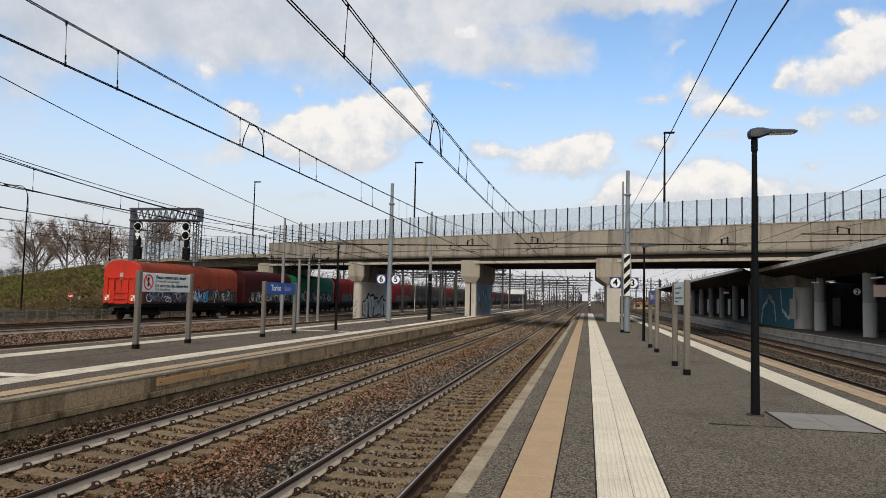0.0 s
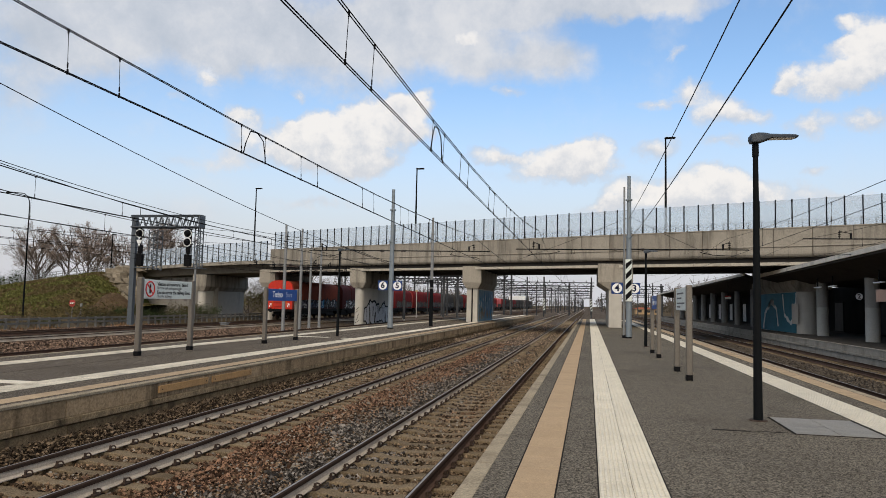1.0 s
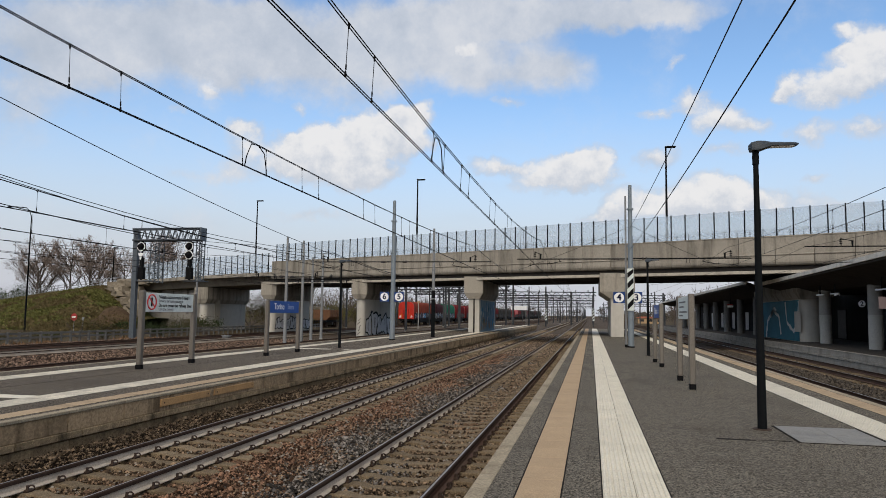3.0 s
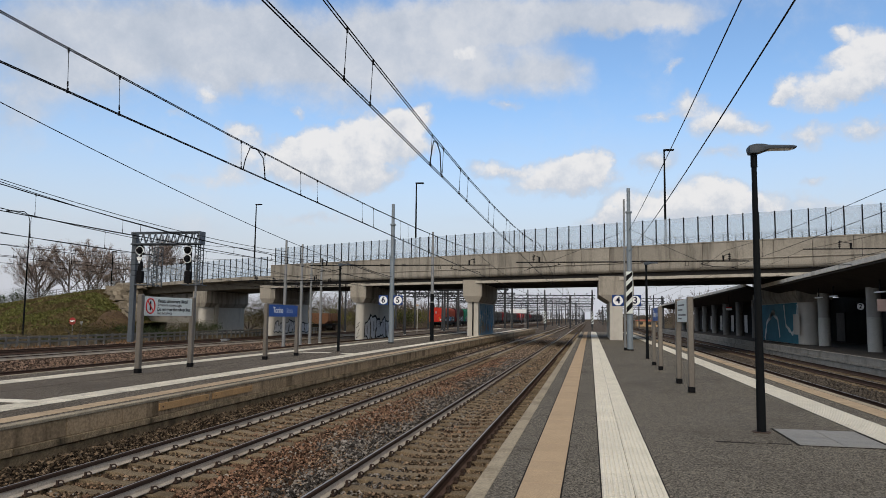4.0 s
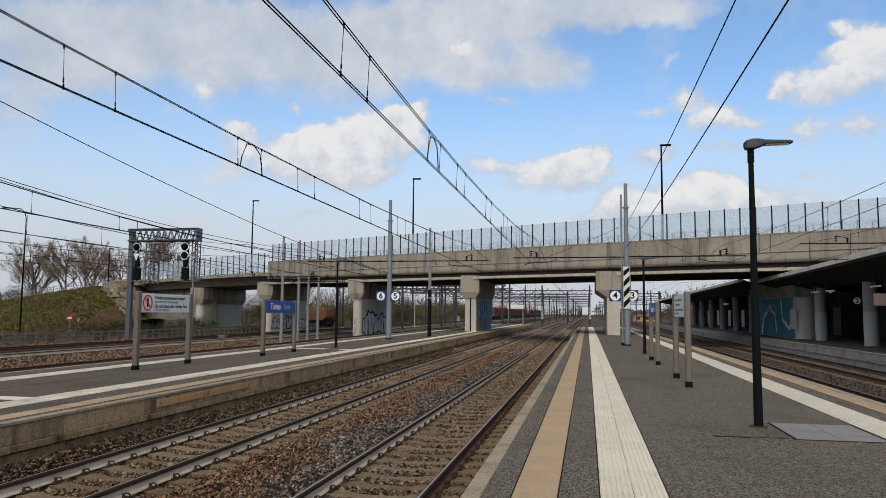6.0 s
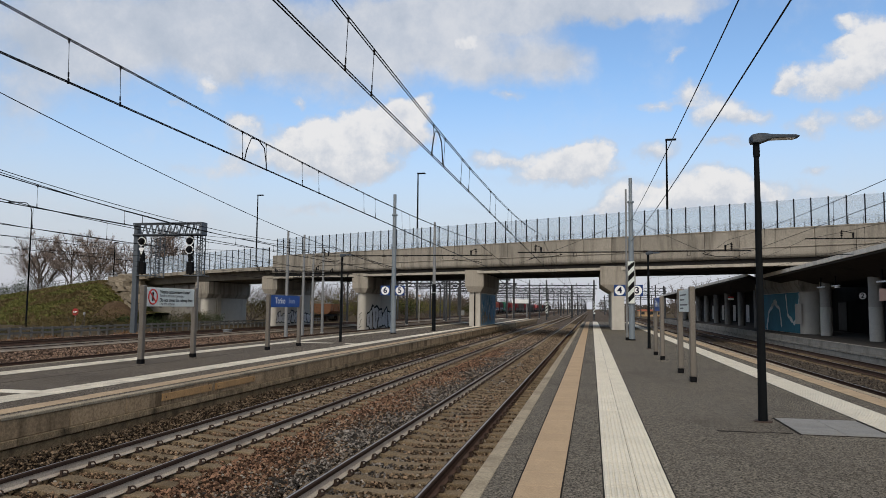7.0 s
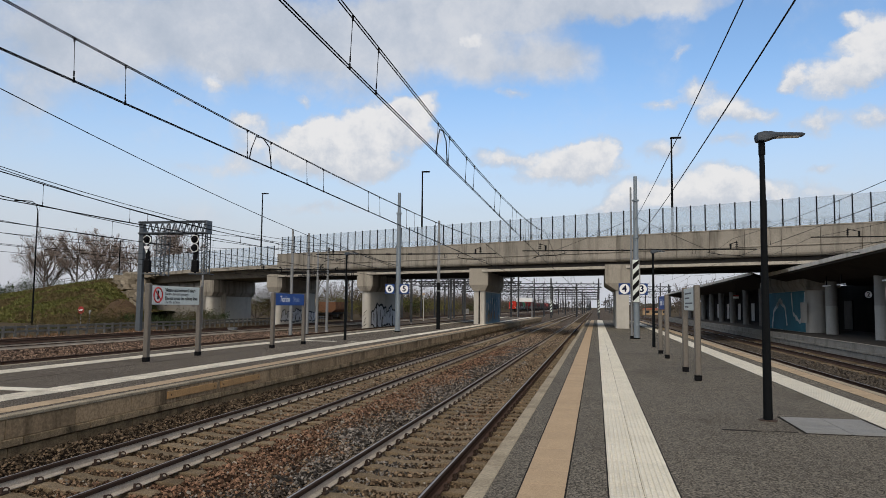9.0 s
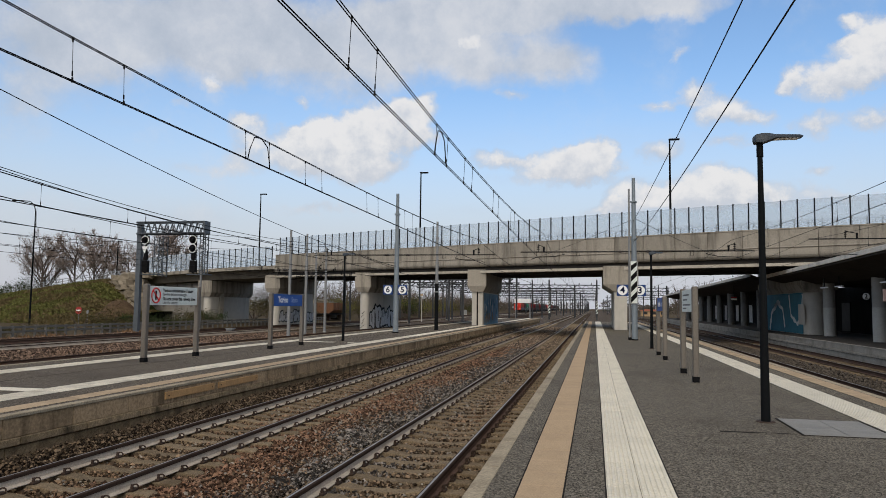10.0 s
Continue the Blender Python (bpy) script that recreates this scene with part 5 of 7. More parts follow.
def hang(a, b, sag, n=12):
    return [(a[0] + (b[0] - a[0]) * k / n, a[1] + (b[1] - a[1]) * k / n, a[2] + (b[2] - a[2]) * k / n - sag * 4 * (k / n) * (1 - k / n)) for k in range(n + 1)]


wire("feeder_cable", "single black feeder cable to the island mast", hang((-11.0, -8, 8.6), (-12.36, 45, 4.22), 1.12, 30), 0.011)
wire("earth_cable", "black earth cable along the platform masts", hang((2.12, -8, 6.5), (2.10, 41.1, 6.5), 0.35), 0.011)
wire("earth_cable", "black earth cable along the platform masts", hang((2.10, -8, 5.35), (2.10, 41.1, 5.35), 0.40), 0.011)
wire("stay_cable", "thin stay cable from the platform mast to the bridge", hang((2.08, 41.1, 6.6), (-6.0, 62.0, 5.5), 0.1), 0.012)
wire("stay_cable", "thin stay cable from the platform mast to the bridge", hang((2.08, 41.1, 6.7), (9.0, 56.5, 5.6), 0.1), 0.012)
for x, z, sag in ((-19.5, 6.30, 0.62), (-19.3, 6.18, 0.76), (-26.0, 6.9, 0.7), (-27.5, 6.0, 0.6), (-36.0, 6.6, 0.7)):
    wire("feeder_cable", "black feeder cable over the outer tracks", hang((x, 19, z), (x, 53, z), sag) + hang((x, 53, z), (x, 105, z - 0.3), 0.8)[1:], 0.014)


# ---------------------------------------------------------------- signal gantry
def lattice(bm, a, b, h, w, n, r, axis):
    """Box lattice girder along axis 0 (x) or 2 (z) from a, length b."""
    for sy in (-w / 2, w / 2):
        for sz in (0, h):
            p = Vector(a) + (Vector((0, sy, sz)) if axis == 0 else Vector((sz, sy, 0)))
            q = p + (Vector((b, 0, 0)) if axis == 0 else Vector((0, 0, b)))
            rod(bm, p, q, r, r, 4)
        for k in range(n):
            f0, f1 = b * k / n, b * (k + 1) / n
            u, v = ((0, h) if k % 2 else (h, 0))
            if axis == 0:
                rod(bm, (a[0] + f0, a[1] + sy, a[2] + u), (a[0] + f1, a[1] + sy, a[2] + v), r * 0.6, r * 0.6, 4)
            else:
                rod(bm, (a[0] + u, a[1] + sy, a[2] + f0), (a[0] + v, a[1] + sy, a[2] + f1), r * 0.6, r * 0.6, 4)
    return bm


def signal_gantry():
    t = thing("signal_gantry", (-38.75, 57.0, -0.97), "grey lattice cantilever gantry carrying two railway signals", "signal gantry")
    g = 0.97
    z = 7.80 + g
    part("mast", box(B(), -0.40, 0.03, -0.2, 0.2, 0, z + 0.90, 0.02), "gantry_grey", t, "grey steel box mast")
    part("footing", box(B(), -0.7, 0.4, -0.6, 0.6, 0, 0.15), "pier_concrete", t)
    part("arm", lattice(B(), (-0.34, 0, z - 0.1), 6.5, 1.0, 0.8, 22, 0.07, 0), "gantry_grey", t, "lattice arm")
    part("arm_end", box(B(), 6.10, 6.22, -0.46, 0.46, z - 0.14, z + 0.96), "gantry_grey", t)
    part("walkway", box(B(), -0.34, 6.16, -0.45, 0.45, z - 0.08, z - 0.02), "gantry_grey", t)
    part("aerial", rod(B(), (0.25, 0, z + 0.85), (0.25, 0, z + 1.7), 0.035, 0.025, 6), "gantry_grey", t)
    for x, two in ((0.42, False), (5.0, True)):
        z0 = 4.22 + g
        if two:
            part("ladder_cage", lattice(B(), (x + 0.55, 0.3, z0), z - z0, 0.5, 0.5, 14, 0.05, 2), "gantry_grey", t, "caged ladder")
        part("stand", box(B(), x - 0.45, x + 1.3, -0.3, 0.9, z0 - 0.07, z0), "gantry_grey", t, "grating stand")
        s = part("signal_head", box(B(), x - 0.07, x + 0.07, -0.07, 0.07, z0 + 0.05, z - 0.1, 0.02), "black", t, "black signal post with lamp housings")
        part("relay_box", box(B(), x - 0.27, x + 0.27, -0.2, 0.2, z0 + 0.12, z0 + 1.15, 0.03), "black", s)
        part("wiring_box", box(B(), x - 0.16, x + 0.16, -0.16, 0.16, z0 + 1.2, z - 1.6, 0.03), "black", s)
        part("lamp_box", box(B(), x - 0.20, x + 0.20, -0.2, 0.2, z - (1.75 if two else 1.0), z - 0.25, 0.03), "black", s)
        for k in range(2 if two else 1):
            zz = z - 0.64 - k * 0.74
            part("backplate", rod(B(), (x, -0.21, zz), (x, -0.24, zz), 0.385, 0.385, 28), "white_paint", s, "white ring")
            part("face", rod(B(), (x, -0.241, zz), (x, -0.255, zz), 0.31, 0.31, 28), "black", s)
            part("hood", rod(B(), (x, -0.25, zz), (x, -0.55, zz), 0.19, 0.17, 12), "black", s)
        if not two:
            part("triangle", loft(B(), [[(x - 0.28, y, z - 1.2), (x + 0.28, y, z - 1.2), (x, y, z - 1.8)] for y in (-0.21, -0.24)]), "white_paint", s, "white triangle plate")
    part("ladder_cage", lattice(B(), (1.25, 0.3, 4.0 + g), z - 4.3 - g, 0.85, 0.7, 12, 0.055, 2), "gantry_grey", t, "caged ladder")


M["gantry_grey"] = mat("gantry_grey", (0.10, 0.115, 0.13), (0.08, 0.092, 0.105), 4, 0.55, 0.3, 0.05, 40, (0.13, 0.13, 0.13), 1.2, 0.4, 4)
signal_gantry()


# ---------------------------------------------------------------- station canopy and building
def canopy(y0, y1, label, rise, ycols, shade="pier_concrete"):
    t = thing("platform_canopy", (13.4, y0, 0), label, "canopy", "platform canopies")
    l = y1 - y0
    sec = lambda y, e: [(0, y, e), (0, y, e - 0.30), (2.3, y, 3.62), (7.0, y, 3.55), (7.0, y, 3.85), (2.3, y, 3.95)]
    n = 6
    part("roof", loft(B(), [sec(l * k / n, rise(y0 + l * k / n) - 0.02) for k in range(n + 1)]), "canopy_shaded", t, "inclined concrete roof coloured dark for its shaded underside")
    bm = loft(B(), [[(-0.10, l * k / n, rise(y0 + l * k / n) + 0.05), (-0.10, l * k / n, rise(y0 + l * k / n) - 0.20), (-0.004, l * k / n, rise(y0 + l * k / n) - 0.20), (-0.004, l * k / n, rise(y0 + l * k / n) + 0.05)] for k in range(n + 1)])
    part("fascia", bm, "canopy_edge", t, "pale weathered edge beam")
    for y in ycols:
        bm = rod(B(), (2.45, y - y0, 0), (2.45, y - y0, 3.66), 0.38, 0.38, 20)
        smooth(part("column", bm, "column_shaded" if shade == "girder" else "column_grey", t, "round concrete column"), 50)
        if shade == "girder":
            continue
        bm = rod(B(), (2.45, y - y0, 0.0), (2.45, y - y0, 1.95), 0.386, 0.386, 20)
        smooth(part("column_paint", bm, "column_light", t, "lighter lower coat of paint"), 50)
    return t


# Column concrete darkened as in shade, for the far canopy
M["column_shaded"] = mat("column_shaded", (0.24, 0.225, 0.20), (0.19, 0.18, 0.16), 2.5, 0.8, 0, 0.1, 30, (0.12, 0.115, 0.105), 0.9, 0.5, 4)
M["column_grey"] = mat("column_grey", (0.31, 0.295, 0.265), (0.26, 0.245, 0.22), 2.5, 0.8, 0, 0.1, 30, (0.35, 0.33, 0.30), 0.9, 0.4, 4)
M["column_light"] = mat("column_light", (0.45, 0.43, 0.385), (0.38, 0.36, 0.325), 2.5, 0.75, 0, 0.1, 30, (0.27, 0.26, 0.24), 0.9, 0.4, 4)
canopy(18.0, 62.0, "dark inclined concrete platform canopy on round columns", lambda y: 4.92 - (y - 30) * 0.0145, (27.4, 36.6, 45.7, 54.8))
canopy(68.0, 148.0, "long dark platform canopy beyond the bridge on columns", lambda y: 4.85 - (y - 68) * 0.006, [76 + 8 * k for k in range(9)], "girder")


def station_building():
    t = thing("station_building", (20.4, 10, 0), "low station building behind the covered platform, coloured near black for shade", "building", kind="structure")
    # wall colour stands for the deep shade behind the platform
    part("wall", box(B(), 0.02, 0.4, 0, 138, 0, 3.7), "building_shaded", t)
    for k in range(14):
        y = 8 + k * 9.4
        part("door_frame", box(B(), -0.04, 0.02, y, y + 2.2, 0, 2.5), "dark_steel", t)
        # far panes are painted pale for the daylight seen between the columns
        part("pane", box(B(), -0.045, -0.04, y + 0.1, y + 2.1, 0.1, 2.4), "dark_glass" if y < 64 else "daylit_glass", t)


M["building_shaded"] = mat("building_shaded", (0.016, 0.0155, 0.015), (0.011, 0.011, 0.011), 2, 0.8, 0, 0.1, 30, (0.04, 0.04, 0.04), 0.5, 0.5)
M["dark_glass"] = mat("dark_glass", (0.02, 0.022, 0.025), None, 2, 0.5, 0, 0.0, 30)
M["daylit_glass"] = mat("daylit_glass", (0.55, 0.56, 0.55), (0.36, 0.37, 0.36), 1, 0.3, 0, 0.0, 30)
station_building()


def hanging_sign(y):
    t = thing("hanging_sign", (14.1, y, 2.65), "small red and white sign hung under the canopy", "sign")
    part("panel", box(B(), -0.28, 0.28, -0.03, 0.03, 0.08, 0.28), "board_white", t)
    part("header", box(B(), -0.28, 0.28, -0.035, 0.035, 0.282, 0.42), "sign_faded", t)
    part("hanger", box(B(), -0.03, 0.03, -0.02, 0.02, 0.42, 1.6), "dark_steel", t)


hanging_sign(80.0)
# White bars added in place of daylight slots above the wall, not lamps
for y in (33.0, 42.0, 49.5, 52.5):
    tube = thing("tube_lamp", (14.9, y, 3.22), "white bar in place of a daylight slot under the canopy", "lamp", "canopy lamps")
    part("tube", box(B(), -0.06, 0.06, -0.7, 0.7, 0, 0.08, 0.01), "white_paint", tube)
    part("bracket", box(B(), -0.03, 0.03, -0.05, 0.05, 0.08, 0.75), "dark_steel", tube)
number_panel((15.02, 45.3, 2.56), "2", "black square panel with white disc and number", 0.44, "black", "white_paint", "black")


nb = thing("hanging_sign", (13.23, 37.0, 2.46), "small pale pink notice hung under the canopy", "sign")
part("panel", box(B(), -0.25, 0.75, -0.03, 0.03, -0.28, 0.28, 0.01), "notice_pink", nb)
part("hanger", box(B(), 0.22, 0.28, -0.02, 0.02, 0.28, 1.14), "dark_steel", nb)


# ---------------------------------------------------------------- embankment, fence, trees
def embankment():
    """Grass slope of the road ramp that falls away from the bridge end."""
    bm = B()
    nu, nv = 60, 14
    grid = []
    for i in range(nu + 1):
        x = -58.0 - 110.0 * (i / nu)
        yf = bridge_front(x)
        crest = max(0.2, ramp_z(bridge_u(x)) - 0.25) * min(1.0, 0.10 + max(0.0, -61.5 - x) * 0.11)
        row = []
        w = 15.0 + (-58.0 - x) * 0.28 if x < -58 else 15.0
        for j in range(nv + 1):
            f = j / nv
            y = yf - w * (1 - f)
            z = -0.95 + (crest + 0.95) * (f * f * (3 - 2 * f) * 0.35 + f * 0.65)
            z += 0.35 * noise.noise(Vector((x * 0.35, y * 0.35, 0))) * math.sin(f * math.pi) + 0.12 * noise.noise(Vector((x * 1.3, y * 1.3, 5))) * math.sin(f * math.pi)
            row.append(bm.verts.new((x, y, z)))
        row.append(bm.verts.new((x, yf + 13, crest)))
        row.append(bm.verts.new((x, yf + 26, -0.98)))
        grid.append(row)
    for i in range(nu):
        for j in range(nv + 2):
            bm.faces.new((grid[i][j], grid[i][j + 1], grid[i + 1][j + 1], grid[i + 1][j]))
    tagged(smooth(part("embankment", bm, "grass"), 80), "green grassy embankment of the road ramp", "embankment", kind="structure")


embankment()


def slope_grass():
    """Tussocks on the slope, green and straw."""
    rng = random.Random(11)
    heaps = {"grass_green": B(), "grass_straw": B()}
    for _ in range(30000):
        x = -58.5 - 58.0 * rng.random()
        yf = bridge_front(x)
        w = 15.0 + (-58.0 - x) * 0.28
        crest = max(0.2, ramp_z(bridge_u(x)) - 0.25) * min(1.0, 0.10 + max(0.0, -61.5 - x) * 0.11)
        f = rng.random()
        y = yf - w * (1 - f)
        z = -0.95 + (crest + 0.95) * (f * f * (3 - 2 * f) * 0.35 + f * 0.65) - 0.05
        z += 0.35 * noise.noise(Vector((x * 0.35, y * 0.35, 0))) * math.sin(f * math.pi) + 0.12 * noise.noise(Vector((x * 1.3, y * 1.3, 5))) * math.sin(f * math.pi)
        dry = noise.noise(Vector((x * 0.22, y * 0.3, 9))) + rng.uniform(-0.16, 0.16) + max(0.0, (x + 70) * 0.09)
        bm = heaps["grass_straw" if dry > 0.09 else "grass_green"]
        h = rng.uniform(0.12, 0.38)
        c = Vector((x, y, z))
        a = Vector((rng.uniform(-0.35, 0.35), rng.uniform(-0.2, 0.2), 0))
        bm.faces.new((bm.verts.new(c - a), bm.verts.new(c + a), bm.verts.new(c + Vector((rng.uniform(-0.2, 0.2), rng.uniform(-0.3, 0.05), h)))))
    for name, bm in heaps.items():
        tagged(part("grass_tufts", bm, name), "rough grass tussocks on the slope", "grass", kind="stuff")


M["grass_green"] = mat("grass_green", (0.120, 0.124, 0.040), (0.165, 0.148, 0.056), 0.7, 0.9, 0, 0.0, 20, island=0.4)
M["grass_straw"] = mat("grass_straw", (0.155, 0.118, 0.058), (0.11, 0.086, 0.043), 0.7, 0.9, 0, 0.0, 20, island=0.25)
slope_grass()


def weeds():
    """Dry weeds in the ballast behind the island platform."""
    rng = random.Random(21)
    bm = B()
    for _ in range(5200):
        y = rng.uniform(17, 60)
        u = rng.random()
        x = -20.0 - abs(rng.gauss(0, 1.3)) if u < 0.45 else (-15.5 - abs(rng.gauss(0, 0.35)) if u < 0.7 else rng.uniform(-41, -36.5))
        if noise.noise(Vector((x * 0.3, y * 0.18, 2))) < 0.0:
            continue
        c = Vector((x, y, BALLAST - 0.06))
        a = Vector((rng.uniform(-0.1, 0.1), rng.uniform(-0.08, 0.08), 0))
        bm.faces.new((bm.verts.new(c - a), bm.verts.new(c + a), bm.verts.new(c + Vector((rng.uniform(-0.15, 0.15), rng.uniform(-0.15, 0.15), rng.uniform(0.1, 0.32))))))
    tagged(part("weeds", bm, "weed_dry"), "dry reddish weeds in the ballast", "weeds", kind="stuff")


M["weed_dry"] = mat("weed_dry", (0.17, 0.10, 0.055), (0.11, 0.07, 0.04), 1.0, 0.9, 0, 0.0, 20, island=0.4)
weeds()


def boulder_wall():
    t = thing("boulder_wall", (-65.2, 93.6, -0.95), "rough wall of stacked pale boulders at the bridge end", "stone wall", kind="structure")
    rng = random.Random(5)
    meshes = []
    for k in range(5):
        bm = B()
        bmesh.ops.create_icosphere(bm, subdivisions=2, radius=1.0)
        for v in bm.verts:
            v.co = Vector((max(-0.62, min(0.62, v.co.x)) / 0.75, max(-0.6, min(0.6, v.co.y)) / 0.75, max(-0.52, min(0.52, v.co.z)) / 0.72)) * (1 + 0.34 * noise.noise(v.co * 1.3 + Vector((k * 9, 0, 0))))
        meshes.append(mesh_of(bm, "boulder"))
    for r in range(8):
        x = -4.0 + (0.5 if r == 7 else 0.0)
        while x < 3.6:
            w = rng.uniform(0.5, 1.45)
            put("boulder", meshes[rng.randrange(5)], "boulder", t, at=Matrix.LocRotScale((x + w * 0.7, -1.4 + r * 0.12 - x * 0.495 + rng.uniform(-0.12, 0.12), 0.45 + r * 0.84 + rng.uniform(-0.16, 0.16)), Euler((rng.uniform(-0.2, 0.2), rng.uniform(-0.2, 0.2), rng.uniform(-0.3, 0.3))), (w, 0.8, rng.uniform(0.48, 0.66))))
            x += w * 1.42


boulder_wall()
AB = thing("abutment", (-64.5, bridge_front(-64.5) + 3.0, -1.0), "grey stained concrete abutment wall under the ramp", "wall", kind="structure", turn=BTURN)
part("wall", box(B(), 0, 18.2, 0, 0.6, 0, 5.5), "abutment_grey", AB)
for k in range(5):
    part("drip_stain", box(B(), 1.2 + k * 3.4, 1.5 + k * 3.4 + 0.3 * (k % 2), -0.006, 0.0, 2.2, 5.4), "joint_grey", AB, "dark water stain")
scrawl_wall = B()
for k in range(26):
    w = random.uniform(0.2, 0.6)
    pts = [(1.0 + k * 0.62 + w * math.cos(q * 0.8 + k), -0.012, 0.9 + 0.55 * math.sin(q * 1.1 + k * 2)) for q in range(8)]
    chain(scrawl_wall, pts, 0.03, 4)
tagged(part("spray_stroke", scrawl_wall, "spray_dark", AB), "dark sprayed strokes", kind="stuff")


def earth_mound():
    bm = B()
    rings = []
    for r, z in ((1.0, 0.0), (0.86, 0.75), (0.62, 1.7), (0.36, 2.6), (0.12, 3.1)):
        ring = []
        for k in range(18):
            a = k * math.tau / 18
            q = r * (1 + 0.22 * noise.noise(Vector((math.cos(a) * 1.5, math.sin(a) * 1.5, z))))
            ring.append((math.cos(a) * 3.4 * q - 0.55 * z, math.sin(a) * 3.6 * q + 0.9 * z, z))
        rings.append(ring)
    tagged(smooth(put("earth_mound", mesh_of(loft(bm, rings), "earth_mound"), "mound_earth", at=(-60.2, 84.0, -1.0)), 60), "heap of brown earth with dry grass beside the boulders", "earth heap", kind="structure")


def mound_grass():
    rng = random.Random(15)
    bm = B()
    for _ in range(1500):
        a, r = rng.uniform(0, 6.283), rng.random() ** 0.5
        z = 3.1 * (1 - r) ** 0.9 - 0.1
        c = Vector((-60.2 + math.cos(a) * 3.3 * r - 0.55 * z, 84.0 + math.sin(a) * 3.5 * r + 0.9 * z, -1.0 + z))
        d = Vector((rng.uniform(-0.25, 0.25), rng.uniform(-0.15, 0.15), 0))
        bm.faces.new((bm.verts.new(c - d), bm.verts.new(c + d), bm.verts.new(c + Vector((rng.uniform(-0.2, 0.2), rng.uniform(-0.4, 0.0), rng.uniform(0.15, 0.5))))))
    tagged(part("grass_tufts", bm, "grass_straw"), "dry grass on the earth heap", "grass", kind="stuff")


mound_grass()
M["mound_earth"] = mat("mound_earth", (0.085, 0.055, 0.032), (0.055, 0.038, 0.024), 2.2, 0.95, 0, 1.0, 9, (0.14, 0.10, 0.055), 0.9, 0.6, fleck=0.7, grit=0.5, gscale=7.0)
earth_mound()


def slope_fence():
    t = thing("slope_fence", (0, 0, 0), "grey steel railing along the top of the ramp", "railing", kind="structure")
    post = mesh_of(box(B(), -0.05, 0.05, -0.05, 0.05, 0, 1.15), "post")
    pts = []
    for i in range(46):
        x = -64.5 - i * 2.0
        p = Vector((x, bridge_front(x) + 0.3, max(0.2, ramp_z(bridge_u(x)) - 0.25)))
        put("post", post, "galvanised", t, at=p)
        pts.append(p)
    for h in (1.1, 0.72, 0.36):
        part("rail", chain(B(), [p + Vector((0, 0, h)) for p in pts], 0.045, 5), "galvanised", t)


slope_fence()


def track_fence():
    """Low concrete fence behind the outer track."""
    t = thing("track_fence", (0, 0, 0), "low grey concrete post and rail fence", "fence", kind="structure")
    post = mesh_of(box(B(), -0.07, 0.07, -0.07, 0.07, 0, 0.92), "fence_post")
    rail = mesh_of(box(B(), -0.035, 0.035, 0.07, 1.03, -0.075, 0.075), "fence_rail")
    for k in range(78):
        y = 24 + k * 1.1
        put("fence_post", post, "fence_grey", t, at=(-41.5, y, -1.0))
        for z in (-0.52, -0.20):
            put("fence_rail", rail, "fence_grey", t, at=(-41.5, y, z))


M["fence_grey"] = mat("fence_grey", (0.16, 0.152, 0.14), (0.11, 0.106, 0.098), 4, 0.9, 0, 0.2, 40, (0.10, 0.10, 0.09), 1.2, 0.6, each=0.15)
track_fence()


def grow(bm, p, d, l, r, depth, rng, ends, spread=0.6):
    """A limb in two bent lengths that divides again and again."""
    mid = p + d * l * 0.5 + Vector((rng.uniform(-1, 1), rng.uniform(-1, 1), 0)) * l * 0.07
    q = p + d * l
    n = 5 if depth > 3 else 3
    rod(bm, p, mid, r, r * 0.85, n, False)
    rod(bm, mid, q, r * 0.85, r * 0.68, n, False)
    if depth == 0:
        ends.append((p, q))
        return
    for k in range(3):
        at = q if k == 0 else p.lerp(q, rng.uniform(0.45, 0.95))
        s = Vector((rng.uniform(-1, 1), rng.uniform(-1, 1), rng.uniform(-0.45, 0.75)))
        nd = (d + s * (spread * (0.5 if k == 0 else 1.1))).normalized()
        grow(bm, at, nd, l * rng.uniform(0.62, 0.80), r * (0.68 if k == 0 else 0.52), depth - 1, rng, ends, spread)


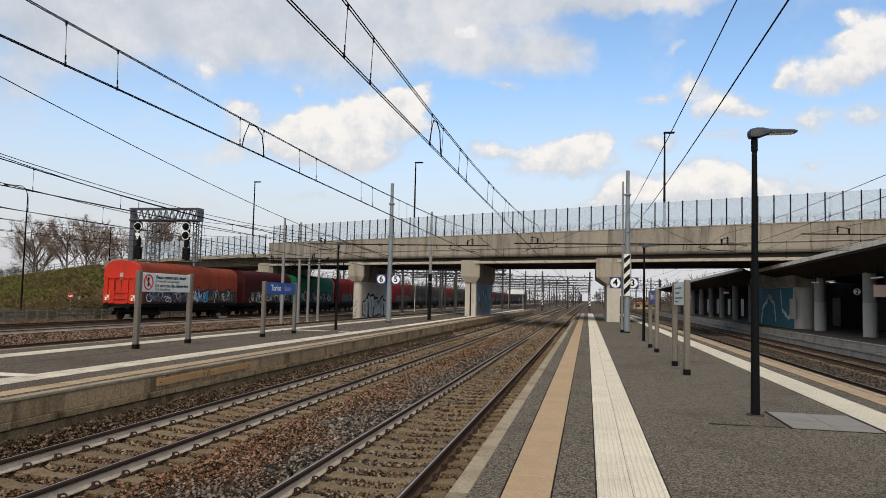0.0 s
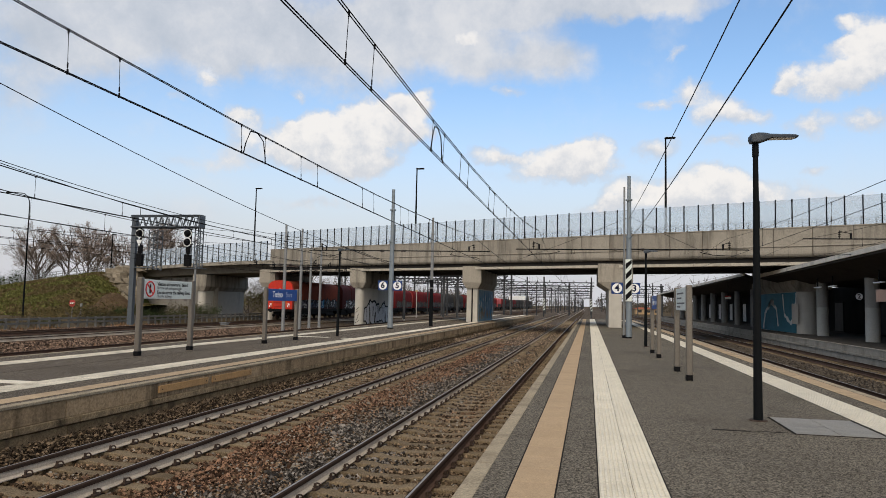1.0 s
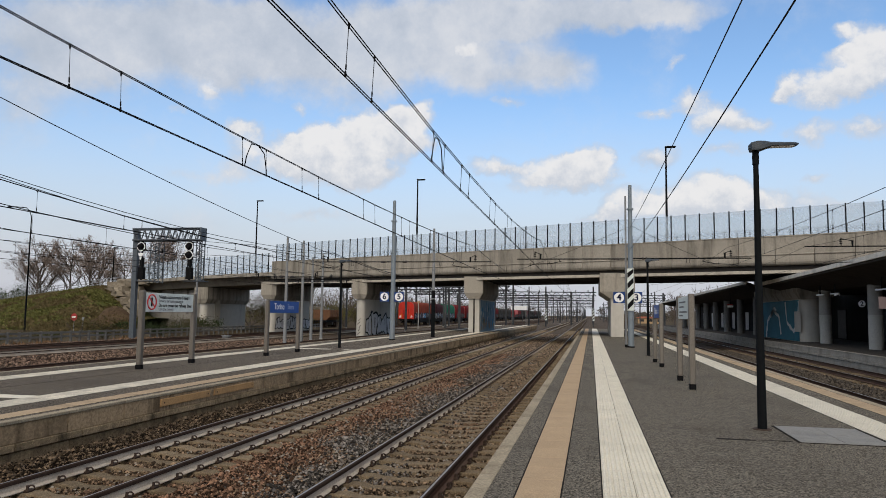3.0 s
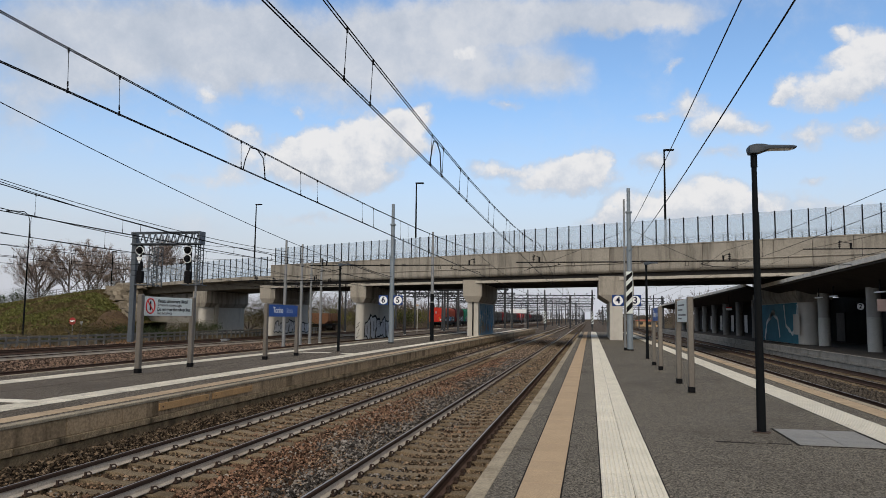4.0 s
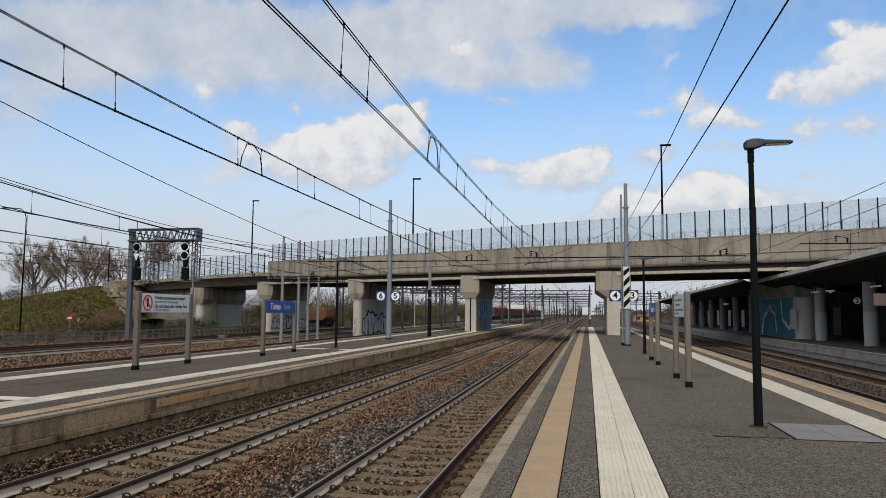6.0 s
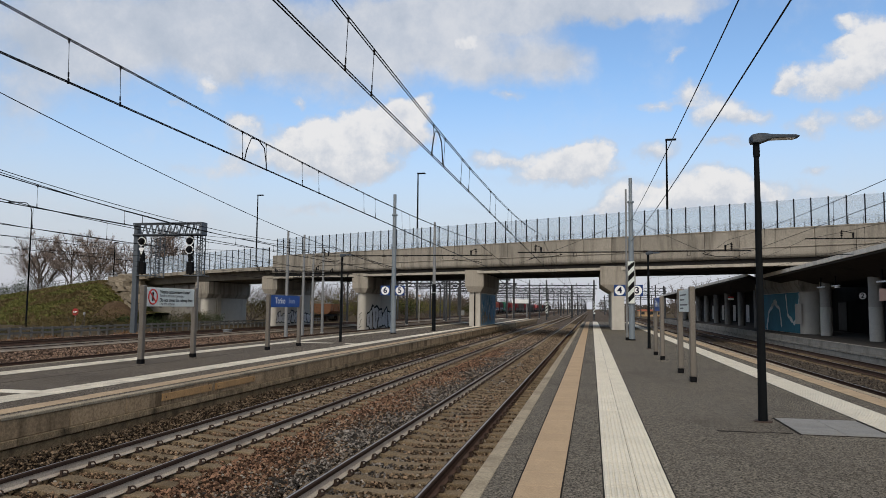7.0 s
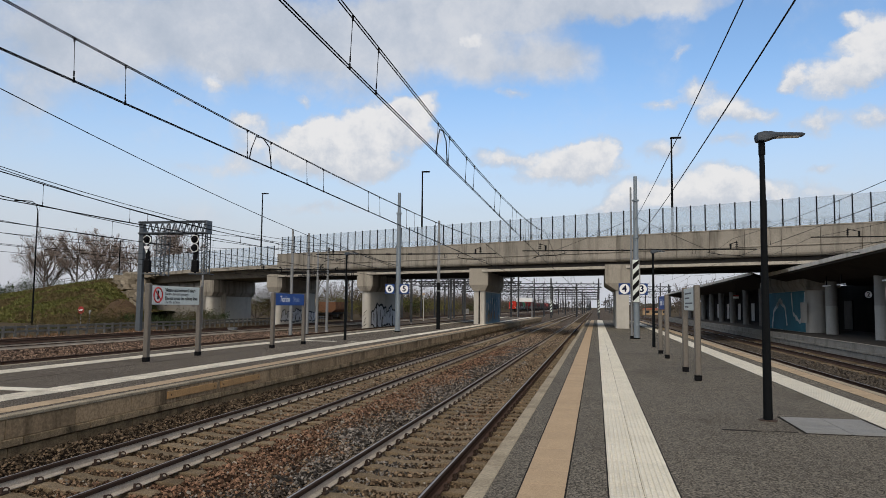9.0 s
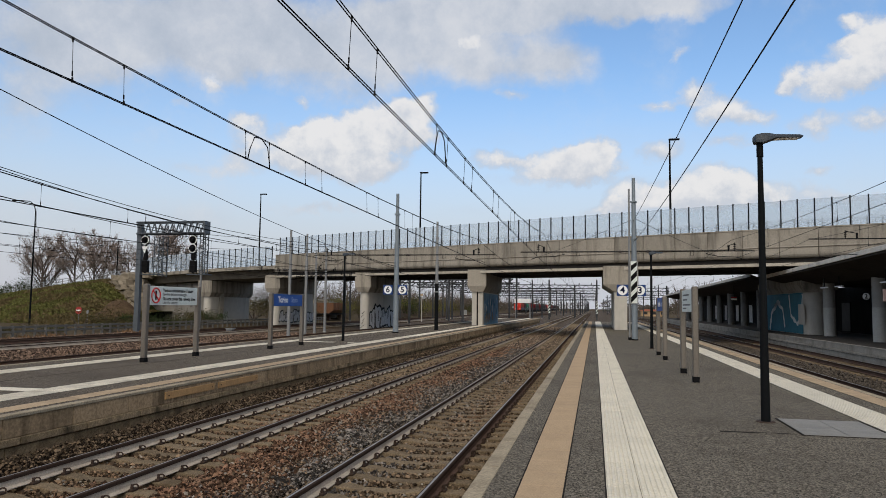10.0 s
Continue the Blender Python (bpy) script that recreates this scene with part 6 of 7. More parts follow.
def bare_tree(x, y, z, h, seed, label, depth=4, leaf=None, leaf_n=13, limbs=10, spread=0.6):
    rng = random.Random(seed)
    t = thing("tree", (x, y, z), label, "tree", "bare trees behind the ramp")
    bm, ends = B(), []
    rod(bm, (0, 0, 0), (0.1, 0.05, h * 0.24), h * 0.019, h * 0.015, 8, False)
    rod(bm, (0.1, 0.05, h * 0.24), (-0.1, 0.2, h * 0.60), h * 0.015, h * 0.006, 7, False)
    for k in range(limbs):
        a = k * 2.4 + rng.uniform(-0.3, 0.3)
        f = 0.20 + 0.40 * k / limbs
        lean = rng.uniform(0.55, 1.0) * (1.15 - f)
        grow(bm, Vector((0.1 - 0.4 * (f - 0.24), 0.05, h * f)), Vector((math.cos(a) * lean, math.sin(a) * lean, 0.85)).normalized(), h * rng.uniform(0.16, 0.21) * (1.15 - 0.5 * f), h * 0.0075, depth, rng, ends, spread)
    part("trunk", bm, "bark", t)
    cr = B()
    for p, q in ends:
        for _ in range(leaf_n):
            c = p.lerp(q, rng.uniform(0.1, 1.1))
            d = (q - p).normalized() * rng.uniform(0.1, 0.4) + Vector((rng.uniform(-1, 1), rng.uniform(-1, 1), rng.uniform(-0.4, 0.9))) * rng.uniform(0.15, 0.45)
            s = Vector((rng.uniform(-1, 1), rng.uniform(-1, 1), rng.uniform(-1, 1))) * (0.034 if not leaf else 0.16)
            cr.faces.new((cr.verts.new(c), cr.verts.new(c + d), cr.verts.new(c + d * 0.5 + s)))
    part("crown", cr, leaf or "twig", t, "fine twigs" if not leaf else "")
    if depth == 4 and not leaf:
        buds = B()
        for p, q in ends:
            for _ in range(9):
                c = q + Vector((rng.gauss(0, 0.34), rng.gauss(0, 0.34), rng.gauss(0, 0.30)))
                e = Vector((rng.uniform(-1, 1), rng.uniform(-1, 1), rng.uniform(-1, 1))) * 0.10
                f = Vector((rng.uniform(-1, 1), rng.uniform(-1, 1), rng.uniform(-1, 1))) * 0.08
                buds.faces.new((buds.verts.new(c), buds.verts.new(c + e), buds.verts.new(c + f)))
        tagged(part("buds", buds, "bud", t), "pinkish brown spring buds", kind="stuff")
    return t


def bush(x, y, z, w, h, seed, material, label, n=700):
    """Low shrub: short stems and a loose heap of leaves."""
    rng = random.Random(seed)
    t = thing("bush", (x, y, z), label, "bush", "bushes by the tracks")
    st, cr = B(), B()
    for k in range(9):
        a = rng.uniform(0, 6.28)
        rod(st, (0, 0, 0), (math.cos(a) * w * 0.35, math.sin(a) * w * 0.35, h * rng.uniform(0.5, 0.9)), 0.035, 0.012, 4, False)
    lobes = [(rng.gauss(0, w * 0.28), rng.gauss(0, w * 0.28), h * rng.uniform(0.3, 0.75), rng.uniform(0.25, 0.45) * min(w, h)) for _ in range(9)]
    for _ in range(n):
        lx, ly, lz, lr = lobes[rng.randrange(9)]
        d = Vector((rng.gauss(0, 1), rng.gauss(0, 1), rng.gauss(0, 0.8))).normalized() * lr * rng.uniform(0.5, 1.15)
        c = Vector((lx, ly, max(0.05, lz))) + d
        c.z = max(0.03, c.z)
        e = Vector((rng.uniform(-1, 1), rng.uniform(-1, 1), rng.uniform(-0.5, 1))) * 0.16
        f = Vector((rng.uniform(-1, 1), rng.uniform(-1, 1), rng.uniform(-1, 1))) * 0.09
        cr.faces.new((cr.verts.new(c), cr.verts.new(c + e), cr.verts.new(c + e * 0.5 + f)))
    tagged(part("stem_cluster", st, "bark", t), kind="stuff")
    part("foliage", cr, material, t)
    return t


def trees():
    words = "bare grey-brown broadleaf tree in early spring behind the ramp"
    low = [bare_tree(-60, 150, -0.95, 14.5, 21, "bare brown tree in the woods behind the yard", 2, None, 16), bare_tree(-66, 190, -0.95, 13.5, 22, "bare brown tree in the woods behind the yard", 2, None, 16)]
    kinds = [bare_tree(-102.5, 120, 0.3, 15.2, 1, words), bare_tree(-95.5, 120, 0.3, 15.4, 2, words, limbs=8), bare_tree(-88.6, 119, 0.3, 15.0, 3, words, limbs=8)]
    rng = random.Random(8)
    spots = [(-84.8, 121, 1), (-76.5, 119, 1), (-107.5, 127, 1), (-101, 133, 1), (-78, 126, 1)]
    # woods behind the yard
    for k in range(120):
        y = rng.uniform(125, 640)
        spots.append((-44 - rng.uniform(0, 1) ** 1.5 * (14 + y * 0.12), y, rng.uniform(0.42, 0.62) + y * 0.0004))
    for k in range(12):
        y = rng.uniform(150, 330)
        spots.append((26 + rng.uniform(0, 40), y, rng.uniform(0.55, 0.8)))
    for x, y, s in ((19.5, 176, 0.74), (25.5, 180, 0.78), (32, 186, 0.80), (37, 172, 0.74), (30, 215, 0.86), (22, 205, 0.72)):
        spots.append((x, y, s))
    for x, y, s in spots:
        ob = copy_thing((kinds if s >= 1 else low)[rng.randrange(3 if s >= 1 else 2)], Matrix.LocRotScale((x, y, -0.95 if s < 1 else 0.3), Euler((0, 0, rng.uniform(0, 6))), None))
        ob.scale = [s * rng.uniform(0.88, 1.1)] * 3
        if s < 1:
            tagged(ob, "bare brown tree in the woods behind the yard", group="woods behind the yard")


def bushes():
    words = {"bush": "dry brown and olive shrub beside the tracks", "evergreen": "dark green evergreen shrub by the fence", "hedge_olive": "yellow-green hedge shrub behind the yard"}
    src = {m: bush(x, y, -0.98, w, h, 3, m, words[m]) for m, x, y, w, h in (("bush", -44.0, 60, 3.0, 1.9), ("evergreen", -45.0, 66, 2.6, 1.8), ("hedge_olive", -47, 150, 5.0, 4.2))}
    rng = random.Random(4)
    thicket = bush(-52, 128, -0.98, 9.0, 7.5, 7, "bush_dark", "dense brown thicket behind the yard", 2600)
    for _ in range(44):
        y = rng.uniform(125, 480)
        ob = copy_thing(thicket, Matrix.LocRotScale((-43 - rng.random() * (6 + y * 0.10), y, -0.98), Euler((0, 0, rng.uniform(0, 6))), None))
        ob.scale = [rng.uniform(0.6, 1.15) + y * 0.0007] * 3
    for x, y in ((-69.3, 140), (-72.1, 150), (-67.2, 145), (-84.7, 175), (-89.3, 190)):
        copy_thing(thicket, Matrix.LocRotScale((x, y, -0.98), Euler((0, 0, x)), None)).scale = [1.15] * 3
    for _ in range(10):
        ob = copy_thing(thicket, Matrix.LocRotScale((rng.uniform(24, 60), rng.uniform(190, 420), -0.98), Euler((0, 0, rng.uniform(0, 6))), None))
    conifer = bush(-106.5, 124, -0.98, 5.0, 9.0, 17, "evergreen", "dark evergreen tree behind the ramp", 5200)
    for x, y, k in ((-110.5, 127, 5.4), (-114.5, 130, 4.6), (-119, 131, 4.2), (-124, 134, 4.4)):
        copy_thing(conifer, Matrix.LocRotScale((x, y, -0.98), Euler((0, 0, x)), None)).scale = [k / 5.4] * 3
    for m, n, xa, xb, ya, yb, lo, hi in (("evergreen", 16, -43.6, -42.4, 42, 72, 0.35, 0.5), ("bush", 14, -43.6, -42.4, 40, 76, 0.35, 0.55), ("bush", 9, -46, -43, 52, 80, 0.6, 1.1), ("evergreen", 6, -46, -42.6, 58, 84, 0.6, 1.1), ("hedge_olive", 26, -50, -41, 118, 210, 0.8, 1.3), ("hedge_olive", 5, -66, -58, 114, 122, 0.7, 0.9), ("evergreen", 16, -60, -42, 120, 330, 1.5, 2.6),
                                        ("bush", 40, -58, -40, 95, 330, 1.1, 2.4), ("evergreen", 5, -118, -104, 118, 124, 2.2, 3.4)):
        for _ in range(n):
            ob = copy_thing(src[m], Matrix.LocRotScale((rng.uniform(xa, xb), rng.uniform(ya, yb), -0.98), Euler((0, 0, rng.uniform(0, 6))), None))
            ob.scale = [rng.uniform(lo, hi)] * 3


M["bush_dark"] = mat("bush_dark", (0.085, 0.066, 0.045), (0.055, 0.05, 0.026), 0.25, 0.95, 0, 0.0, 20, island=0.5)
M["hedge_olive"] = mat("hedge_olive", (0.16, 0.155, 0.04), (0.11, 0.105, 0.03), 0.8, 0.9, 0, 0.0, 20)
trees()
bushes()


# ---------------------------------------------------------------- road lamps and the far yard
def tall_lamp(x, y, z0, z1, arm, label):
    t = thing("road_lamp", (x, y, z0), label, "street lamp", "road lamps")
    h = z1 - z0
    smooth(part("pole", rod(B(), (0, 0, 0), (0, 0, h), 0.11, 0.06, 10), "dark_steel", t))
    if abs(arm) > 1:
        s = math.copysign(1, arm)
        part("arm", chain(B(), [(0, 0, h - 0.02), (s * 0.25, 0, h + 0.75), (s * 0.8, 0, h + 1.15), (arm, 0, h + 1.3)], 0.05, 6), "dark_steel", t)
        part("head", box(B(), *sorted((arm, arm + s * 0.8)), -0.14, 0.14, h + 1.22, h + 1.36, 0.03), "dark_steel", t)
    else:
        part("head", box(B(), *sorted((-0.08, arm)), -0.15, 0.15, h - 0.02, h + 0.10, 0.03), "dark_steel", t)
    return t


for x in (-39.65, -16.98, 5.85):
    tall_lamp(x, bridge_front(x) + 0.62, 6.3, 15.0, 0.75, "tall slim grey road lamp on the bridge")
tall_lamp(-63.65, 73.0, -0.97, 12.2, -2.4, "tall dark road lamp with a curved arm by the ramp")
tall_lamp(-75.0, 104.0, 4.0, 11.5, 0.7, "slim grey road lamp on the ramp")


def no_entry():
    t = thing("road_sign", (-56.5, 72.0, -0.97), "round red no-entry sign on a post beside the ramp", "sign")
    part("post", rod(B(), (0, 0.03, 0), (0, 0.03, 1.75), 0.035, 0.035, 8), "galvanised", t)
    part("disc", rod(B(), (0, 0, 1.75), (0, -0.03, 1.75), 0.40, 0.40, 24), "sign_faded", t)
    part("bar", box(B(), -0.27, 0.27, -0.04, -0.03, 1.68, 1.82), "white_paint", t)
    b = thing("marker_post", (-55.5, 72.2, -0.97), "short pale marker post by the road sign", "post")
    part("post", rod(B(), (0, 0, 0), (0, 0, 1.5), 0.05, 0.05, 8), "galvanised", b)
    part("cap", box(B(), -0.12, 0.12, -0.06, 0.06, 1.4, 1.75), "galvanised", b)


no_entry()


def portal(y, posts, beam, r, label):
    """Catenary portal: lattice beam over several tracks on box masts."""
    t = thing("catenary_portal", (0, y, BALLAST), label, "catenary portal", "portals of the yard")
    for x, top in posts:
        part("mast", box(B(), x - 0.16, x + 0.16, -0.16, 0.16, 0, top - BALLAST), "yard_grey", t)
    x0, x1 = posts[0][0], posts[-1][0]
    part("beam", lattice(B(), (x0 - 0.6, 0, beam - BALLAST), x1 - x0 + 1.2, 0.75, 0.6, int((x1 - x0) / 0.9), r, 0), "yard_grey", t, "lattice beam")
    x = x0 + 1.5
    while x < x1:
        bm = rod(B(), (x, 0, beam - BALLAST + 0.75), (x, 0, beam - BALLAST + 1.25), 0.05, 0.05, 6)
        for k in range(3):
            rod(bm, (x, 0, beam - BALLAST + 0.85 + k * 0.13), (x, 0, beam - BALLAST + 0.92 + k * 0.13), 0.13, 0.13, 8)
        part("insulator", bm, "yard_grey", t)
        x += 2.6
    for c in TRACKS:
        if x0 < c < x1:
            part("hanger", chain(B(), [(c + 0.8, 0, beam - BALLAST), (c + 0.8, 0, beam - BALLAST - 0.6), (c, 0, beam - BALLAST - 0.65), (c - 0.2, 0, 4.5 - BALLAST)], 0.05, 5), "yard_grey", t)
    return t


M["ochre_pale_steel"] = mat("ochre_pale_steel", (0.30, 0.255, 0.185), (0.24, 0.20, 0.15), 1.5, 0.8, 0, 0.1, 20, (0.12, 0.095, 0.065), 0.7, 0.6, 4)
M["yard_grey"] = mat("yard_grey", (0.048, 0.050, 0.053), (0.034, 0.036, 0.039), 3, 0.6, 0.3, 0.05, 40, (0.2, 0.2, 0.2), 1.2, 0.4, 4)
for k, y in enumerate((160.0, 212.0, 300.0, 420.0)):
    portal(y, [(-38.5, 7.6), (-25.6, 7.6), (-9.6, 7.8), (0.5, 7.8)] if k % 2 == 0 else [(-38.5, 7.4), (-12.3, 7.6), (0.5, 7.6)], 5.9, 0.085 + 0.012 * k, "grey lattice catenary portal over the yard tracks")
    portal(y + 12, [(5.2, 7.2), (14.2, 7.4), (24, 7.4)] if k else [(9.35, 6.8), (16.0, 7.0)], 5.7, 0.06 + 0.012 * k, "grey lattice catenary portal over the side tracks")
for y, posts in ((109.0, [(-38.3, 7.2), (-19.5, 7.4)]), (143.0, [(-38.4, 7.4), (-27.7, 7.4), (-14.9, 7.6)]), (186.0, [(-38.5, 7.4), (-25.5, 7.4), (-4.9, 7.6)]), (250.0, [(-38.5, 7.4), (-12.5, 7.6), (0.5, 7.6)])):
    portal(y, posts, 5.75, 0.08, "grey lattice catenary portal over the yard tracks")
portal(128.0, [(-38.5, 7.4), (-25.4, 7.5), (-14.6, 7.7)], 5.9, 0.085, "grey lattice catenary portal over the yard tracks")
for k, (x, y, top) in enumerate(((-15.0, 112, 7.6), (-19.4, 118, 7.3), (-19.4, 140, 7.4), (-25.5, 100, 7.4), (-27.6, 108, 7.2), (-27.6, 137, 7.2), (-4.85, 190, 7.3), (-9.2, 225, 7.4), (-12.4, 150, 7.4),
                                (-25.6, 180, 7.4), (-12.4, 178, 7.2), (-38.4, 112, 7.2), (-32.1, 145, 7.2), (9.35, 128, 7.0), (13.6, 165, 7.0), (18, 190, 7.2), (-4.85, 270, 7.3), (9.35, 230, 7.2), (-19.4, 235, 7.4), (-16.6, 128, 6.4))):
    mast(x, y, BALLAST, top, 0.15 + 0.0002 * y, "yard_grey", "grey catenary mast in the far yard", group="far masts")
for x in (-4.9, -12.4, -25.6, 9.35):
    for k in range(9):
        mast(x + 0.0, 262 + k * 52 + (0 if x > -10 else 18), BALLAST, 7.2, 0.17 + 0.02 * k, "yard_grey", "grey catenary mast in the far yard", group="far masts")
for x, y, z0, z1 in ((-14.9, 111.8, 0.6, 3.2), (-9.6, 159.8, 0.6, 3.2), (0.5, 159.8, 0.6, 3.2)):
    striped_guard(x, y, z0, z1, 0.42)


def cabinet(x, y, w, h, label):
    t = thing("relay_cabinet", (x, y, BALLAST - 0.06), label, "cabinet", "lineside cabinets")
    b = part("body", box(B(), -w / 2, w / 2, -0.25, 0.25, 0.12, h, 0.02), "galvanised", t)
    part("plinth", box(B(), -w / 2 - 0.05, w / 2 + 0.05, -0.3, 0.3, 0, 0.12), "pier_concrete", t)
    part("roof", box(B(), -w / 2 - 0.06, w / 2 + 0.06, -0.32, 0.32, h, h + 0.06), "galvanised", t)
    part("door", box(B(), -w / 2 + 0.06, w / 2 - 0.06, -0.27, -0.25, 0.2, h - 0.08), "galvanised", b, "galvanised metal door")


for x, y, w, h in ((-31.5, 59.7, 0.55, 0.38), (-41.7, 238.0, 1.0, 1.5)):
    cabinet(x, y, w, h, "weathered grey lineside cabinet on a concrete plinth")
for x, y in ((-40.6, 98.0), (-28.0, 118.0)):
    t = thing("signal_post", (x, y, BALLAST - 0.06), "slim lineside lamp post with a small yellow head", "post", "lineside posts")
    part("post", rod(B(), (0, 0, 0), (0, 0, 4.3), 0.07, 0.05, 8), "pier_concrete", t)
    part("head", box(B(), -0.22, 0.22, -0.15, 0.15, 4.3, 4.6, 0.03), "tan_tile", t)
box_wagon = thing("freight_container", (-49.0, 124.0, -0.95), "beige steel container beside the hopper wagon", "container")
part("body", box(B(), -1.2, 1.2, -3.0, 3.0, 1.1, 3.6, 0.03), "ochre_pale_steel", box_wagon)
for k in range(9):
    part("rib", box(B(), 1.2, 1.26, -2.8 + k * 0.7 - 0.05, -2.8 + k * 0.7 + 0.05, 1.15, 3.5), "ochre_pale_steel", box_wagon)
part("frame", box(B(), -1.15, 1.15, -3.4, 3.4, 0.8, 1.09), "black", box_wagon)
for yy in (-2.4, 2.4):
    part("wheelset", rod(B(), (-0.8, yy, 0.42), (0.8, yy, 0.42), 0.42, 0.42, 14), "rust", box_wagon)


def shelter():
    t = thing("shelter", (-14.3, 150, -0.88), "small white flat-roofed platform shelter with a red box", "shelter")
    part("roof", box(B(), -1.6, 1.6, -1.5, 1.5, 3.5, 4.3, 0.03), "white_paint", t)
    for x in (-1.4, 1.4):
        for y in (-1.3, 1.3):
            part("post", box(B(), x - 0.06, x + 0.06, y - 0.06, y + 0.06, 0, 3.5), "galvanised", t)


shelter()


def hopper(x, y, label):
    """Parked orange hopper wagon on a siding."""
    t = thing("hopper_wagon", (x, y, -0.9), label, "freight wagon")
    part("body", loft(B(), [[(w, 3.4, z), (w, -3.4, z), (-w, -3.4, z), (-w, 3.4, z)] for w, z in ((1.0, 1.25), (1.6, 1.75), (1.6, 3.0))]), "orange_paint", t)
    for k in range(6):
        part("rib", box(B(), 1.59, 1.69, -3.2 + k * 1.26 - 0.05, -3.2 + k * 1.26 + 0.05, 1.75, 3.0), "orange_paint", t)
    part("frame", box(B(), -1.2, 1.2, -3.9, 3.9, 0.9, 1.2), "black", t)
    part("tank", rod(B(), (-0.9, 0, 0.75), (0.9, 0, 0.75), 0.34, 0.34, 12), "galvanised", t, "grey brake tank")
    for yy in (-2.6, 2.6):
        part("wheelset", rod(B(), (-0.8, yy, 0.46), (0.8, yy, 0.46), 0.46, 0.46, 14), "rust", t)


M["orange_paint"] = mat("orange_paint", (0.155, 0.078, 0.045), (0.115, 0.060, 0.036), 2, 0.6, 0, 0.1, 30, (0.11, 0.065, 0.04), 0.7, 0.6, 4)
hopper(-44.9, 121.0, "rusty orange hopper wagon parked on a siding")


def far_building(x, y, w, d, h, wall, roof, label, rows=2):
    t = thing("house", (x, y, -0.98), label, "building", "buildings in the distance")
    part("wall", box(B(), -w / 2, w / 2, -d / 2, d / 2, 0, h), wall, t)
    part("roof", loft(B(), [[(-w / 2 - 0.4, -d / 2 - 0.4, h), (w / 2 + 0.4, -d / 2 - 0.4, h), (w / 2 + 0.4, d / 2 + 0.4, h), (-w / 2 - 0.4, d / 2 + 0.4, h)], [(-w / 2 + 1, -0.3, h * 1.28), (w / 2 - 1, -0.3, h * 1.28), (w / 2 - 1, 0.3, h * 1.28), (-w / 2 + 1, 0.3, h * 1.28)]]), roof, t)
    for r in range(rows):
        for k in range(int(w / 3)):
            part("window", box(B(), -w / 2 + 1 + k * 3, -w / 2 + 2.2 + k * 3, -d / 2 - 0.05, -d / 2 - 0.004, h * (r + 0.35) / rows, h * (r + 0.8) / rows), "dark_glass", t)


M["ochre_pale"] = mat("ochre_pale", (0.42, 0.36, 0.27), (0.34, 0.29, 0.22), 1, 0.9, 0, 0.0, 20, (0.25, 0.2, 0.15), 0.4, 0.4, 3)
M["ochre_wall"] = mat("ochre_wall", (0.44, 0.30, 0.17), (0.38, 0.26, 0.15), 1, 0.9, 0, 0.0, 20, (0.25, 0.18, 0.12), 0.4, 0.4, 3)
M["roof_tile"] = mat("roof_tile", (0.32, 0.11, 0.06), (0.24, 0.085, 0.05), 1, 0.9, 0, 0.0, 20)
far_building(21.5, 285, 9, 8, 2.0, "ochre_wall", "roof_tile", "low ochre building with an orange tiled roof", 1)
far_building(58, 330, 24, 12, 7.0, "white_paint", "roof_tile", "pale building with an orange tiled roof beyond the tracks")
far_building(-52.5, 137, 4, 4, 3.0, "ochre_pale", "galvanised", "narrow pale ochre hut behind the sidings", 1)


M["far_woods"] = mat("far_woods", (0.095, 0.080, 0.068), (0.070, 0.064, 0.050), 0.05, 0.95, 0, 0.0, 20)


def ridge(name, x0, x1, y, h, seed, label):
    """Low line of woods on the horizon."""
    rng = random.Random(seed)
    cr = B()
    for _ in range(5200):
        x = rng.uniform(x0, x1)
        top = h * (0.55 + 0.45 * noise.noise(Vector((x * 0.03, seed, 0))) + 0.2 * noise.noise(Vector((x * 0.14, seed, 4))))
        c = Vector((x, y + rng.uniform(-25, 25), -1 + max(0.3, top) * rng.random() ** 0.7))
        e = Vector((rng.uniform(-1, 1), 0, rng.uniform(-0.6, 1))) * 1.7
        f = Vector((rng.uniform(-1, 1), rng.uniform(-1, 1), rng.uniform(-1, 1))) * 1.2
        cr.faces.new((cr.verts.new(c), cr.verts.new(c + e), cr.verts.new(c + e * 0.5 + f)))
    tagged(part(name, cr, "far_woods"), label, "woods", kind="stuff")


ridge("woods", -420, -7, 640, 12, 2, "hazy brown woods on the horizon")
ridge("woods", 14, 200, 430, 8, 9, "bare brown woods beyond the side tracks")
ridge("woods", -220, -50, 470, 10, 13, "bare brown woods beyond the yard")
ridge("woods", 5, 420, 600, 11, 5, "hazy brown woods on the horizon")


# ---------------------------------------------------------------- freight train
TRAIN_X, SPEED, TAIL_Y = -34.1, 28.3, 48.6
LENGTHS = [17.1, 12.9] + [14.3] * 40
HOODS = ["red", "brown", "green", "red", "red", "red", "grey", "grey", "red", "grey", "grey", "grey", "red", "scarlet", "red",
         "black", "grey", "red", "grey", "black", "grey", "brown", "grey", "black", "grey"]


def hood_profile(w, z0, z1):
    pts = [(-w, z0)]
    for k in range(9):
        a = math.pi - math.pi * k / 8
        pts.append((w * (abs(math.cos(a)) ** 0.72) * (1 if math.cos(a) > 0 else -1), z1 - 0.95 + 0.95 * math.sin(a) ** 0.8))
    return pts + [(w, z0)]


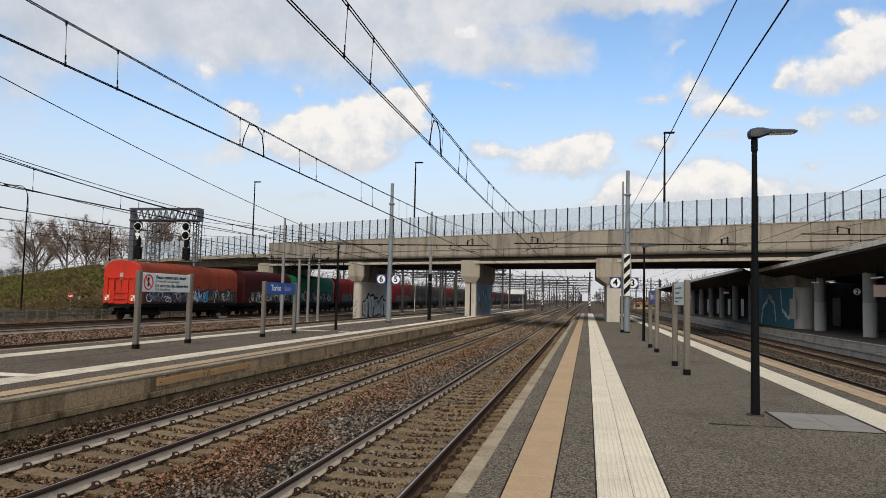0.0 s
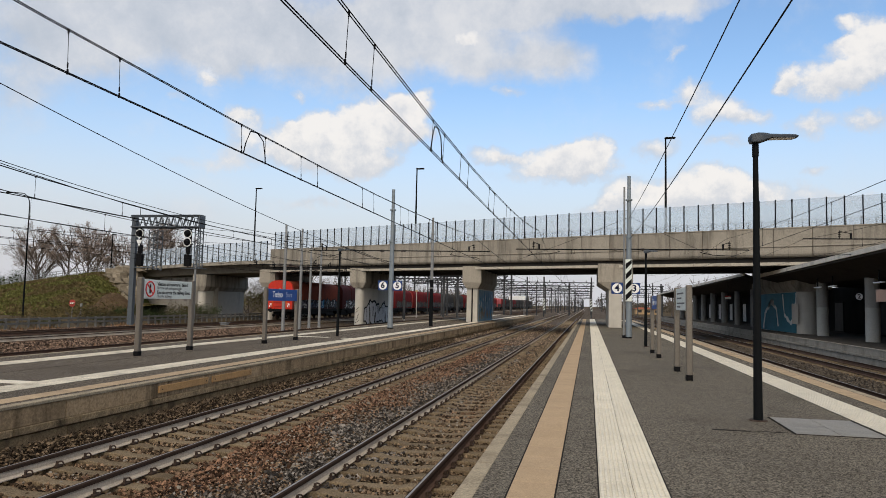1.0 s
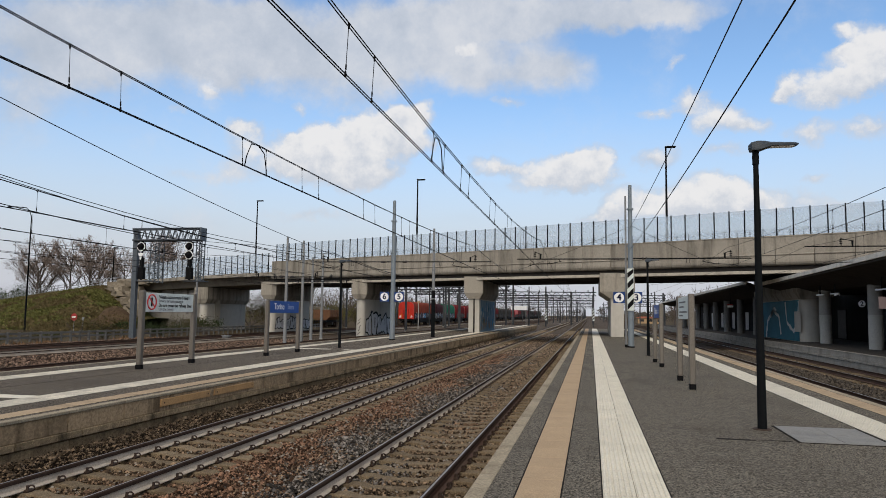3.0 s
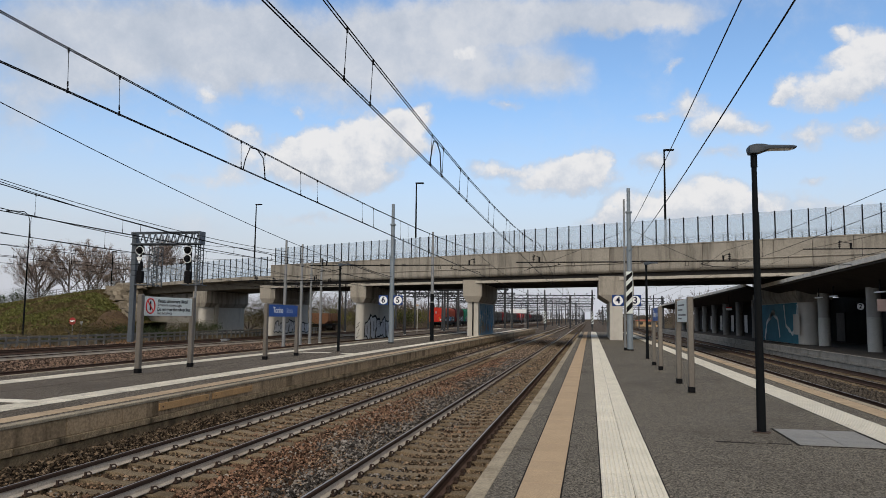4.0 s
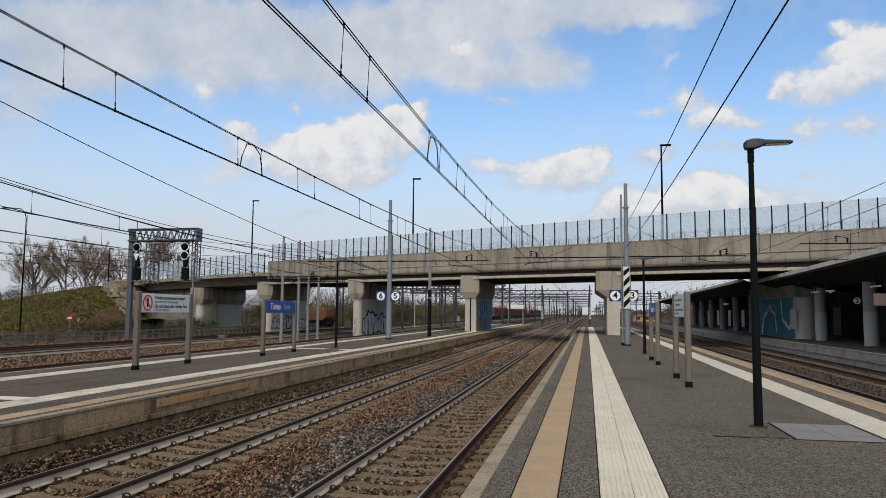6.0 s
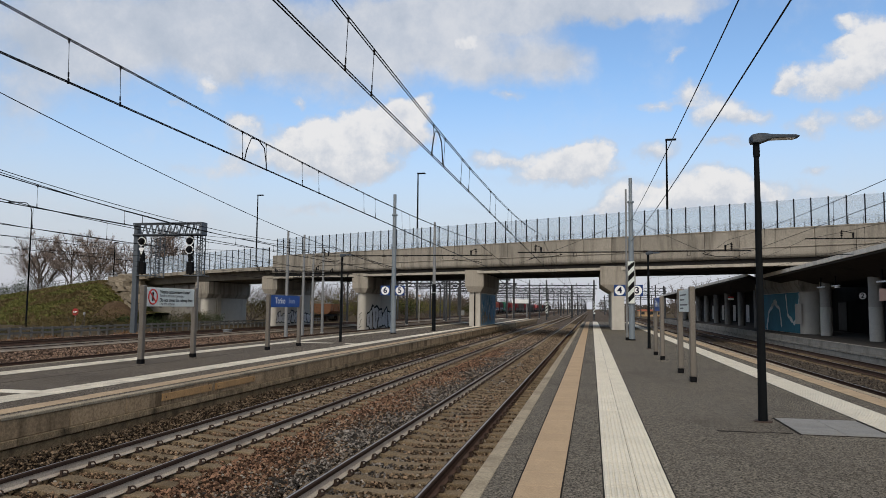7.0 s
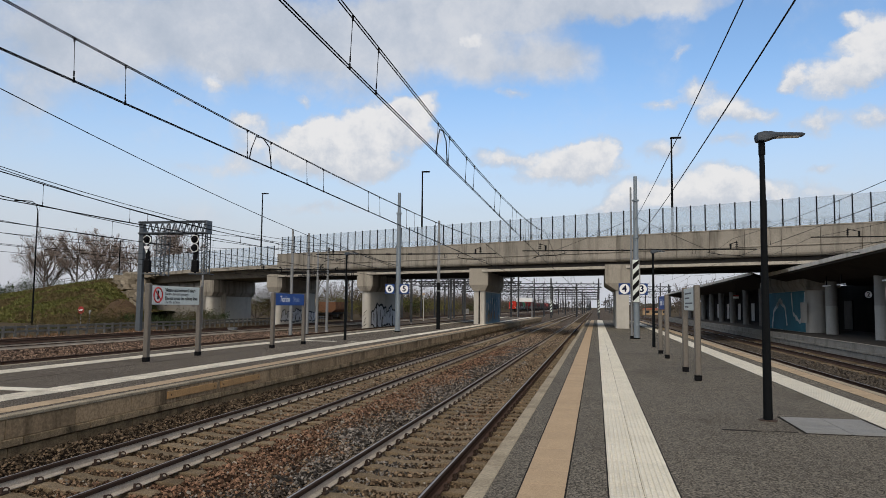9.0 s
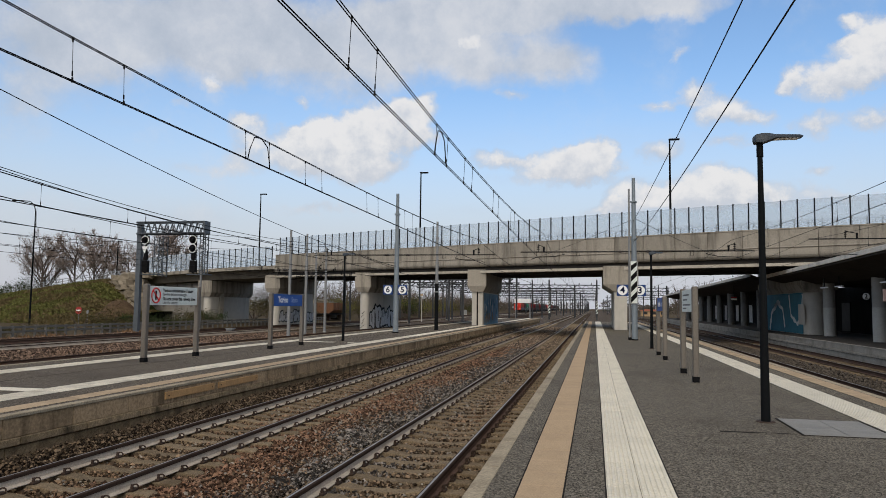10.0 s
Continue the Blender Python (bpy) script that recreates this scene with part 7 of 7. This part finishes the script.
def wagon(colour, end_red, tail, length):
    """Covered coil wagon: its origin is at the rear end on the rail, it points along +y."""
    words = {"red": "red", "brown": "dark maroon", "green": "dark green", "black": "sooty black", "grey": "dusty grey", "scarlet": "bright red"}[colour]
    t = thing("freight_wagon", (TRAIN_X, TAIL_Y, RAIL_TOP), words + " covered coil wagon with rounded sliding hoods", "freight wagon", "wagons of the train")
    L0 = length - 1.1
    hood = "red_end" if colour == "scarlet" else "dull_red_hood" if colour == "red" and not tail else colour + "_hood"
    for k, (a, b, w) in enumerate(((0.35, L0 * 0.36, 1.44), (L0 * 0.34, L0 * 0.68, 1.50), (L0 * 0.66, L0 - 0.35, 1.44))):
        p = hood_profile(w, 1.25, 4.44 if k != 1 else 4.50)
        bm = loft(B(), [[(x, a, z) for x, z in p], [(x, b, z) for x, z in p]])
        h = smooth(part("hood", bm, hood, t, words + " sheet steel hood"), 35)
        for y in np.arange(a + 0.15, b, 0.85 if colour == 'black' else 9.0):
            q = hood_profile(w + 0.025, 1.25, (4.44 if k != 1 else 4.50) + 0.02)
            bm = loft(B(), [[(x, y, z) for x, z in q], [(x, y + 0.07, z) for x, z in q]])
            part("rib", bm, hood, h)
    for y0, s in ((0.25, -1), (L0 - 0.25, 1)):
        p = hood_profile(1.47, 1.2, 4.46)
        e = smooth(part("end_wall", loft(B(), [[(x, y0, z) for x, z in p], [(x, y0 - s * 0.34, z) for x, z in p]]), "red_end" if (tail and s < 0) or (end_red or colour == "green") and s > 0 else hood, t, "flat end wall"), 35)
        lo, hi = min(y0, y0 + s * 0.09), max(y0, y0 + s * 0.09)
        look_of = "red_end" if tail else hood
        for x in (-1.12, -0.58, 0.58, 1.12):
            part("stiffener", box(B(), x - 0.05, x + 0.05, lo, hi, 1.25, 3.10), look_of, e)
        for z, w in ((3.10, 1.36), (2.02, 0.53), (1.55, 0.53), (1.22, 1.36)):
            part("stiffener", box(B(), -w, w, lo, hi, z, z + 0.10), look_of, e)
        # door grooves are flat strips in dark red for the recess shade
        for x in (-0.48, 0.0, 0.48):
            part("groove", box(B(), x - 0.018, x + 0.018, min(y0, y0 + s * 0.012), max(y0, y0 + s * 0.012), 2.14, 3.08), "groove_shade", e)
        for x in (-0.85, 0.85):
            part("handrail", chain(B(), [(x, y0, 1.5), (x, y0 + s * 0.12, 1.5), (x, y0 + s * 0.12, 2.2), (x, y0, 2.2)], 0.018, 5), "warning_yellow" if tail else "black", e)
        part("plate", box(B(), -0.13, 0.13, min(y0, y0 + s * 0.04), max(y0, y0 + s * 0.04), 3.02, 3.52), "plate_grey", e, "pale document plate")
        for x in (-0.875, 0.875):
            bm = rod(B(), (x, y0, 1.06), (x, y0 + s * 0.38, 1.06), 0.10, 0.10, 10)
            rod(bm, (x, y0 + s * 0.38, 1.06), (x, y0 + s * 0.44, 1.06), 0.23, 0.23, 14)
            part("buffer", bm, "black", t)
        if tail and s < 0:
            for x in (-1.08, 1.08):
                b = part("tail_board", box(B(), x - 0.15, x + 0.15, y0 - 0.13, y0 - 0.10, 1.45, 1.85), "white_paint", t, "white and red tail board")
                part("red_field", box(B(), x - 0.13, x, y0 - 0.135, y0 - 0.13, 1.66, 1.83), "sign_red", b)
                part("red_field", box(B(), x, x + 0.13, y0 - 0.135, y0 - 0.13, 1.47, 1.64), "sign_red", b)
    bm = box(B(), -1.42, 1.42, 0.2, L0 - 0.2, 0.98, 1.24)
    for x in (-1.15, 1.15):
        box(bm, x - 0.06, x + 0.06, 3.2, L0 - 3.2, 0.62, 0.98)
    part("underframe", bm, "black", t)
    for y in (2.3, L0 - 2.3):
        bm = box(B(), -1.05, 1.05, y - 1.35, y + 1.35, 0.52, 0.90, 0.06)
        for x in (-1.05, 1.05):
            box(bm, x - 0.07, x + 0.07, y - 1.5, y + 1.5, 0.36, 0.62, 0.03)
        b = part("bogie", bm, "black", t)
        for dy in (-0.9, 0.9):
            for x in (-0.75, 0.75):
                part("wheel", rod(B(), (x - 0.065, y + dy, 0.46), (x + 0.065, y + dy, 0.46), 0.46, 0.46, 18), "rust", b)
    if tail:
        part("lower_flank", box(B(), 1.44, 1.506, 0.9, L0 - 0.4, 1.26, 2.30), "flank_grime", t, "dark sooty lower flank")
    # sprayed shapes along the lower flank
    seed = len(words) + (5 if tail else 0)
    if tail:
        scrawl(t, 1.511, L0 * 0.52, L0 * 0.64, 1.32, 2.5, 8, "spray_blue")
    scrawl(t, 1.507, 1.6, L0 * 0.60, 1.32, 2.25 if tail else 2.6, seed, "spray_violet" if tail else "spray_grey")
    scrawl(t, 1.507, L0 * 0.62, L0 - 0.8, 1.36, 2.5, seed + 3, "spray_grey")
    rng = random.Random(seed * 3 + 1)
    for colour_name in ("spray_dark", "spray_pale", "spray_blue") if tail or colour in ("brown", "green") else ("spray_dark", "spray_grey"):
        bm = B()
        for _ in range(30 if colour_name != "spray_blue" else 9):
            y, z = rng.uniform(1.2, L0 - 1.6), rng.uniform(1.5, 2.15)
            ry, rz, turn, wind = rng.uniform(0.10, 0.32), rng.uniform(0.15, 0.42), rng.uniform(0, 6.3), rng.uniform(2.5, 6.0) * rng.choice((-1, 1))
            pts = [(1.525, y + ry * math.cos(turn + wind * k / 12) + 0.25 * k / 12, min(2.7, max(1.3, z + rz * math.sin(turn + wind * k / 12)))) for k in range(13)]
            chain(bm, pts, rng.choice((0.022, 0.032, 0.05)), 4)
        for v in bm.verts:
            v.co.x = 1.523 + (v.co.x - 1.525) * 0.1
        tagged(part("spray_stroke", bm, colour_name, t), "sprayed strokes", kind="stuff")
    return t


M["plate_grey"] = mat("plate_grey", (0.42, 0.40, 0.37), (0.33, 0.31, 0.29), 4, 0.5, 0, 0.0, 30)
M["spray_violet"] = mat("spray_violet", (0.115, 0.105, 0.135), (0.07, 0.065, 0.085), 3, 0.7, 0, 0.0, 30)
M["flank_grime"] = mat("flank_grime", (0.065, 0.042, 0.040), (0.04, 0.03, 0.03), 3, 0.8, 0, 0.0, 30)
M["groove_shade"] = mat("groove_shade", (0.10, 0.012, 0.010), None, 3, 0.8, 0, 0.0, 30)
M["warning_yellow"] = mat("warning_yellow", (0.55, 0.33, 0.03), None, 3, 0.6, 0, 0.0, 30)
M["spray_grey"] = mat("spray_grey", (0.12, 0.115, 0.105), (0.07, 0.068, 0.064), 3, 0.8, 0, 0.0, 30)
made, WAGONS, OFFSETS = {}, [], []
along = 0.0
for i, c in enumerate(HOODS):
    key = (c, i == 3, i == 0, LENGTHS[i])
    if key in made:
        w = copy_thing(made[key], pose(TRAIN_X, TAIL_Y + along, RAIL_TOP))
    else:
        w = made[key] = wagon(*key)
        w.matrix_basis = pose(TRAIN_X, TAIL_Y + along, RAIL_TOP)
    WAGONS.append(w)
    OFFSETS.append(along)
    along += LENGTHS[i]


# ---------------------------------------------------------------- what moves
def motions():
    for w, along in zip(WAGONS, OFFSETS):
        walk(w, [(t, pose(TRAIN_X, TAIL_Y + along + SPEED * t, RAIL_TOP)) for t in np.arange(0, 10.1, 1.0)])


motions()
